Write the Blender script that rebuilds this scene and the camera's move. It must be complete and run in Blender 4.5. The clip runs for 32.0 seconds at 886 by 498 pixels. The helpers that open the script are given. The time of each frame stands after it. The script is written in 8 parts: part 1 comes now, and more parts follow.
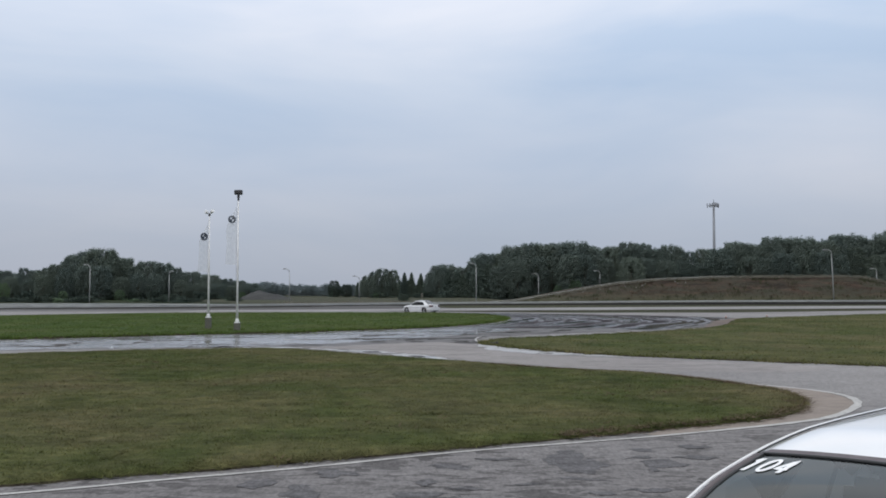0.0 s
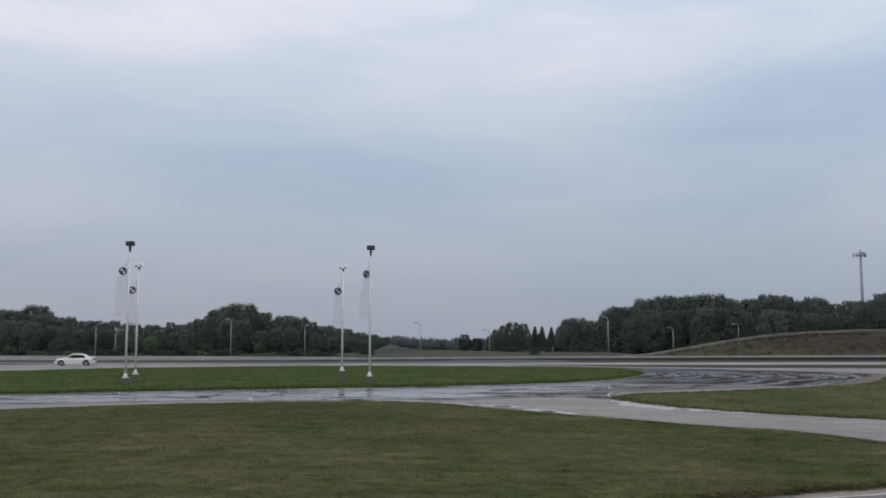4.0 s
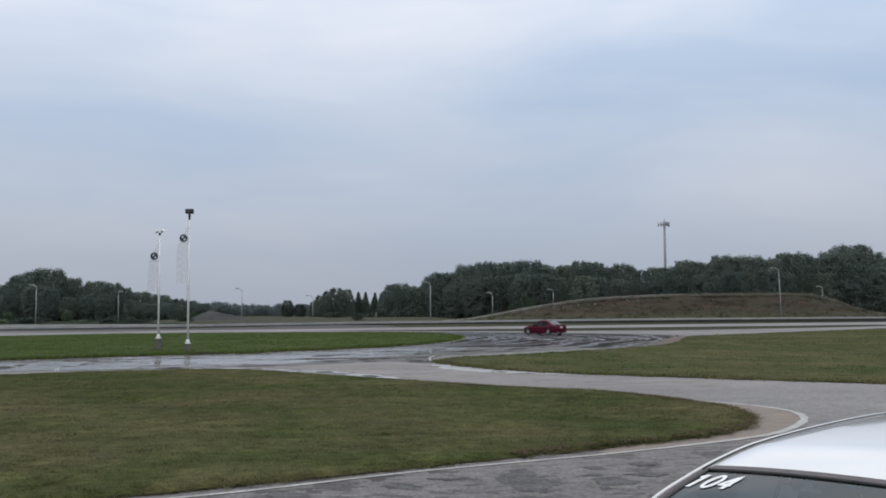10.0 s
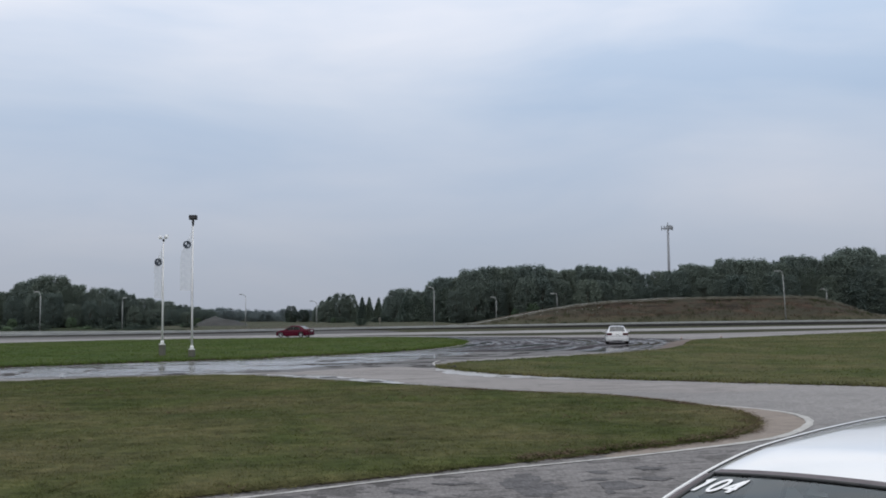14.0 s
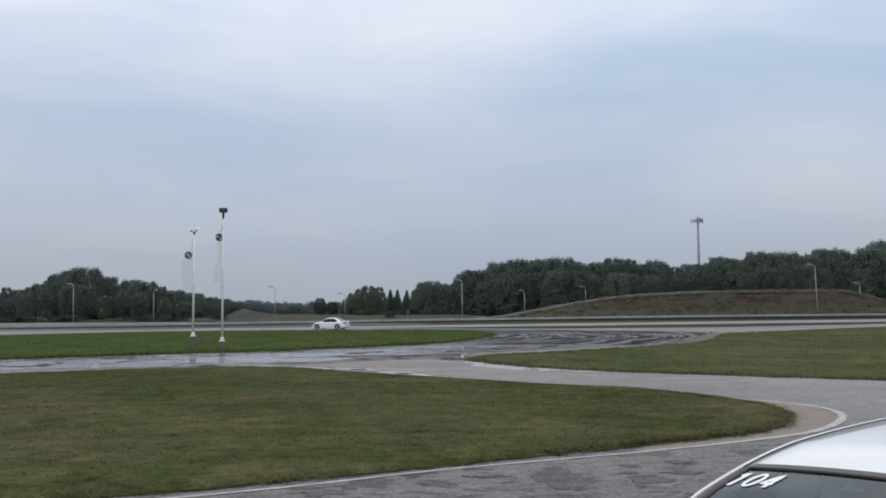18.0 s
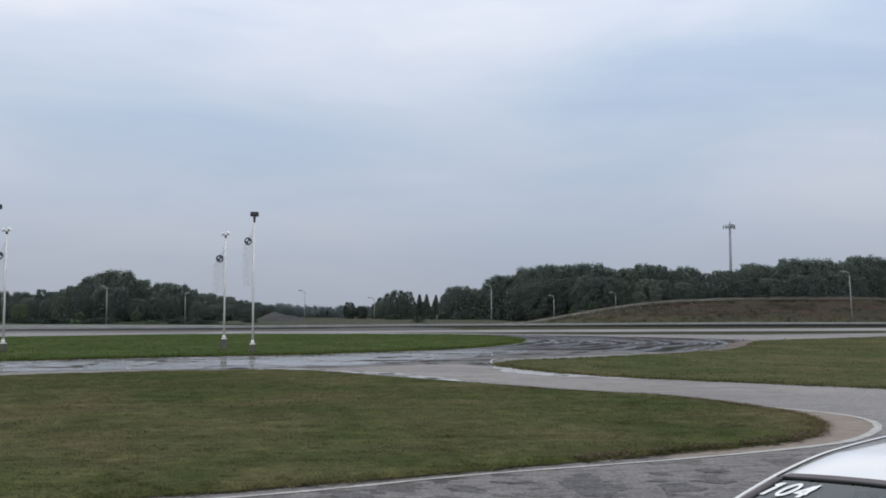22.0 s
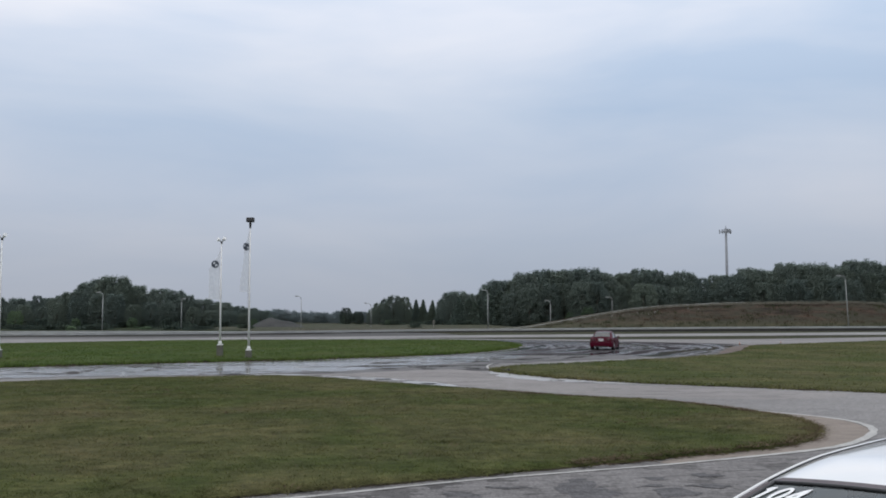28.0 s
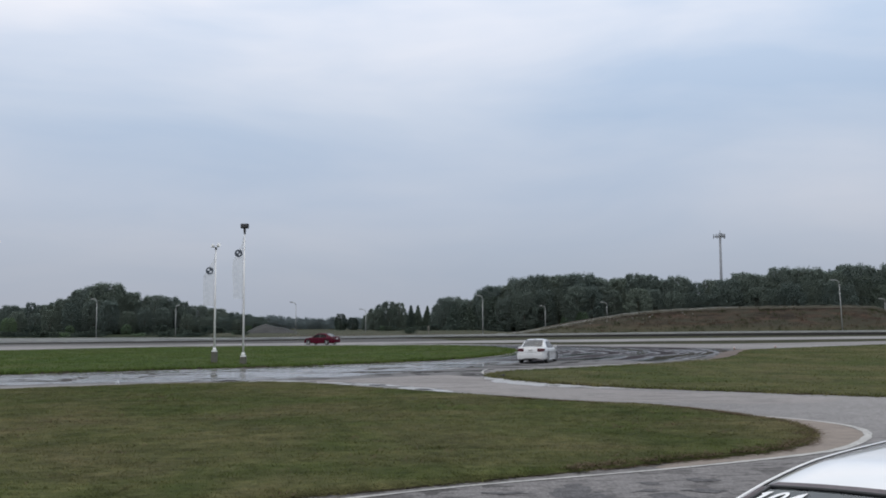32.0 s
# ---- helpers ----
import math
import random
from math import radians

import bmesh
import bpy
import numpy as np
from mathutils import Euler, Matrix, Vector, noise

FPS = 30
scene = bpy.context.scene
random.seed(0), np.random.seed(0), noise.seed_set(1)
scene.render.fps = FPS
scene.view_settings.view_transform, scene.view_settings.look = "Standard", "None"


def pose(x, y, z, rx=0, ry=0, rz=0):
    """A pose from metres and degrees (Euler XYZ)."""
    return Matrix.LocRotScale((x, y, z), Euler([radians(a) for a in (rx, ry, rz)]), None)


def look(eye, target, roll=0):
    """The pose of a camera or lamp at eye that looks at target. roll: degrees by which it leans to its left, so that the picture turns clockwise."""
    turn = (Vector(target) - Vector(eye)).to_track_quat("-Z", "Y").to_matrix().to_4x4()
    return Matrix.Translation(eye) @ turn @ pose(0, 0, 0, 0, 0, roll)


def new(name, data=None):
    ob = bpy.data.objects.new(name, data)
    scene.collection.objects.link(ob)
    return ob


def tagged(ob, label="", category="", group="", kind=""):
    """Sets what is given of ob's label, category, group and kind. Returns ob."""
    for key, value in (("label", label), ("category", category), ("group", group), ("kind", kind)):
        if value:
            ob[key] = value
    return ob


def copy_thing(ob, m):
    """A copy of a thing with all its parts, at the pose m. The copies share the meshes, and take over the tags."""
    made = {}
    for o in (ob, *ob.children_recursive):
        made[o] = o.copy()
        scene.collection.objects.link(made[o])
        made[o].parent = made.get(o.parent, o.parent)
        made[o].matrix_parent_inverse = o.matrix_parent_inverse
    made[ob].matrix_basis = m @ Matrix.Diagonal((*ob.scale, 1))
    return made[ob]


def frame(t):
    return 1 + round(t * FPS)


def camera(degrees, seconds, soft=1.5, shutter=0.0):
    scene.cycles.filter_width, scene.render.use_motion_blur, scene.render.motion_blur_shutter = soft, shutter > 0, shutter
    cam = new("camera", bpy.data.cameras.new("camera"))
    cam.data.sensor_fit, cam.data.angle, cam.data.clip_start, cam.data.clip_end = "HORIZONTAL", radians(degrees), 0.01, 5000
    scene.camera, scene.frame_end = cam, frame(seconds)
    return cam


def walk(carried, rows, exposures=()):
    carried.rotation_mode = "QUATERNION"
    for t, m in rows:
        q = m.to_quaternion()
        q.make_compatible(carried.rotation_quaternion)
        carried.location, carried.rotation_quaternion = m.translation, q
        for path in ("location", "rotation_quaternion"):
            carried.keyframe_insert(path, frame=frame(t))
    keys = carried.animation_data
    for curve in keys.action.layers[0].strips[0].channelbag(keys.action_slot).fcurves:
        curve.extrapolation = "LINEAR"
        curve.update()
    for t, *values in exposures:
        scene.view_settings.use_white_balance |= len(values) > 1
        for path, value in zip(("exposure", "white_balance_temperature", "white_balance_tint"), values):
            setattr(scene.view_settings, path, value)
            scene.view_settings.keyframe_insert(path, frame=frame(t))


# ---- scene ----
# ---- camera ----
cam = camera(51.00, 32.0, 1.8)
PATH = [
    (0.0, pose(0.000, 0, 2.08, 92.723, 0.000, 0.000)),
    (0.5, pose(0.000, 0, 2.08, 92.765, -0.167, 0.020)),
    (1.0, pose(0.000, 0, 2.08, 93.116, -0.019, 0.155)),
    (1.5, pose(0.000, 0, 2.08, 93.376, 0.296, 0.438)),
    (2.0, pose(0.000, 0, 2.08, 94.126, 0.456, 2.297)),
    (2.5, pose(0.000, 0, 2.08, 94.844, 0.687, 4.029)),
    (3.5, pose(0.005, 0, 2.08, 95.669, 0.250, 7.300)),
    (4.0, pose(0.007, 0, 2.08, 96.019, -0.100, 8.000)),
    (4.5, pose(0.010, 0, 2.08, 96.011, -0.253, 7.071)),
    (5.0, pose(0.014, 0, 2.08, 95.936, -0.590, 4.710)),
    (5.5, pose(0.018, 0, 2.08, 95.537, -0.273, 0.970)),
    (6.0, pose(0.022, 0, 2.08, 95.224, -0.082, -1.989)),
    (6.5, pose(0.026, 0, 2.08, 94.906, 0.220, -3.783)),
    (7.0, pose(0.030, 0, 2.08, 94.567, 0.001, -4.289)),
    (7.5, pose(0.030, 0, 2.08, 94.284, 0.052, -3.921)),
    (8.0, pose(0.030, 0, 2.08, 94.024, 0.073, -4.092)),
    (8.5, pose(0.030, 0, 2.08, 93.808, 0.140, -3.614)),
    (9.0, pose(0.030, 0, 2.08, 93.730, 0.283, -3.305)),
    (9.5, pose(0.029, 0, 2.08, 93.802, 0.392, -3.264)),
    (10.0, pose(0.029, 0, 2.08, 93.891, 0.268, -2.809)),
    (10.5, pose(0.029, 0, 2.08, 93.900, 0.646, -2.516)),
    (11.0, pose(0.029, 0, 2.08, 93.935, 0.604, -2.522)),
    (11.5, pose(0.029, 0, 2.08, 94.005, 0.665, -2.642)),
    (12.0, pose(0.029, 0, 2.08, 94.072, 0.495, -2.676)),
    (12.5, pose(0.029, 0, 2.08, 94.285, 0.351, -2.756)),
    (13.0, pose(0.029, 0, 2.08, 94.494, 0.289, -2.748)),
    (13.5, pose(0.028, 0, 2.08, 94.514, 0.352, -2.671)),
    (14.0, pose(0.028, 0, 2.08, 94.185, 0.559, -2.578)),
    (14.5, pose(0.028, 0, 2.08, 93.853, 0.417, -2.434)),
    (15.0, pose(0.028, 0, 2.08, 93.665, 0.479, -2.088)),
    (15.5, pose(0.028, 0, 2.08, 93.562, 0.589, -1.871)),
    (16.5, pose(0.017, 0, 2.08, 93.699, 0.470, -1.500)),
    (17.5, pose(0.005, 0, 2.08, 93.821, 0.344, -1.171)),
    (18.0, pose(0.004, 0, 2.08, 93.751, 0.398, -0.858)),
    (18.5, pose(0.003, 0, 2.08, 93.624, 0.393, -0.647)),
    (19.0, pose(0.002, 0, 2.08, 93.540, 0.397, -0.341)),
    (19.5, pose(0.001, 0, 2.08, 93.674, 0.345, 0.102)),
    (20.0, pose(0.000, 0, 2.08, 94.032, 0.149, 0.499)),
    (20.5, pose(-0.001, 0, 2.08, 94.067, 0.173, 0.495)),
    (21.0, pose(-0.002, 0, 2.08, 94.054, 0.096, 0.681)),
    (21.5, pose(-0.002, 0, 2.08, 94.038, -0.111, 0.806)),
    (22.0, pose(-0.003, 0, 2.08, 94.056, -0.055, 0.929)),
    (22.5, pose(-0.004, 0, 2.08, 93.987, -0.112, 0.633)),
    (23.0, pose(-0.005, 0, 2.08, 94.033, 0.013, 0.613)),
    (23.5, pose(-0.006, 0, 2.08, 93.987, 0.117, 0.720)),
    (24.0, pose(-0.007, 0, 2.08, 93.709, -0.103, 0.825)),
    (24.5, pose(-0.008, 0, 2.08, 93.516, 0.070, 0.950)),
    (25.0, pose(-0.009, 0, 2.08, 93.563, 0.015, 1.019)),
    (25.5, pose(-0.010, 0, 2.08, 93.766, -0.068, 0.850)),
    (26.5, pose(0.005, 0, 2.08, 94.069, 0.080, 0.820)),
    (27.5, pose(0.020, 0, 2.08, 94.297, 0.200, 0.786)),
    (28.0, pose(0.020, 0, 2.08, 94.380, 0.099, 0.726)),
    (28.5, pose(0.020, 0, 2.08, 94.349, 0.150, 0.709)),
    (29.0, pose(0.020, 0, 2.08, 94.385, 0.074, 0.650)),
    (29.5, pose(0.020, 0, 2.08, 94.510, 0.163, 0.528)),
    (30.0, pose(0.020, 0, 2.08, 94.638, 0.164, 0.363)),
    (30.5, pose(0.020, 0, 2.08, 94.782, 0.152, 0.300)),
    (31.0, pose(0.020, 0, 2.08, 94.831, 0.224, 0.318)),
    (31.5, pose(0.020, 0, 2.08, 94.773, 0.215, 0.339)),
    (32.0, pose(0.020, 0, 2.08, 94.723, 0.306, 0.410)),
]
EXPOSURES = [(0.0, 0.06), (2.0, 0.07), (3.0, -0.05), (4.5, -0.22), (5.5, -0.20), (6.5, -0.1), (8.0, -0.03), (10.0, 0.0), (32.0, 0.0)]
walk(cam, PATH, EXPOSURES)

# ---- ways of the two driven cars: place and heading ----
RED_ROWS = [
    (0.00, pose(-66.79, 44.72, 0, 0, 0, -49.9)),
    (0.25, pose(-64.66, 43.56, 0, 0, 0, -45.9)),
    (0.50, pose(-62.58, 42.33, 0, 0, 0, -41.7)),
    (0.75, pose(-60.52, 41.06, 0, 0, 0, -37.6)),
    (1.00, pose(-58.45, 39.81, 0, 0, 0, -33.5)),
    (1.25, pose(-56.34, 38.62, 0, 0, 0, -29.4)),
    (1.50, pose(-54.17, 37.54, 0, 0, 0, -25.3)),
    (1.75, pose(-51.89, 36.61, 0, 0, 0, -21.4)),
    (2.00, pose(-49.50, 35.89, 0, 0, 0, -17.6)),
    (2.25, pose(-47.00, 35.31, 0, 0, 0, -13.7)),
    (2.50, pose(-44.43, 34.83, 0, 0, 0, -9.8)),
    (2.75, pose(-41.79, 34.49, 0, 0, 0, -5.9)),
    (3.00, pose(-39.05, 34.31, 0, 0, 0, -2.5)),
    (3.25, pose(-36.04, 34.16, 0, 0, 0, 0.3)),
    (3.50, pose(-32.95, 34.21, 0, 0, 0, 2.0)),
    (3.75, pose(-29.79, 34.45, 0, 0, 0, 2.5)),
    (4.00, pose(-26.57, 34.84, 0, 0, 0, 2.7)),
    (4.25, pose(-23.29, 35.44, 0, 0, 0, 3.5)),
    (4.50, pose(-20.08, 36.43, 0, 0, 0, 5.7)),
    (4.75, pose(-16.77, 37.58, 0, 0, 0, 9.7)),
    (5.00, pose(-13.41, 39.05, 0, 0, 0, 14.0)),
    (5.25, pose(-10.10, 41.60, 0, 0, 0, 16.5)),
    (5.50, pose(-6.70, 44.66, 0, 0, 0, 18.2)),
    (5.75, pose(-3.15, 47.40, 0, 0, 0, 21.9)),
    (6.00, pose(0.53, 49.48, 0, 0, 0, 29.0)),
    (6.25, pose(3.79, 51.35, 0, 0, 0, 35.0)),
    (6.50, pose(6.91, 53.64, 0, 0, 0, 39.8)),
    (6.75, pose(9.64, 56.34, 0, 0, 0, 45.3)),
    (7.00, pose(12.11, 58.99, 0, 0, 0, 51.1)),
    (7.25, pose(13.95, 61.69, 0, 0, 0, 60.3)),
    (7.50, pose(16.02, 64.72, 0, 0, 0, 70.3)),
    (7.75, pose(17.65, 68.02, 0, 0, 0, 79.7)),
    (8.00, pose(18.61, 71.38, 0, 0, 0, 88.4)),
    (8.25, pose(19.04, 74.27, 0, 0, 0, 97.7)),
    (8.50, pose(19.02, 76.72, 0, 0, 0, 107.5)),
    (8.75, pose(18.60, 78.69, 0, 0, 0, 117.5)),
    (9.00, pose(17.61, 80.09, 0, 0, 0, 122.5)),
    (9.25, pose(16.38, 81.10, 0, 0, 0, 124.5)),
    (9.50, pose(15.26, 81.88, 0, 0, 0, 125.5)),
    (9.75, pose(14.23, 82.66, 0, 0, 0, 126.0)),
    (10.00, pose(13.29, 83.47, 0, 0, 0, 126.3)),
    (10.25, pose(12.46, 84.34, 0, 0, 0, 125.4)),
    (10.50, pose(11.69, 85.34, 0, 0, 0, 124.4)),
    (10.75, pose(10.97, 86.62, 0, 0, 0, 124.3)),
    (11.00, pose(10.17, 88.03, 0, 0, 0, 125.0)),
    (11.25, pose(9.15, 89.48, 0, 0, 0, 126.6)),
    (11.50, pose(8.00, 90.94, 0, 0, 0, 128.6)),
    (11.75, pose(6.75, 92.36, 0, 0, 0, 130.8)),
    (12.00, pose(5.35, 93.78, 0, 0, 0, 133.0)),
    (12.25, pose(3.74, 95.22, 0, 0, 0, 135.2)),
    (12.50, pose(1.95, 96.65, 0, 0, 0, 137.5)),
    (12.75, pose(-0.01, 98.04, 0, 0, 0, 139.8)),
    (13.00, pose(-2.13, 99.41, 0, 0, 0, 142.0)),
    (13.25, pose(-4.36, 100.63, 0, 0, 0, 144.8)),
    (13.50, pose(-6.72, 101.71, 0, 0, 0, 148.2)),
    (13.75, pose(-9.18, 102.64, 0, 0, 0, 152.2)),
    (14.00, pose(-11.65, 103.34, 0, 0, 0, 156.0)),
    (14.25, pose(-14.11, 103.78, 0, 0, 0, 157.6)),
    (14.50, pose(-16.58, 104.00, 0, 0, 0, 159.2)),
    (14.75, pose(-19.11, 104.01, 0, 0, 0, 160.4)),
    (15.00, pose(-21.71, 103.83, 0, 0, 0, 162.6)),
    (15.25, pose(-24.44, 103.42, 0, 0, 0, 166.3)),
    (15.50, pose(-27.28, 102.77, 0, 0, 0, 170.9)),
    (15.75, pose(-30.19, 101.92, 0, 0, 0, 176.0)),
    (16.00, pose(-33.14, 100.93, 0, 0, 0, 181.3)),
    (16.25, pose(-36.08, 99.85, 0, 0, 0, 186.3)),
    (16.50, pose(-38.98, 98.74, 0, 0, 0, 190.6)),
    (16.75, pose(-41.90, 97.59, 0, 0, 0, 193.9)),
    (17.00, pose(-44.89, 96.38, 0, 0, 0, 196.6)),
    (17.25, pose(-47.88, 95.08, 0, 0, 0, 199.0)),
    (17.50, pose(-50.79, 93.68, 0, 0, 0, 201.5)),
    (17.75, pose(-53.55, 92.15, 0, 0, 0, 204.5)),
    (18.00, pose(-56.08, 90.48, 0, 0, 0, 208.5)),
    (18.25, pose(-58.47, 88.67, 0, 0, 0, 213.5)),
    (18.50, pose(-60.78, 86.72, 0, 0, 0, 219.2)),
    (18.75, pose(-62.94, 84.65, 0, 0, 0, 225.4)),
    (19.00, pose(-64.87, 82.47, 0, 0, 0, 232.0)),
    (19.25, pose(-66.51, 80.18, 0, 0, 0, 238.6)),
    (19.50, pose(-67.77, 77.81, 0, 0, 0, 245.1)),
    (19.75, pose(-68.71, 75.29, 0, 0, 0, 251.7)),
    (20.00, pose(-69.37, 72.61, 0, 0, 0, 258.4)),
    (20.25, pose(-69.73, 69.83, 0, 0, 0, 265.3)),
    (20.50, pose(-69.77, 67.01, 0, 0, 0, 272.2)),
    (20.75, pose(-69.46, 64.21, 0, 0, 0, 278.9)),
    (21.00, pose(-68.76, 61.50, 0, 0, 0, 285.2)),
    (21.25, pose(-67.68, 58.79, 0, 0, 0, 291.3)),
    (21.50, pose(-66.23, 56.02, 0, 0, 0, 297.0)),
    (21.75, pose(-64.43, 53.28, 0, 0, 0, 302.7)),
    (22.00, pose(-62.29, 50.65, 0, 0, 0, 308.2)),
    (22.25, pose(-59.83, 48.20, 0, 0, 0, 313.7)),
    (22.50, pose(-57.08, 46.03, 0, 0, 0, 319.4)),
    (22.75, pose(-53.94, 44.06, 0, 0, 0, 325.3)),
    (23.00, pose(-50.41, 42.23, 0, 0, 0, 331.4)),
    (23.25, pose(-46.61, 40.63, 0, 0, 0, 337.4)),
    (23.50, pose(-42.67, 39.33, 0, 0, 0, 343.1)),
    (23.75, pose(-38.71, 38.42, 0, 0, 0, 348.3)),
    (24.00, pose(-34.43, 37.88, 0, 0, 0, 352.5)),
    (24.25, pose(-29.88, 37.68, 0, 0, 0, 356.0)),
    (24.50, pose(-25.36, 37.79, 0, 0, 0, 359.6)),
    (24.75, pose(-21.15, 38.20, 0, 0, 0, 363.9)),
    (25.00, pose(-17.56, 38.89, 0, 0, 0, 369.7)),
    (25.25, pose(-14.65, 39.86, 0, 0, 0, 377.3)),
    (25.50, pose(-11.96, 41.10, 0, 0, 0, 385.1)),
    (25.75, pose(-9.18, 42.64, 0, 0, 0, 392.3)),
    (26.00, pose(-6.35, 44.50, 0, 0, 0, 399.3)),
    (26.25, pose(-3.53, 46.64, 0, 0, 0, 406.0)),
    (26.50, pose(-0.80, 49.01, 0, 0, 0, 412.1)),
    (26.75, pose(1.79, 51.58, 0, 0, 0, 417.7)),
    (27.00, pose(4.16, 54.30, 0, 0, 0, 422.6)),
    (27.25, pose(6.25, 57.13, 0, 0, 0, 426.7)),
    (27.50, pose(8.00, 60.01, 0, 0, 0, 429.8)),
    (27.75, pose(9.46, 63.06, 0, 0, 0, 431.4)),
    (28.00, pose(10.62, 66.08, 0, 0, 0, 433.4)),
    (28.25, pose(11.38, 68.86, 0, 0, 0, 437.4)),
    (28.50, pose(11.79, 71.47, 0, 0, 0, 442.4)),
    (28.75, pose(11.86, 73.84, 0, 0, 0, 447.9)),
    (29.00, pose(11.61, 76.15, 0, 0, 0, 453.9)),
    (29.25, pose(11.03, 78.55, 0, 0, 0, 460.3)),
    (29.50, pose(10.14, 80.98, 0, 0, 0, 466.6)),
    (29.75, pose(8.92, 83.45, 0, 0, 0, 471.0)),
    (30.00, pose(7.36, 85.97, 0, 0, 0, 473.3)),
    (30.25, pose(5.48, 88.53, 0, 0, 0, 474.3)),
    (30.50, pose(3.31, 91.11, 0, 0, 0, 475.0)),
    (30.75, pose(0.87, 93.71, 0, 0, 0, 476.2)),
    (31.00, pose(-1.81, 96.32, 0, 0, 0, 478.6)),
    (31.25, pose(-4.71, 98.92, 0, 0, 0, 483.2)),
    (31.50, pose(-7.79, 101.51, 0, 0, 0, 490.9)),
    (31.75, pose(-11.14, 104.09, 0, 0, 0, 501.5)),
    (32.00, pose(-14.60, 106.68, 0, 0, 0, 512.9)),
]
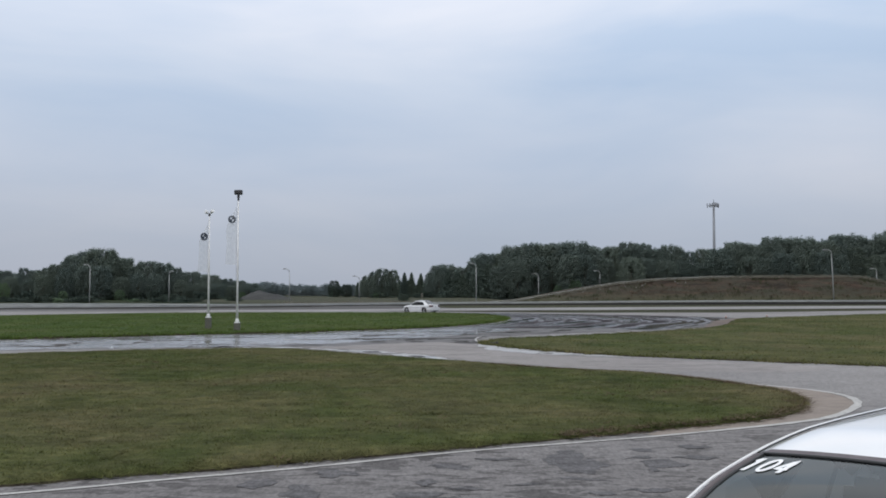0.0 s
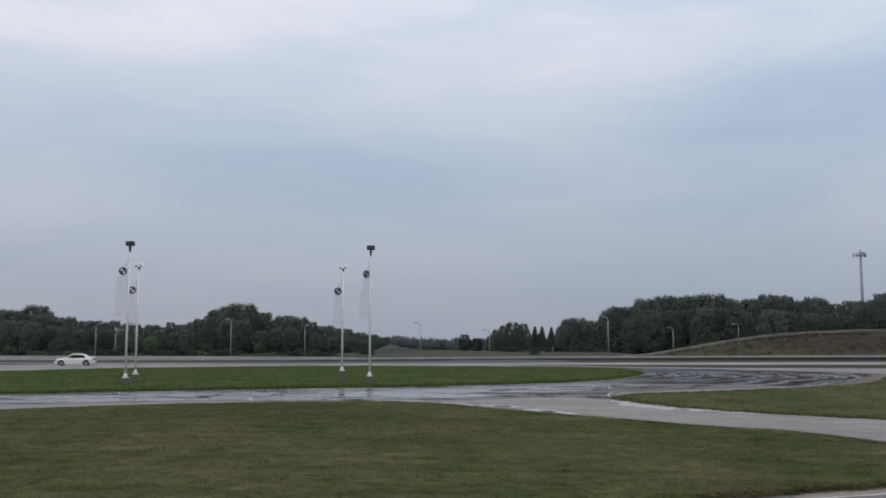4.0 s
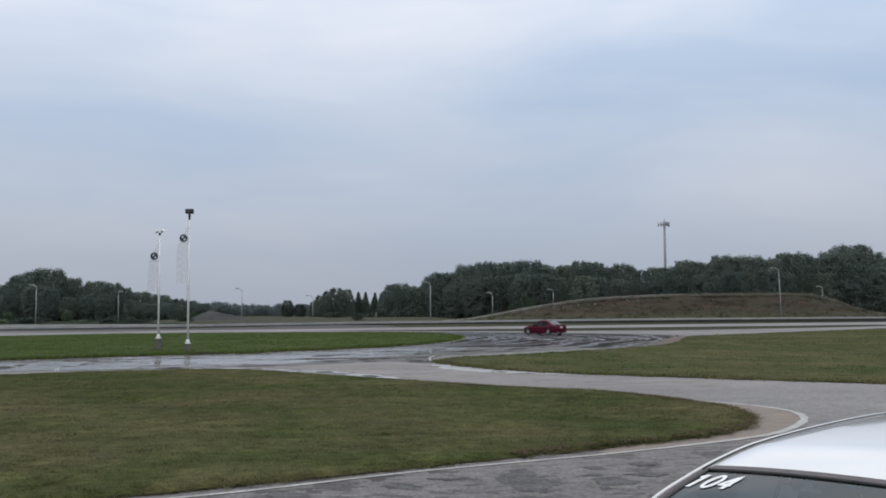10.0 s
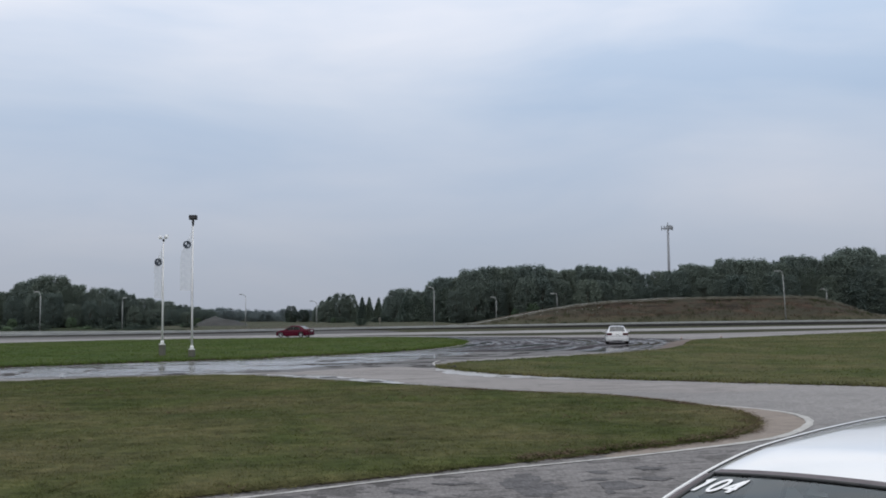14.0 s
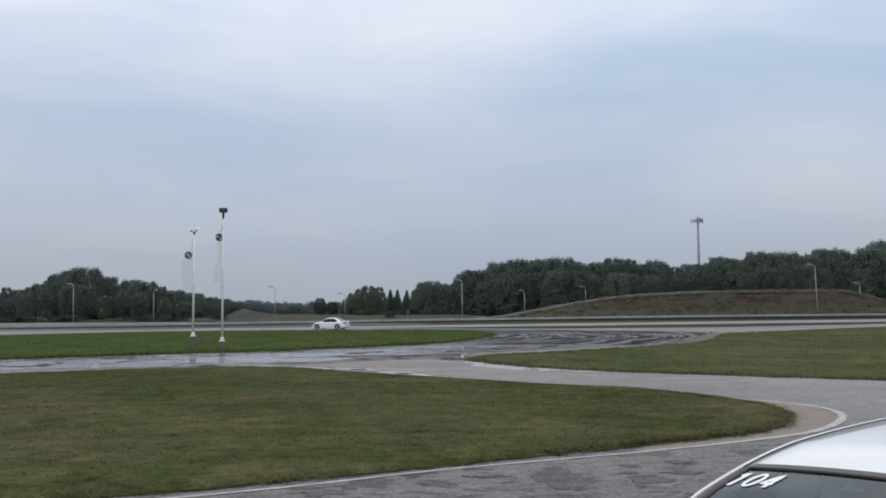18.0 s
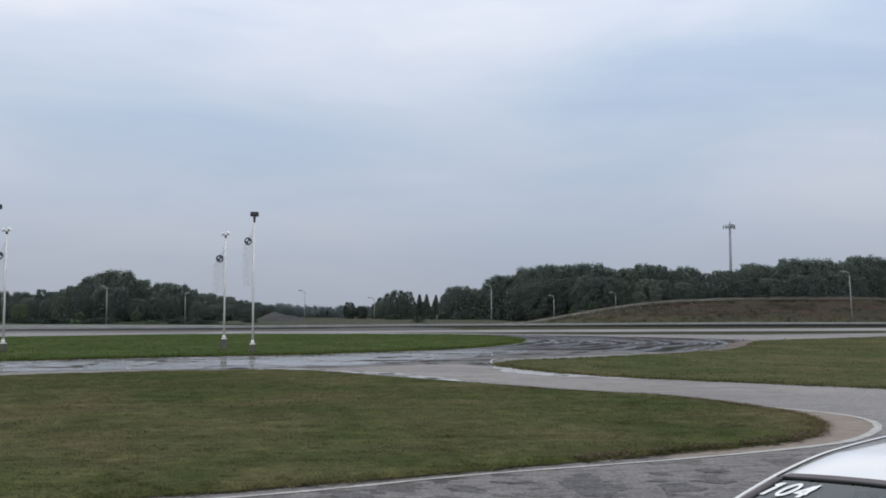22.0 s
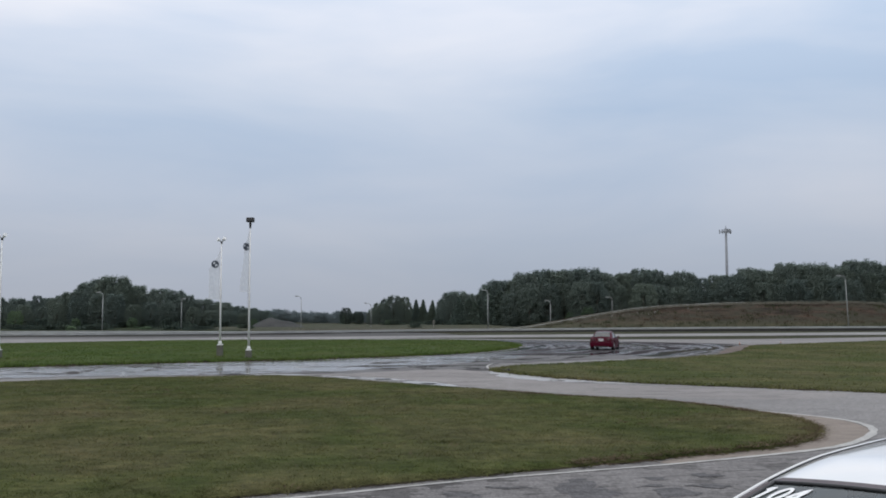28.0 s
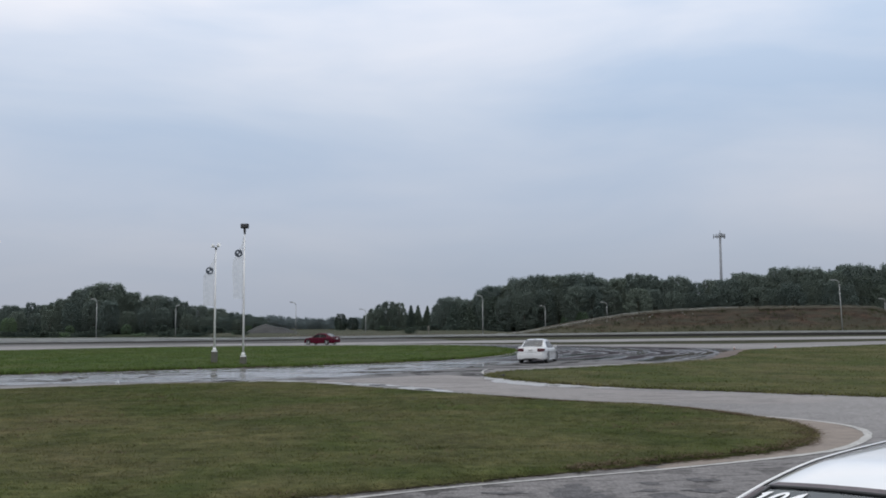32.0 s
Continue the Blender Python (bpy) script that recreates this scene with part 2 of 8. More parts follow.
WHITE_ROWS = [
    (0.00, pose(-2.34, 98.58, 0, 0, 0, 138.2)),
    (0.25, pose(-4.81, 99.36, 0, 0, 0, 143.5)),
    (0.50, pose(-7.30, 100.21, 0, 0, 0, 149.1)),
    (0.75, pose(-10.24, 101.36, 0, 0, 0, 154.8)),
    (1.00, pose(-13.23, 102.53, 0, 0, 0, 160.5)),
    (1.25, pose(-16.61, 103.42, 0, 0, 0, 166.1)),
    (1.50, pose(-20.06, 104.25, 0, 0, 0, 171.6)),
    (1.75, pose(-23.63, 104.75, 0, 0, 0, 176.8)),
    (2.00, pose(-27.26, 105.12, 0, 0, 0, 181.7)),
    (2.25, pose(-30.70, 104.59, 0, 0, 0, 186.0)),
    (2.50, pose(-34.16, 103.84, 0, 0, 0, 189.9)),
    (2.75, pose(-37.39, 102.55, 0, 0, 0, 192.8)),
    (3.00, pose(-40.72, 101.19, 0, 0, 0, 194.8)),
    (3.25, pose(-44.04, 99.74, 0, 0, 0, 196.2)),
    (3.50, pose(-47.32, 98.19, 0, 0, 0, 197.5)),
    (3.75, pose(-50.46, 96.49, 0, 0, 0, 198.8)),
    (4.00, pose(-53.40, 94.62, 0, 0, 0, 200.7)),
    (4.25, pose(-56.06, 92.56, 0, 0, 0, 203.4)),
    (4.50, pose(-58.37, 90.28, 0, 0, 0, 207.4)),
    (4.75, pose(-60.87, 88.39, 0, 0, 0, 212.5)),
    (5.00, pose(-63.29, 86.28, 0, 0, 0, 218.5)),
    (5.25, pose(-65.53, 83.97, 0, 0, 0, 225.2)),
    (5.50, pose(-67.48, 81.51, 0, 0, 0, 232.2)),
    (5.75, pose(-69.06, 78.92, 0, 0, 0, 239.4)),
    (6.00, pose(-70.16, 76.24, 0, 0, 0, 246.5)),
    (6.25, pose(-70.84, 73.36, 0, 0, 0, 253.7)),
    (6.50, pose(-71.18, 70.26, 0, 0, 0, 261.2)),
    (6.75, pose(-71.13, 67.03, 0, 0, 0, 268.9)),
    (7.00, pose(-70.68, 63.78, 0, 0, 0, 276.6)),
    (7.25, pose(-69.77, 60.60, 0, 0, 0, 284.1)),
    (7.50, pose(-68.38, 57.60, 0, 0, 0, 291.2)),
    (7.75, pose(-66.45, 54.65, 0, 0, 0, 297.9)),
    (8.00, pose(-64.01, 51.67, 0, 0, 0, 304.2)),
    (8.25, pose(-61.12, 48.76, 0, 0, 0, 310.4)),
    (8.50, pose(-57.84, 46.05, 0, 0, 0, 316.5)),
    (8.75, pose(-54.25, 43.65, 0, 0, 0, 322.8)),
    (9.00, pose(-50.40, 41.68, 0, 0, 0, 329.4)),
    (9.25, pose(-46.17, 40.09, 0, 0, 0, 336.4)),
    (9.50, pose(-41.54, 38.78, 0, 0, 0, 343.7)),
    (9.75, pose(-36.76, 37.85, 0, 0, 0, 351.0)),
    (10.00, pose(-32.06, 37.38, 0, 0, 0, 358.1)),
    (10.25, pose(-27.34, 37.40, 0, 0, 0, 365.1)),
    (10.50, pose(-22.61, 37.87, 0, 0, 0, 372.1)),
    (10.75, pose(-18.23, 38.70, 0, 0, 0, 378.5)),
    (11.00, pose(-14.43, 39.88, 0, 0, 0, 384.0)),
    (11.25, pose(-10.74, 41.32, 0, 0, 0, 388.4)),
    (11.50, pose(-7.24, 43.14, 0, 0, 0, 392.3)),
    (11.75, pose(-3.84, 45.41, 0, 0, 0, 396.1)),
    (12.00, pose(-0.60, 47.87, 0, 0, 0, 400.1)),
    (12.25, pose(2.50, 50.40, 0, 0, 0, 404.3)),
    (12.50, pose(5.37, 52.66, 0, 0, 0, 407.9)),
    (12.75, pose(7.89, 54.88, 0, 0, 0, 411.2)),
    (13.00, pose(10.20, 57.22, 0, 0, 0, 415.2)),
    (13.25, pose(12.22, 59.60, 0, 0, 0, 419.3)),
    (13.50, pose(13.80, 62.12, 0, 0, 0, 424.4)),
    (13.75, pose(14.93, 64.80, 0, 0, 0, 430.9)),
    (14.00, pose(15.90, 68.14, 0, 0, 0, 438.4)),
    (14.25, pose(16.56, 71.69, 0, 0, 0, 446.4)),
    (14.50, pose(16.57, 74.37, 0, 0, 0, 453.9)),
    (14.75, pose(16.12, 76.69, 0, 0, 0, 460.9)),
    (15.00, pose(15.31, 78.87, 0, 0, 0, 467.0)),
    (15.25, pose(14.27, 81.10, 0, 0, 0, 472.6)),
    (15.50, pose(13.08, 83.47, 0, 0, 0, 478.0)),
    (15.75, pose(11.71, 85.97, 0, 0, 0, 482.6)),
    (16.00, pose(10.16, 88.67, 0, 0, 0, 486.1)),
    (16.25, pose(8.42, 91.45, 0, 0, 0, 488.9)),
    (16.50, pose(6.46, 94.21, 0, 0, 0, 491.4)),
    (16.75, pose(4.26, 96.82, 0, 0, 0, 493.9)),
    (17.00, pose(1.79, 99.19, 0, 0, 0, 497.0)),
    (17.25, pose(-0.96, 101.20, 0, 0, 0, 500.8)),
    (17.50, pose(-4.02, 102.74, 0, 0, 0, 505.9)),
    (17.75, pose(-7.41, 103.84, 0, 0, 0, 512.2)),
    (18.00, pose(-11.00, 104.71, 0, 0, 0, 518.7)),
    (18.25, pose(-14.73, 105.44, 0, 0, 0, 525.3)),
    (18.50, pose(-18.61, 105.99, 0, 0, 0, 532.0)),
    (18.75, pose(-22.53, 106.35, 0, 0, 0, 538.3)),
    (19.00, pose(-26.37, 106.47, 0, 0, 0, 543.5)),
    (19.25, pose(-30.15, 106.37, 0, 0, 0, 547.5)),
    (19.50, pose(-33.92, 106.06, 0, 0, 0, 550.4)),
    (19.75, pose(-37.59, 105.51, 0, 0, 0, 552.9)),
    (20.00, pose(-41.08, 104.72, 0, 0, 0, 555.2)),
    (20.25, pose(-44.39, 103.62, 0, 0, 0, 557.1)),
    (20.50, pose(-47.55, 102.20, 0, 0, 0, 558.4)),
    (20.75, pose(-50.57, 100.55, 0, 0, 0, 559.4)),
    (21.00, pose(-53.42, 98.72, 0, 0, 0, 560.6)),
    (21.25, pose(-56.09, 96.79, 0, 0, 0, 562.5)),
    (21.50, pose(-58.58, 94.83, 0, 0, 0, 565.4)),
    (21.75, pose(-60.92, 92.81, 0, 0, 0, 569.7)),
    (22.00, pose(-63.12, 90.69, 0, 0, 0, 574.8)),
    (22.25, pose(-65.14, 88.47, 0, 0, 0, 580.7)),
    (22.50, pose(-66.95, 86.15, 0, 0, 0, 586.9)),
    (22.75, pose(-68.51, 83.74, 0, 0, 0, 593.2)),
    (23.00, pose(-69.77, 81.23, 0, 0, 0, 599.3)),
    (23.25, pose(-70.78, 78.60, 0, 0, 0, 605.3)),
    (23.50, pose(-71.56, 75.83, 0, 0, 0, 611.4)),
    (23.75, pose(-72.08, 72.97, 0, 0, 0, 617.7)),
    (24.00, pose(-72.33, 70.06, 0, 0, 0, 623.9)),
    (24.25, pose(-72.27, 67.14, 0, 0, 0, 630.1)),
    (24.50, pose(-71.87, 64.26, 0, 0, 0, 636.2)),
    (24.75, pose(-71.13, 61.35, 0, 0, 0, 642.1)),
    (25.00, pose(-70.06, 58.36, 0, 0, 0, 648.0)),
    (25.25, pose(-68.69, 55.37, 0, 0, 0, 653.8)),
    (25.50, pose(-67.03, 52.44, 0, 0, 0, 659.5)),
    (25.75, pose(-65.10, 49.67, 0, 0, 0, 665.0)),
    (26.00, pose(-62.93, 47.12, 0, 0, 0, 670.5)),
    (26.25, pose(-60.45, 44.73, 0, 0, 0, 675.7)),
    (26.50, pose(-57.63, 42.41, 0, 0, 0, 680.6)),
    (26.75, pose(-54.55, 40.25, 0, 0, 0, 685.5)),
    (27.00, pose(-51.27, 38.30, 0, 0, 0, 690.3)),
    (27.25, pose(-47.85, 36.64, 0, 0, 0, 695.1)),
    (27.50, pose(-44.36, 35.33, 0, 0, 0, 700.1)),
    (27.75, pose(-40.72, 34.36, 0, 0, 0, 705.3)),
    (28.00, pose(-36.91, 33.67, 0, 0, 0, 710.6)),
    (28.25, pose(-33.04, 33.28, 0, 0, 0, 715.8)),
    (28.50, pose(-29.25, 33.20, 0, 0, 0, 720.8)),
    (28.75, pose(-25.48, 33.48, 0, 0, 0, 725.3)),
    (29.00, pose(-21.69, 34.09, 0, 0, 0, 729.4)),
    (29.25, pose(-18.04, 34.97, 0, 0, 0, 733.6)),
    (29.50, pose(-14.67, 36.06, 0, 0, 0, 738.1)),
    (29.75, pose(-11.64, 37.37, 0, 0, 0, 742.8)),
    (30.00, pose(-8.81, 38.84, 0, 0, 0, 748.2)),
    (30.25, pose(-6.13, 40.31, 0, 0, 0, 755.2)),
    (30.50, pose(-3.64, 41.86, 0, 0, 0, 763.2)),
    (30.75, pose(-1.42, 43.53, 0, 0, 0, 771.0)),
    (31.00, pose(0.52, 45.33, 0, 0, 0, 778.6)),
    (31.25, pose(2.15, 47.28, 0, 0, 0, 783.8)),
    (31.50, pose(3.45, 49.27, 0, 0, 0, 787.5)),
    (31.75, pose(4.32, 51.16, 0, 0, 0, 790.6)),
    (32.00, pose(5.02, 53.04, 0, 0, 0, 793.2)),
]
NEAR_X, NEAR_Y, NEAR_H = 2.258, 3.93, -137.6

# ---- world, sun, exposure ----
SUN_EL, SUN_ROT = radians(48), radians(205)
world = bpy.data.worlds.new("sky")
scene.world = world
world.use_nodes = True
wn, wl = world.node_tree.nodes, world.node_tree.links
wn.clear()
w_out = wn.new("ShaderNodeOutputWorld")
w_bg = wn.new("ShaderNodeBackground")
w_sky = wn.new("ShaderNodeTexSky")
w_sky.sky_type = "NISHITA"
w_sky.sun_disc = False
w_sky.sun_elevation, w_sky.sun_rotation = SUN_EL, SUN_ROT
w_sky.air_density, w_sky.dust_density = 1.2, 2.5
w_co = wn.new("ShaderNodeTexCoord")
w_sep = wn.new("ShaderNodeSeparateXYZ")
wl.new(w_co.outputs["Generated"], w_sep.inputs[0])
# overcast cloud deck: colour by height above the horizon
w_ramp = wn.new("ShaderNodeValToRGB")
cr = w_ramp.color_ramp
SKY_STOPS = [(0.0, (0.395, 0.430, 0.505)), (0.06, (0.438, 0.484, 0.574)), (0.13, (0.513, 0.572, 0.682)),
             (0.22, (0.520, 0.612, 0.755)), (0.30, (0.680, 0.755, 0.885)), (0.36, (0.80, 0.855, 0.965)), (0.6, (0.90, 0.95, 1.03)), (1.0, (1.05, 1.1, 1.15))]
while len(cr.elements) < len(SKY_STOPS):
    cr.elements.new(0.5)
for el, (p, c) in zip(cr.elements, SKY_STOPS):
    el.position, el.color = p, (*c, 1)
wl.new(w_sep.outputs["Z"], w_ramp.inputs[0])
# cloud billows, drawn out along the horizon
w_map = wn.new("ShaderNodeMapping")
w_map.inputs["Scale"].default_value = (1.0, 1.0, 4.0)
w_map.inputs["Location"].default_value = (1.3, 2.2, 0.5)
wl.new(w_co.outputs["Generated"], w_map.inputs[0])
w_n1 = wn.new("ShaderNodeTexNoise")
w_n1.inputs["Scale"].default_value, w_n1.inputs["Detail"].default_value, w_n1.inputs["Roughness"].default_value = 2.5, 5, 0.48
w_n1.inputs["Distortion"].default_value = 0.35
wl.new(w_map.outputs[0], w_n1.inputs["Vector"])
w_r2 = wn.new("ShaderNodeValToRGB")
w_r2.color_ramp.elements[0].position, w_r2.color_ramp.elements[0].color = 0.34, (0.84, 0.92, 1.0, 1)
w_r2.color_ramp.elements[1].position, w_r2.color_ramp.elements[1].color = 0.70, (1.32, 1.22, 1.14, 1)
wl.new(w_n1.outputs["Fac"], w_r2.inputs[0])
w_mul = wn.new("ShaderNodeMix")
w_mul.data_type, w_mul.blend_type = "RGBA", "MULTIPLY"
w_amp = wn.new("ShaderNodeMapRange")
w_amp.inputs["From Min"].default_value, w_amp.inputs["From Max"].default_value = 0.06, 0.34
w_amp.inputs["To Min"].default_value, w_amp.inputs["To Max"].default_value = 0.35, 1.0
wl.new(w_sep.outputs["Z"], w_amp.inputs["Value"])
wl.new(w_amp.outputs[0], w_mul.inputs["Factor"])
wl.new(w_ramp.outputs[0], w_mul.inputs["A"])
wl.new(w_r2.outputs[0], w_mul.inputs["B"])
w_sc = wn.new("ShaderNodeMix")
w_sc.data_type, w_sc.blend_type = "RGBA", "MULTIPLY"
w_sc.inputs["Factor"].default_value = 1.0
w_sc.inputs["B"].default_value = (0.06, 0.06, 0.06, 1)
wl.new(w_sky.outputs[0], w_sc.inputs["A"])
w_mix = wn.new("ShaderNodeMix")
w_mix.data_type = "RGBA"
w_mix.inputs["Factor"].default_value = 0.93
wl.new(w_sc.outputs["Result"], w_mix.inputs["A"])
wl.new(w_mul.outputs["Result"], w_mix.inputs["B"])
wl.new(w_mix.outputs["Result"], w_bg.inputs["Color"])
w_bg.inputs["Strength"].default_value = 1.0
wl.new(w_bg.outputs[0], w_out.inputs[0])

sun_data = bpy.data.lights.new("sun", "SUN")
sun_data.energy, sun_data.angle, sun_data.color = 0.7, radians(75), (1.0, 0.95, 0.88)
sun = new("sun", sun_data)
sun.matrix_world = look((0, 0, 80), (80 * math.cos(SUN_EL) * -math.sin(SUN_ROT), 80 * math.cos(SUN_EL) * -math.cos(SUN_ROT), 80 - 80 * math.sin(SUN_EL)))


# ---- materials ----
def nodes_of(name):
    m = bpy.data.materials.new(name)
    m.use_nodes = True
    nt = m.node_tree
    return m, nt, nt.nodes, nt.links, nt.nodes["Principled BSDF"]


def coords(nt, scale=(1, 1, 1)):
    """Object coordinates, scaled per axis."""
    co = nt.nodes.new("ShaderNodeTexCoord")
    mp = nt.nodes.new("ShaderNodeMapping")
    mp.inputs["Scale"].default_value = scale
    nt.links.new(co.outputs["Object"], mp.inputs[0])
    return mp.outputs[0]


def noise_tex(nt, vec, scale, detail=4, rough=0.55, dist=0.0):
    n = nt.nodes.new("ShaderNodeTexNoise")
    n.inputs["Scale"].default_value, n.inputs["Detail"].default_value = scale, detail
    n.inputs["Roughness"].default_value, n.inputs["Distortion"].default_value = rough, dist
    nt.links.new(vec, n.inputs["Vector"])
    return n.outputs["Fac"]


def ramp(nt, fac, stops):
    r = nt.nodes.new("ShaderNodeValToRGB")
    while len(r.color_ramp.elements) < len(stops):
        r.color_ramp.elements.new(0.5)
    for e, (p, c) in zip(r.color_ramp.elements, stops):
        e.position, e.color = p, (*c, 1) if len(c) == 3 else c
    nt.links.new(fac, r.inputs[0])
    return r.outputs[0]


def mixc(nt, fac, a, b, mode="MIX"):
    m = nt.nodes.new("ShaderNodeMix")
    m.data_type, m.blend_type = "RGBA", mode
    for key, v in (("Factor", fac), ("A", a), ("B", b)):
        if isinstance(v, (int, float)):
            m.inputs[key].default_value = v
        elif isinstance(v, tuple):
            m.inputs[key].default_value = (*v, 1)
        else:
            nt.links.new(v, m.inputs[key])
    return m.outputs["Result"]


def bump(nt, height, strength, dist=0.02):
    b = nt.nodes.new("ShaderNodeBump")
    b.inputs["Strength"].default_value, b.inputs["Distance"].default_value = strength, dist
    nt.links.new(height, b.inputs["Height"])
    return b.outputs[0]


def surface(name, dark, light, big=0.6, fine=12.0, rough=0.7, metal=0.0, relief=0.3, spec=0.5, coat=0.0, rdist=0.01):
    """A plain worn surface: two scales of colour change and fine relief."""
    m, nt, n, l, p = nodes_of(name)
    v = coords(nt)
    a = noise_tex(nt, v, big, 5)
    b = noise_tex(nt, v, fine, 5, 0.65)
    c = mixc(nt, ramp(nt, a, [(0.3, (0, 0, 0)), (0.7, (1, 1, 1))]), dark, light)
    c = mixc(nt, 0.35, c, ramp(nt, b, [(0.3, tuple(x * 0.7 for x in dark)), (0.7, tuple(min(1, x * 1.15) for x in light))]))
    l.new(c, p.inputs["Base Color"])
    p.inputs["Roughness"].default_value, p.inputs["Metallic"].default_value = rough, metal
    p.inputs["Specular IOR Level"].default_value = spec
    p.inputs["Coat Weight"].default_value = coat
    if relief:
        l.new(bump(nt, b, relief, rdist), p.inputs["Normal"])
    return m


def grass_material(name, deep, mid, dry, dry_amount=0.5, blades=False):
    """Mown turf: green with straw-coloured and bare patches, mower stripes and fine tufts."""
    m, nt, n, l, p = nodes_of(name)
    v = coords(nt)
    vs = coords(nt, (0.9, 0.8, 1.0))
    soft = noise_tex(nt, coords(nt, (0.75, 0.7, 1.0)), 0.5, 5, 0.65, 1.2)
    big = noise_tex(nt, vs, 0.22, 6, 0.62, 0.4)
    med = noise_tex(nt, vs, 1.5, 6, 0.65)
    fine = noise_tex(nt, v, 34.0, 3, 0.7)
    c = mixc(nt, ramp(nt, med, [(0.34, (0, 0, 0)), (0.68, (1, 1, 1))]), deep, mid)
    d = ramp(nt, big, [(0.5 - 0.12 * dry_amount, (0, 0, 0)), (0.72 - 0.1 * dry_amount, (1, 1, 1))])
    c = mixc(nt, mixc(nt, 1.0, d, (dry_amount,) * 3, "MULTIPLY"), c, dry)
    stripe = n.new("ShaderNodeTexWave")
    stripe.inputs["Scale"].default_value, stripe.inputs["Distortion"].default_value = 0.22, 7.0
    stripe.bands_direction = "Y"
    l.new(v, stripe.inputs["Vector"])
    c = mixc(nt, 1.0, c, ramp(nt, soft, [(0.3, (0.82, 0.84, 0.82)), (0.7, (1.26, 1.22, 1.2))]), "MULTIPLY")
    tuft = noise_tex(nt, coords(nt, (0.6, 0.9, 1.0)), 5.5, 6, 0.72, 0.5)
    c = mixc(nt, 1.0, c, ramp(nt, tuft, [(0.33, (0.6, 0.62, 0.6)), (0.67, (1.42, 1.38, 1.34))]), "MULTIPLY")
    c = mixc(nt, 0.06, c, stripe.outputs["Color"], "OVERLAY")
    c = mixc(nt, 1.0, c, ramp(nt, fine, [(0.25, (0.62, 0.62, 0.6)), (0.75, (1.25, 1.22, 1.15))]), "MULTIPLY")
    if blades:
        geo = n.new("ShaderNodeNewGeometry")
        c = mixc(nt, 1.0, c, ramp(nt, geo.outputs["Random Per Island"], [(0.0, (0.92, 0.93, 0.9)), (1.0, (1.18, 1.16, 1.1))]), "MULTIPLY")
    l.new(c, p.inputs["Base Color"])
    p.inputs["Roughness"].default_value = 0.85
    p.inputs["Specular IOR Level"].default_value = 0.04
    if blades:
        tl = n.new("ShaderNodeBsdfTranslucent")
        l.new(c, tl.inputs["Color"])
        mx = n.new("ShaderNodeMixShader")
        mx.inputs[0].default_value = 0.5
        l.new(p.outputs[0], mx.inputs[1])
        l.new(tl.outputs[0], mx.inputs[2])
        l.new(mx.outputs[0], n["Material Output"].inputs[0])
    else:
        l.new(bump(nt, fine, 0.6, 0.05), p.inputs["Normal"])
    return m


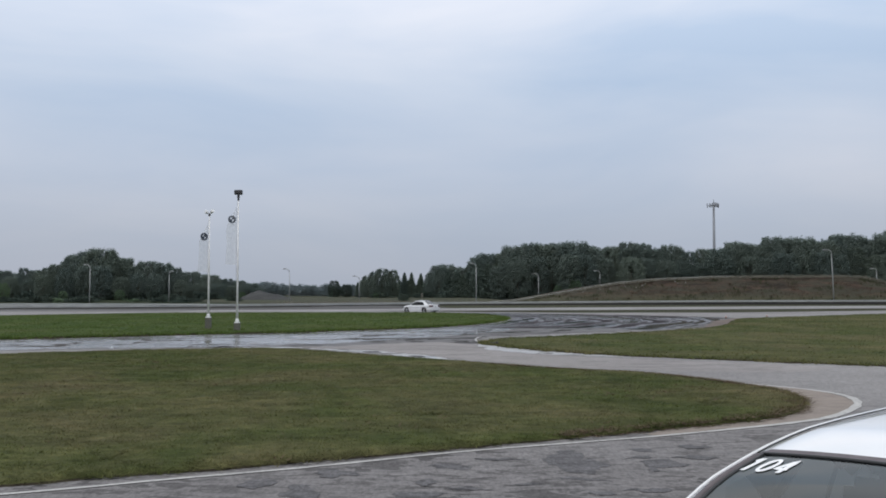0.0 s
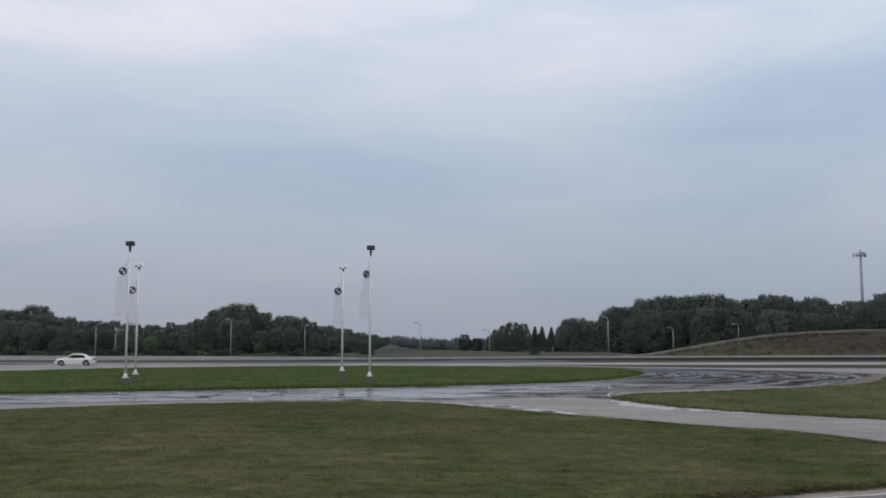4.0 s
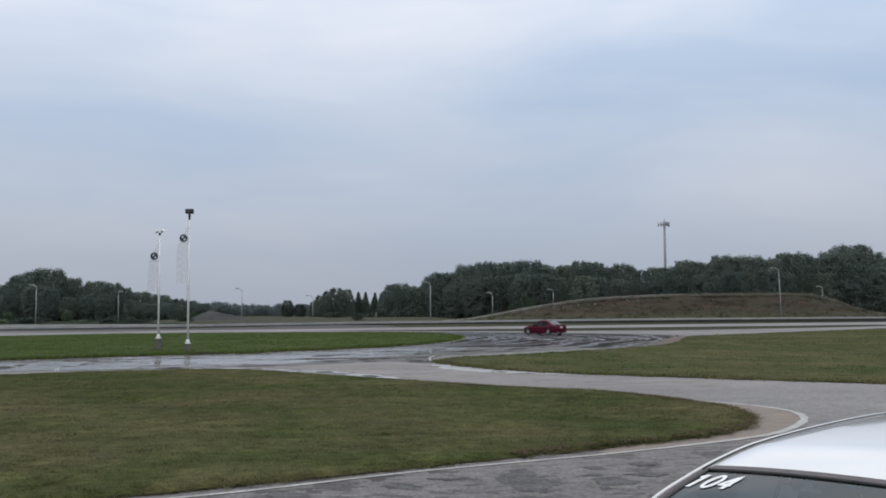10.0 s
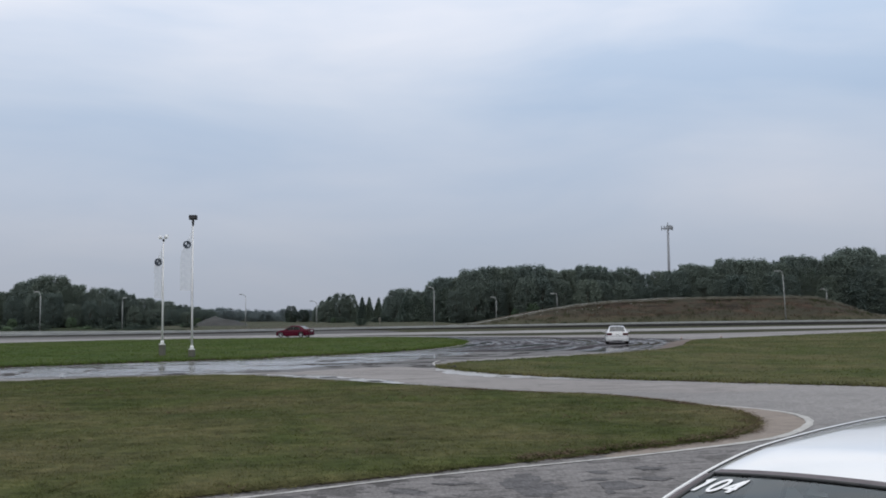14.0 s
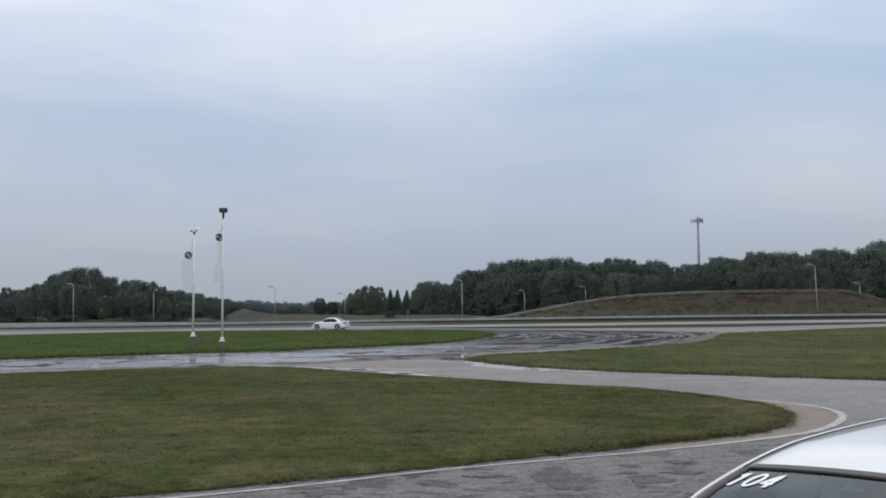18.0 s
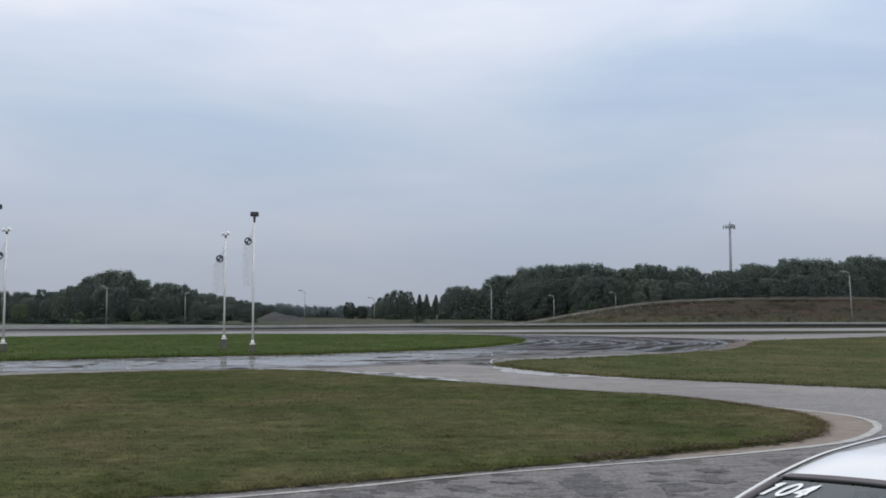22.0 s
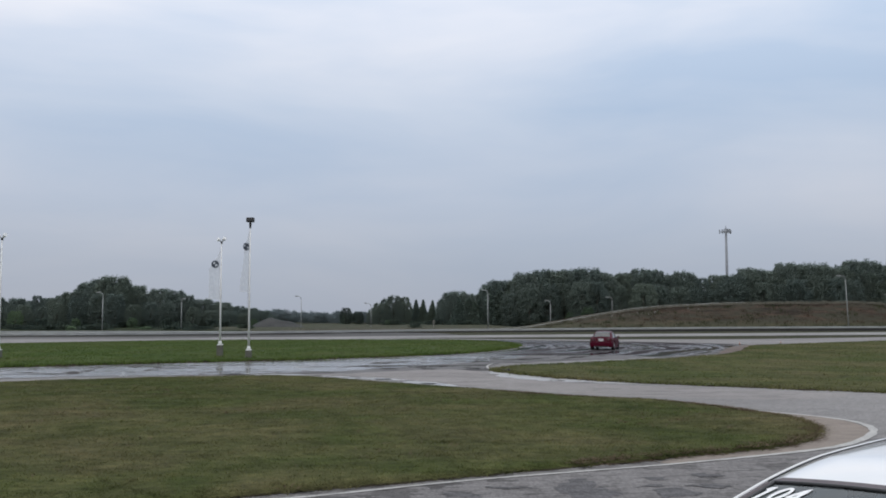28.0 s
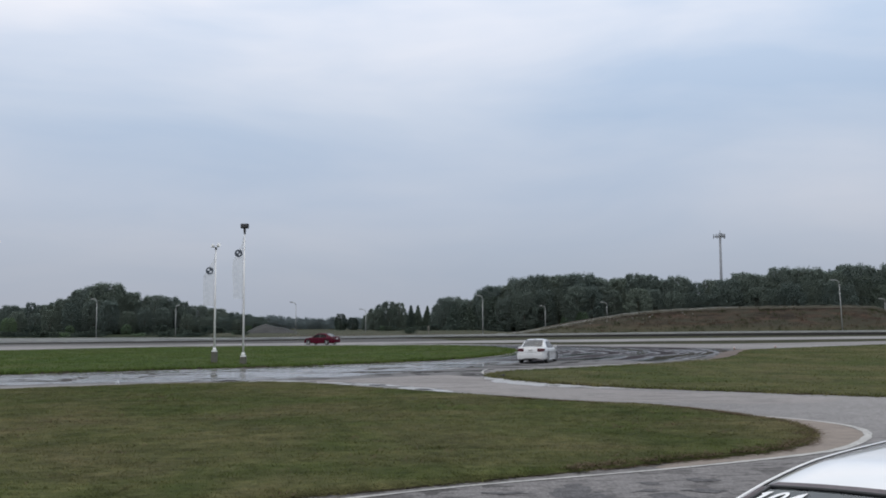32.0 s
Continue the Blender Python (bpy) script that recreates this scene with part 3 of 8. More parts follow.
def asphalt_material(name, dark, light, patch=0.35, rough=0.85, old=None):
    """Weathered asphalt with tar patches, hairline cracks and stone grain."""
    m, nt, n, l, p = nodes_of(name)
    v = coords(nt)
    vs = coords(nt, (0.6, 1.5, 1))
    grain = noise_tex(nt, v, 70, 3, 0.7)
    big = noise_tex(nt, v, 0.12, 5, 0.6)
    blot = noise_tex(nt, vs, 0.9, 6, 0.62, 0.6)
    c = mixc(nt, ramp(nt, big, [(0.35, (0, 0, 0)), (0.65, (1, 1, 1))]), dark, light)
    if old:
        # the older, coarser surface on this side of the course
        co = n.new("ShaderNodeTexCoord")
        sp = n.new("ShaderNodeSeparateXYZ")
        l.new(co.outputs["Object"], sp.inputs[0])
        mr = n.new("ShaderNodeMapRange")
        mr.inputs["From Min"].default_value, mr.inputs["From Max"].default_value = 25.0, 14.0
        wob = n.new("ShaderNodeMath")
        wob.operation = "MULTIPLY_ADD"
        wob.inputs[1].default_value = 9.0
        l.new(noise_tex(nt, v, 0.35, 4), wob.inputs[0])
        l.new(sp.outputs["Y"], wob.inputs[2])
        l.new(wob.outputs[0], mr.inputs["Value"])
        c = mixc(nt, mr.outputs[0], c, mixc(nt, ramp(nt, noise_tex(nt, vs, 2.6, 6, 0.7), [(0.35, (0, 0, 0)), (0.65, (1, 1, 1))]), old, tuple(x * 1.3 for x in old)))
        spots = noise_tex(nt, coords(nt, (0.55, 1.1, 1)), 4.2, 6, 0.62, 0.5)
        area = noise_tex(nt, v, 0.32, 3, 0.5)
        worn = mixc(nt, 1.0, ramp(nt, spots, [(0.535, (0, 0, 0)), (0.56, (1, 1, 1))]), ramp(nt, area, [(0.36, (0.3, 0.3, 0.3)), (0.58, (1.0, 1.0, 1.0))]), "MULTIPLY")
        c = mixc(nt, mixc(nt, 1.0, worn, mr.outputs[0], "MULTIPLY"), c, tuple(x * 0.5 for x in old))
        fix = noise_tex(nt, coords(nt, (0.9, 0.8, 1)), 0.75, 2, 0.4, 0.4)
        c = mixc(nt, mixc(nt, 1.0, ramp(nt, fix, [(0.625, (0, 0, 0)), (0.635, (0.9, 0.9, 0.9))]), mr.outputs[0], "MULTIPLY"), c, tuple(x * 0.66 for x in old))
    c = mixc(nt, mixc(nt, 1.0, ramp(nt, blot, [(0.535, (0, 0, 0)), (0.565, (1, 1, 1))]), (patch,) * 3, "MULTIPLY"), c, tuple(x * 0.6 for x in (old or dark)))
    vor = n.new("ShaderNodeTexVoronoi")
    vor.feature = "DISTANCE_TO_EDGE"
    vor.inputs["Scale"].default_value = 0.9
    warp = n.new("ShaderNodeVectorMath")
    warp.operation = "ADD"
    nz = n.new("ShaderNodeTexNoise")
    nz.inputs["Scale"].default_value = 1.3
    l.new(v, nz.inputs["Vector"])
    l.new(v, warp.inputs[0])
    l.new(nz.outputs["Color"], warp.inputs[1])
    l.new(warp.outputs[0], vor.inputs["Vector"])
    crack = ramp(nt, vor.outputs["Distance"], [(0.0, (0.5, 0.5, 0.5)), (0.012, (1, 1, 1))])
    c = mixc(nt, 0.45, c, crack, "MULTIPLY")
    mid = noise_tex(nt, vs, 7.0, 5, 0.7)
    c = mixc(nt, 1.0, c, ramp(nt, mid, [(0.32, (0.76, 0.76, 0.76)), (0.68, (1.2, 1.2, 1.2))] if old else [(0.32, (0.85, 0.85, 0.85)), (0.68, (1.12, 1.12, 1.12))]), "MULTIPLY")
    c = mixc(nt, 1.0, c, ramp(nt, grain, [(0.3, (0.68, 0.68, 0.68)), (0.7, (1.3, 1.3, 1.3))]), "MULTIPLY")
    if old:
        pebble = noise_tex(nt, coords(nt, (1.0, 0.4, 1)), 20, 4, 0.7)
        c = mixc(nt, 1.0, c, ramp(nt, pebble, [(0.34, (0.76, 0.76, 0.76)), (0.66, (1.24, 1.24, 1.24))]), "MULTIPLY")
    l.new(c, p.inputs["Base Color"])
    p.inputs["Roughness"].default_value = rough
    p.inputs["Specular IOR Level"].default_value = 0.06
    l.new(bump(nt, grain, 0.4, 0.006), p.inputs["Normal"])
    return m


def wet_material(name, base, gloss_lo, gloss_hi, scale, swirl=None, water=0.5, ripple=0.35, streaks=0.0, ior=1.5):
    """Asphalt under a film of water: where it stands it mirrors the sky, where tyres wiped it it is dull."""
    m, nt, n, l, p = nodes_of(name)
    v = coords(nt)
    if swirl:
        # tyre sweeps: long arcs round the centre of the turn, drawn out along the way the cars slide
        mp = n.new("ShaderNodeMapping")
        mp.inputs["Location"].default_value = (-swirl[0], -swirl[1], 0)
        co = n.new("ShaderNodeTexCoord")
        l.new(co.outputs["Object"], mp.inputs[0])
        sp = n.new("ShaderNodeSeparateXYZ")
        l.new(mp.outputs[0], sp.inputs[0])
        rad_n, ang_n = n.new("ShaderNodeVectorMath"), n.new("ShaderNodeMath")
        rad_n.operation, ang_n.operation = "LENGTH", "ARCTAN2"
        l.new(mp.outputs[0], rad_n.inputs[0])
        l.new(sp.outputs["Y"], ang_n.inputs[0])
        l.new(sp.outputs["X"], ang_n.inputs[1])
        drift = n.new("ShaderNodeMath")
        drift.operation = "MULTIPLY_ADD"
        drift.inputs[1].default_value = 5.0
        l.new(noise_tex(nt, v, 0.07, 2, 0.4), drift.inputs[0])
        l.new(rad_n.outputs["Value"], drift.inputs[2])
        arcs = []
        for kr, ka, det in ((0.62, 1.1, 2), (1.5, 1.7, 3)):
            cb = n.new("ShaderNodeCombineXYZ")
            for src, k, slot in ((drift.outputs[0], kr, "X"), (ang_n.outputs[0], ka, "Y")):
                sc = n.new("ShaderNodeMath")
                sc.operation = "MULTIPLY"
                sc.inputs[1].default_value = k
                l.new(src, sc.inputs[0])
                l.new(sc.outputs[0], cb.inputs[slot])
            arcs.append(noise_tex(nt, cb.outputs[0], 1.0, det, 0.5))
        fac = mixc(nt, 0.45, arcs[0], arcs[1])
        fac = mixc(nt, 0.16, fac, noise_tex(nt, coords(nt, (0.5, 1.0, 1.0)), scale * 2.0, 6, 0.7, 0.8))
    else:
        vs = coords(nt, (0.42, 1.5, 1))
        fac = noise_tex(nt, vs, scale, 6, 0.6, 0.8)
    sp_w = 0.032 if swirl else 0.09
    wet = ramp(nt, fac, [(water - sp_w, (0, 0, 0)), (water + sp_w, (1, 1, 1))])
    grain = noise_tex(nt, v, 60, 3, 0.7)
    c = mixc(nt, wet, base, tuple(x * 0.5 for x in base))
    c = mixc(nt, 1.0, c, ramp(nt, grain, [(0.3, (0.75, 0.75, 0.75)), (0.7, (1.2, 1.2, 1.2))]), "MULTIPLY")
    rough_c = ramp(nt, wet, [(0.0, (gloss_lo,) * 3), (1.0, (gloss_hi,) * 3)])
    p.inputs["IOR"].default_value = ior
    p.inputs["Specular IOR Level"].default_value = 0.5
    if swirl:
        l.new(ramp(nt, wet, [(0.0, (0.0,) * 3), (1.0, (0.5,) * 3)]), p.inputs["Specular IOR Level"])
    if streaks:
        # drained strips where the stone stands clear of the water
        st = ramp(nt, noise_tex(nt, coords(nt, (0.13, 0.9, 1)), 1.1, 5, 0.62, 0.6), [(0.62 - streaks * 0.1, (0, 0, 0)), (0.645 - streaks * 0.1, (1, 1, 1))])
        # and islands of bare stone where the film breaks up
        isle = ramp(nt, noise_tex(nt, coords(nt, (0.75, 0.6, 1)), 0.9, 6, 0.66, 0.5), [(0.545, (0, 0, 0)), (0.575, (1, 1, 1))])
        where = ramp(nt, noise_tex(nt, v, 0.16, 3, 0.5), [(0.42, (0, 0, 0)), (0.55, (1, 1, 1))])
        st = mixc(nt, 1.0, st, mixc(nt, 1.0, isle, where, "MULTIPLY"), "LIGHTEN")
        c = mixc(nt, st, c, tuple(x * 0.4 for x in base))
        rough_c = mixc(nt, st, rough_c, (1.0, 1.0, 1.0))
        l.new(ramp(nt, st, [(0.0, (0.5,) * 3), (1.0, (0.0,) * 3)]), p.inputs["Specular IOR Level"])
    l.new(c, p.inputs["Base Color"])
    l.new(rough_c, p.inputs["Roughness"])
    bm_s = n.new("ShaderNodeBump")
    bm_s.inputs["Distance"].default_value = 0.004
    l.new(ramp(nt, wet, [(0.0, (0.5,) * 3), (1.0, (0.03,) * 3)]), bm_s.inputs["Strength"])
    l.new(grain, bm_s.inputs["Height"])
    rip = n.new("ShaderNodeBump")
    rip.inputs["Distance"].default_value = 0.02
    l.new(ramp(nt, wet, [(0.0, (ripple,) * 3), (0.8, (0.0, 0.0, 0.0))]), rip.inputs["Strength"])
    l.new(noise_tex(nt, v, 9.0, 3, 0.6), rip.inputs["Height"])
    l.new(bm_s.outputs[0], rip.inputs["Normal"])
    l.new(rip.outputs[0], p.inputs["Normal"])
    return m


def paint_material(name, color, rough=0.25, coat=1.0, dirt=0.12, spec=0.5):
    """Car paint with clear coat and a thin film of road dust."""
    m, nt, n, l, p = nodes_of(name)
    v = coords(nt)
    dust = noise_tex(nt, v, 3.0, 6, 0.65)
    c = mixc(nt, ramp(nt, dust, [(0.45, (0, 0, 0)), (0.85, (dirt,) * 3)]), color, (0.25, 0.23, 0.2))
    l.new(c, p.inputs["Base Color"])
    l.new(ramp(nt, dust, [(0.3, (rough,) * 3), (0.8, (rough + 0.15,) * 3)]), p.inputs["Roughness"])
    p.inputs["Specular IOR Level"].default_value = spec
    p.inputs["Coat Weight"].default_value, p.inputs["Coat Roughness"].default_value = coat, 0.05
    return m


def glass_material(name, tint, share, film=(1.0, 1.0, 1.0)):
    """Tinted car glass: mirror by Fresnel over a see-through tint."""
    m = bpy.data.materials.new(name)
    m.use_nodes = True
    nt = m.node_tree
    nt.nodes.clear()
    o = nt.nodes.new("ShaderNodeOutputMaterial")
    tr = nt.nodes.new("ShaderNodeBsdfTransparent")
    tr.inputs[0].default_value = (*tint, 1)
    gl = nt.nodes.new("ShaderNodeBsdfGlossy")
    gl.inputs["Roughness"].default_value = 0.02
    gl.inputs["Color"].default_value = (*film, 1)
    fr = nt.nodes.new("ShaderNodeFresnel")
    fr.inputs["IOR"].default_value = share
    mx = nt.nodes.new("ShaderNodeMixShader")
    nt.links.new(fr.outputs[0], mx.inputs[0])
    nt.links.new(tr.outputs[0], mx.inputs[1])
    nt.links.new(gl.outputs[0], mx.inputs[2])
    nt.links.new(mx.outputs[0], o.inputs[0])
    return m


def glow_material(name, color, strength):
    m, nt, n, l, p = nodes_of(name)
    p.inputs["Base Color"].default_value = (*color, 1)
    p.inputs["Emission Color"].default_value = (*color, 1)
    p.inputs["Emission Strength"].default_value = strength
    p.inputs["Roughness"].default_value = 0.2
    return m


def leaf_material(name, dark, light):
    m, nt, n, l, p = nodes_of(name)
    geo = n.new("ShaderNodeNewGeometry")
    info = n.new("ShaderNodeObjectInfo")
    c = mixc(nt, geo.outputs["Random Per Island"], dark, light)
    c = mixc(nt, 1.0, c, ramp(nt, info.outputs["Random"], [(0.0, (0.87, 0.9, 0.93)), (0.5, (1.0, 1.0, 1.0)), (1.0, (1.06, 1.05, 0.98))]), "MULTIPLY")
    l.new(c, p.inputs["Base Color"])
    p.inputs["Roughness"].default_value = 0.85
    p.inputs["Specular IOR Level"].default_value = 0.05
    tl = n.new("ShaderNodeBsdfTranslucent")
    l.new(c, tl.inputs["Color"])
    mx = n.new("ShaderNodeMixShader")
    mx.inputs[0].default_value = 0.5
    l.new(p.outputs[0], mx.inputs[1])
    l.new(tl.outputs[0], mx.inputs[2])
    l.new(mx.outputs[0], n["Material Output"].inputs[0])
    return m


M_GRASS_N = grass_material("turf_olive", (0.047, 0.061, 0.021), (0.073, 0.087, 0.034), (0.128, 0.110, 0.066), 0.66)
M_GRASS_L = grass_material("turf_green", (0.046, 0.072, 0.022), (0.060, 0.091, 0.028), (0.082, 0.090, 0.041), 0.5)
M_BLADE_N = grass_material("blades_olive", (0.075, 0.097, 0.039), (0.114, 0.133, 0.058), (0.190, 0.163, 0.107), 0.66, True)
M_BLADE_L = grass_material("blades_green", (0.071, 0.111, 0.034), (0.091, 0.139, 0.043), (0.125, 0.136, 0.063), 0.5, True)
M_FIELD = grass_material("field_dry", (0.034, 0.040, 0.024), (0.050, 0.053, 0.034), (0.072, 0.068, 0.048), 0.6)
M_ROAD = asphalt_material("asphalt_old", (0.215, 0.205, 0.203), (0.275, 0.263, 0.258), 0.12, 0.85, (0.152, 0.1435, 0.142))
M_TRACK = asphalt_material("asphalt_pale", (0.24, 0.233, 0.23), (0.305, 0.298, 0.291), 0.1)
M_WET = wet_material("asphalt_wet", (0.175, 0.167, 0.164), 0.14, 0.03, 0.34, None, 0.57, 0.25, 0.55, 2.3)
M_SKID = wet_material("asphalt_skid", (0.058, 0.053, 0.056), 0.8, 0.06, 0.3, (-12.0, 75.0), 0.505, 0.12, 0.0, 1.9)
# pale base colour paints in part of the sky brightness the puddles mirror
M_PUDDLE = wet_material("puddle_water", (0.30, 0.285, 0.275), 0.30, 0.05, 0.7, None, 0.70, 0.3, 0.1, 2.3)
M_DAMP = wet_material("asphalt_damp", (0.125, 0.120, 0.119), 0.75, 0.12, 0.5, None, 0.66, 0.1, 0.5, 1.4)
M_TAR = asphalt_material("asphalt_repair", (0.090, 0.088, 0.090), (0.118, 0.115, 0.116), 0.1, 0.85, (0.112, 0.108, 0.111))
M_APRON = asphalt_material("asphalt_bleached", (0.238, 0.222, 0.216), (0.295, 0.276, 0.268), 0.4)
M_DIRT = surface("bare_soil", (0.185, 0.158, 0.139), (0.300, 0.254, 0.220), 2.2, 22, 0.95, 0, 0.6, 0.2)
M_ROUGH = grass_material("grass_rough", (0.018, 0.026, 0.014), (0.032, 0.042, 0.022), (0.05, 0.05, 0.03), 0.3)
M_KERB = surface("dark_verge_soil", (0.026, 0.026, 0.022), (0.05, 0.048, 0.04), 0.6, 10, 0.95, 0, 0.5, 0.05)
M_SHOULDER = surface("reddish_shoulder", (0.10, 0.078, 0.068), (0.20, 0.168, 0.15), 0.5, 14, 0.95, 0, 0.6, 0.1)
M_EDGE = surface("edge_soil", (0.05, 0.042, 0.03), (0.09, 0.075, 0.055), 1.5, 20, 0.95, 0, 0.6, 0.1)
M_GRAVEL = surface("grey_gravel", (0.036, 0.037, 0.037), (0.075, 0.075, 0.073), 0.3, 4, 0.95, 0, 0.8, 0.2, 0, 0.2)


def line_material():
    """Road paint worn through to the stone in spots."""
    m, nt, n, l, p = nodes_of("road_paint")
    v = coords(nt)
    c = ramp(nt, noise_tex(nt, v, 1.5, 5), [(0.3, (0.36, 0.350, 0.335)), (0.7, (0.50, 0.488, 0.468))])
    chips = ramp(nt, noise_tex(nt, v, 16, 6, 0.7), [(0.50, (0, 0, 0)), (0.60, (0.75, 0.75, 0.75))])
    area = ramp(nt, noise_tex(nt, v, 0.9, 4), [(0.35, (0.25, 0.25, 0.25)), (0.65, (1, 1, 1))])
    c = mixc(nt, mixc(nt, 1.0, chips, area, "MULTIPLY"), c, (0.17, 0.163, 0.158))
    l.new(c, p.inputs["Base Color"])
    p.inputs["Roughness"].default_value = 0.75
    p.inputs["Specular IOR Level"].default_value = 0.15
    return m


M_LINE = line_material()
M_VERGE = asphalt_material("asphalt_verge", (0.082, 0.079, 0.079), (0.112, 0.108, 0.106), 0.1)
M_WORN = asphalt_material("asphalt_worn", (0.145, 0.14, 0.138), (0.19, 0.184, 0.18), 0.1)
M_STEEL = surface("galvanised_steel", (0.27, 0.28, 0.28), (0.40, 0.41, 0.40), 0.5, 9, 0.6, 0.2, 0.15)
M_MAST = surface("mast_steel", (0.20, 0.21, 0.23), (0.29, 0.30, 0.32), 0.5, 9, 0.6, 0.1, 0.1)
M_POST = surface("weathered_post", (0.15, 0.145, 0.135), (0.24, 0.23, 0.215), 0.6, 9, 0.8, 0, 0.2)
# rubber of the cone feet; under the guard rail it paints the shaded gap
M_RUBBER_GAP = surface("rubber_and_gap_shade", (0.022, 0.022, 0.022), (0.045, 0.043, 0.04), 0.7, 9, 0.85, 0, 0.3)
M_CONC = surface("footing_concrete", (0.088, 0.087, 0.070), (0.138, 0.134, 0.112), 2.0, 18, 0.9, 0, 0.5)
M_WHITEMETAL = surface("white_pole_paint", (0.70, 0.70, 0.69), (0.80, 0.80, 0.79), 0.8, 10, 0.4, 0, 0.1)
M_BLACKMETAL = surface("black_housing", (0.02, 0.02, 0.022), (0.04, 0.04, 0.042), 2, 20, 0.5, 0, 0.1)
M_BARK = surface("bark", (0.05, 0.04, 0.03), (0.11, 0.09, 0.07), 0.8, 6, 0.95, 0, 0.8)
# haze over the wood is mixed in: paler and greyer than plain foliage
M_LEAF = leaf_material("leaves_hazed", (0.232, 0.286, 0.256), (0.248, 0.300, 0.260))
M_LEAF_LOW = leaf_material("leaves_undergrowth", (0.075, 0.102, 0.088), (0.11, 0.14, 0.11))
M_LEAF_FRESH = leaf_material("leaves_fresh", (0.185, 0.268, 0.170), (0.225, 0.305, 0.19))
# bluer, paler leaves: the haze of the distance is put into this colour
M_LEAF_HAZED = leaf_material("leaves_far_hazed", (0.215, 0.27, 0.29), (0.27, 0.315, 0.32))
# needles lightened too, with haze in their colour
M_NEEDLE = leaf_material("conifer_needles", (0.205, 0.262, 0.225), (0.222, 0.276, 0.232))


# ---- building helpers ----
def mesh_from(name, verts, faces, smooth=False):
    me = bpy.data.meshes.new(name)
    me.from_pydata([tuple(v) for v in verts], [], [tuple(int(i) for i in f) for f in faces])
    if smooth:
        me.polygons.foreach_set("use_smooth", [True] * len(me.polygons))
    me.update()
    return me


def part(name, bm, material, parent=None, label=""):
    """One mesh object from a bmesh (or a mesh), under a thing or a part."""
    if isinstance(bm, bmesh.types.BMesh):
        me = bpy.data.meshes.new(name)
        bm.to_mesh(me)
        bm.free()
    else:
        me = bm
    if material and not me.materials:
        me.materials.append(material)
    ob = new(name, me)
    if parent:
        ob.parent = parent
    return tagged(ob, label) if label else ob


def thing(name, label, category, group="", kind="", m=None):
    ob = new(name)
    if m:
        ob.matrix_basis = m
    ob.empty_display_size = 0.2
    return tagged(ob, label, category, group, kind)


def smooth_all(bm):
    for fc in bm.faces:
        fc.smooth = True
    return bm


def box(sx, sy, sz, m=None, bevel=0.0, seg=1):
    bm = bmesh.new()
    bmesh.ops.create_cube(bm, size=1, matrix=Matrix.Diagonal((sx, sy, sz, 1)))
    if bevel:
        bmesh.ops.bevel(bm, geom=bm.edges[:], offset=bevel, segments=seg, affect="EDGES")
    if m:
        bm.transform(m)
    return bm


def tube(points, radii, sides=8, cap=True):
    """A round bar along points, with a radius at each."""
    bm = bmesh.new()
    rings = []
    pts = [Vector(p) for p in points]
    for i, p in enumerate(pts):
        d = (pts[min(i + 1, len(pts) - 1)] - pts[max(i - 1, 0)]).normalized()
        q = d.to_track_quat("Z", "Y")
        r = radii[i] if isinstance(radii, (list, tuple)) else radii
        rings.append([bm.verts.new(p + q @ Vector((r * math.cos(2 * math.pi * k / sides), r * math.sin(2 * math.pi * k / sides), 0))) for k in range(sides)])
    for a, b in zip(rings, rings[1:]):
        for k in range(sides):
            bm.faces.new((a[k], a[(k + 1) % sides], b[(k + 1) % sides], b[k])).smooth = True
    if cap:
        bm.faces.new(list(reversed(rings[0])))
        bm.faces.new(rings[-1])
    return bm


def join(*bms):
    out = bmesh.new()
    for b in bms:
        me = bpy.data.meshes.new("tmp")
        b.to_mesh(me)
        b.free()
        out.from_mesh(me)
        bpy.data.meshes.remove(me)
    return out


def spline(points, step, closed=False):
    """Points every step metres along a smooth curve through the control points."""
    n = len(points)
    P = [Vector((p[0], p[1], p[2] if len(p) > 2 else 0.0)) for p in points]
    out = []
    for i in range(n if closed else n - 1):
        if closed:
            a, b, c, d = P[(i - 1) % n], P[i], P[(i + 1) % n], P[(i + 2) % n]
        else:
            a, b, c, d = P[max(i - 1, 0)], P[i], P[i + 1], P[min(i + 2, n - 1)]
        k = max(1, int((c - b).length / step))
        for j in range(k):
            u = j / k
            out.append(0.5 * ((2 * b) + (c - a) * u + (2 * a - 5 * b + 4 * c - d) * u * u + (3 * b - a - 3 * c + d) * u ** 3))
    if not closed:
        out.append(P[-1])
    return out


def inside(poly, x, y):
    hit = False
    n = len(poly)
    j = n - 1
    for i in range(n):
        xi, yi, xj, yj = poly[i][0], poly[i][1], poly[j][0], poly[j][1]
        if (yi > y) != (yj > y) and x < (xj - xi) * (y - yi) / (yj - yi) + xi:
            hit = not hit
        j = i
    return hit


def inside_np(poly, x, y):
    hit = np.zeros(x.shape, bool)
    n = len(poly)
    j = n - 1
    for i in range(n):
        xi, yi, xj, yj = poly[i][0], poly[i][1], poly[j][0], poly[j][1]
        if yi != yj:
            hit ^= ((yi > y) != (yj > y)) & (x < (xj - xi) * (y - yi) / (yj - yi) + xi)
        j = i
    return hit


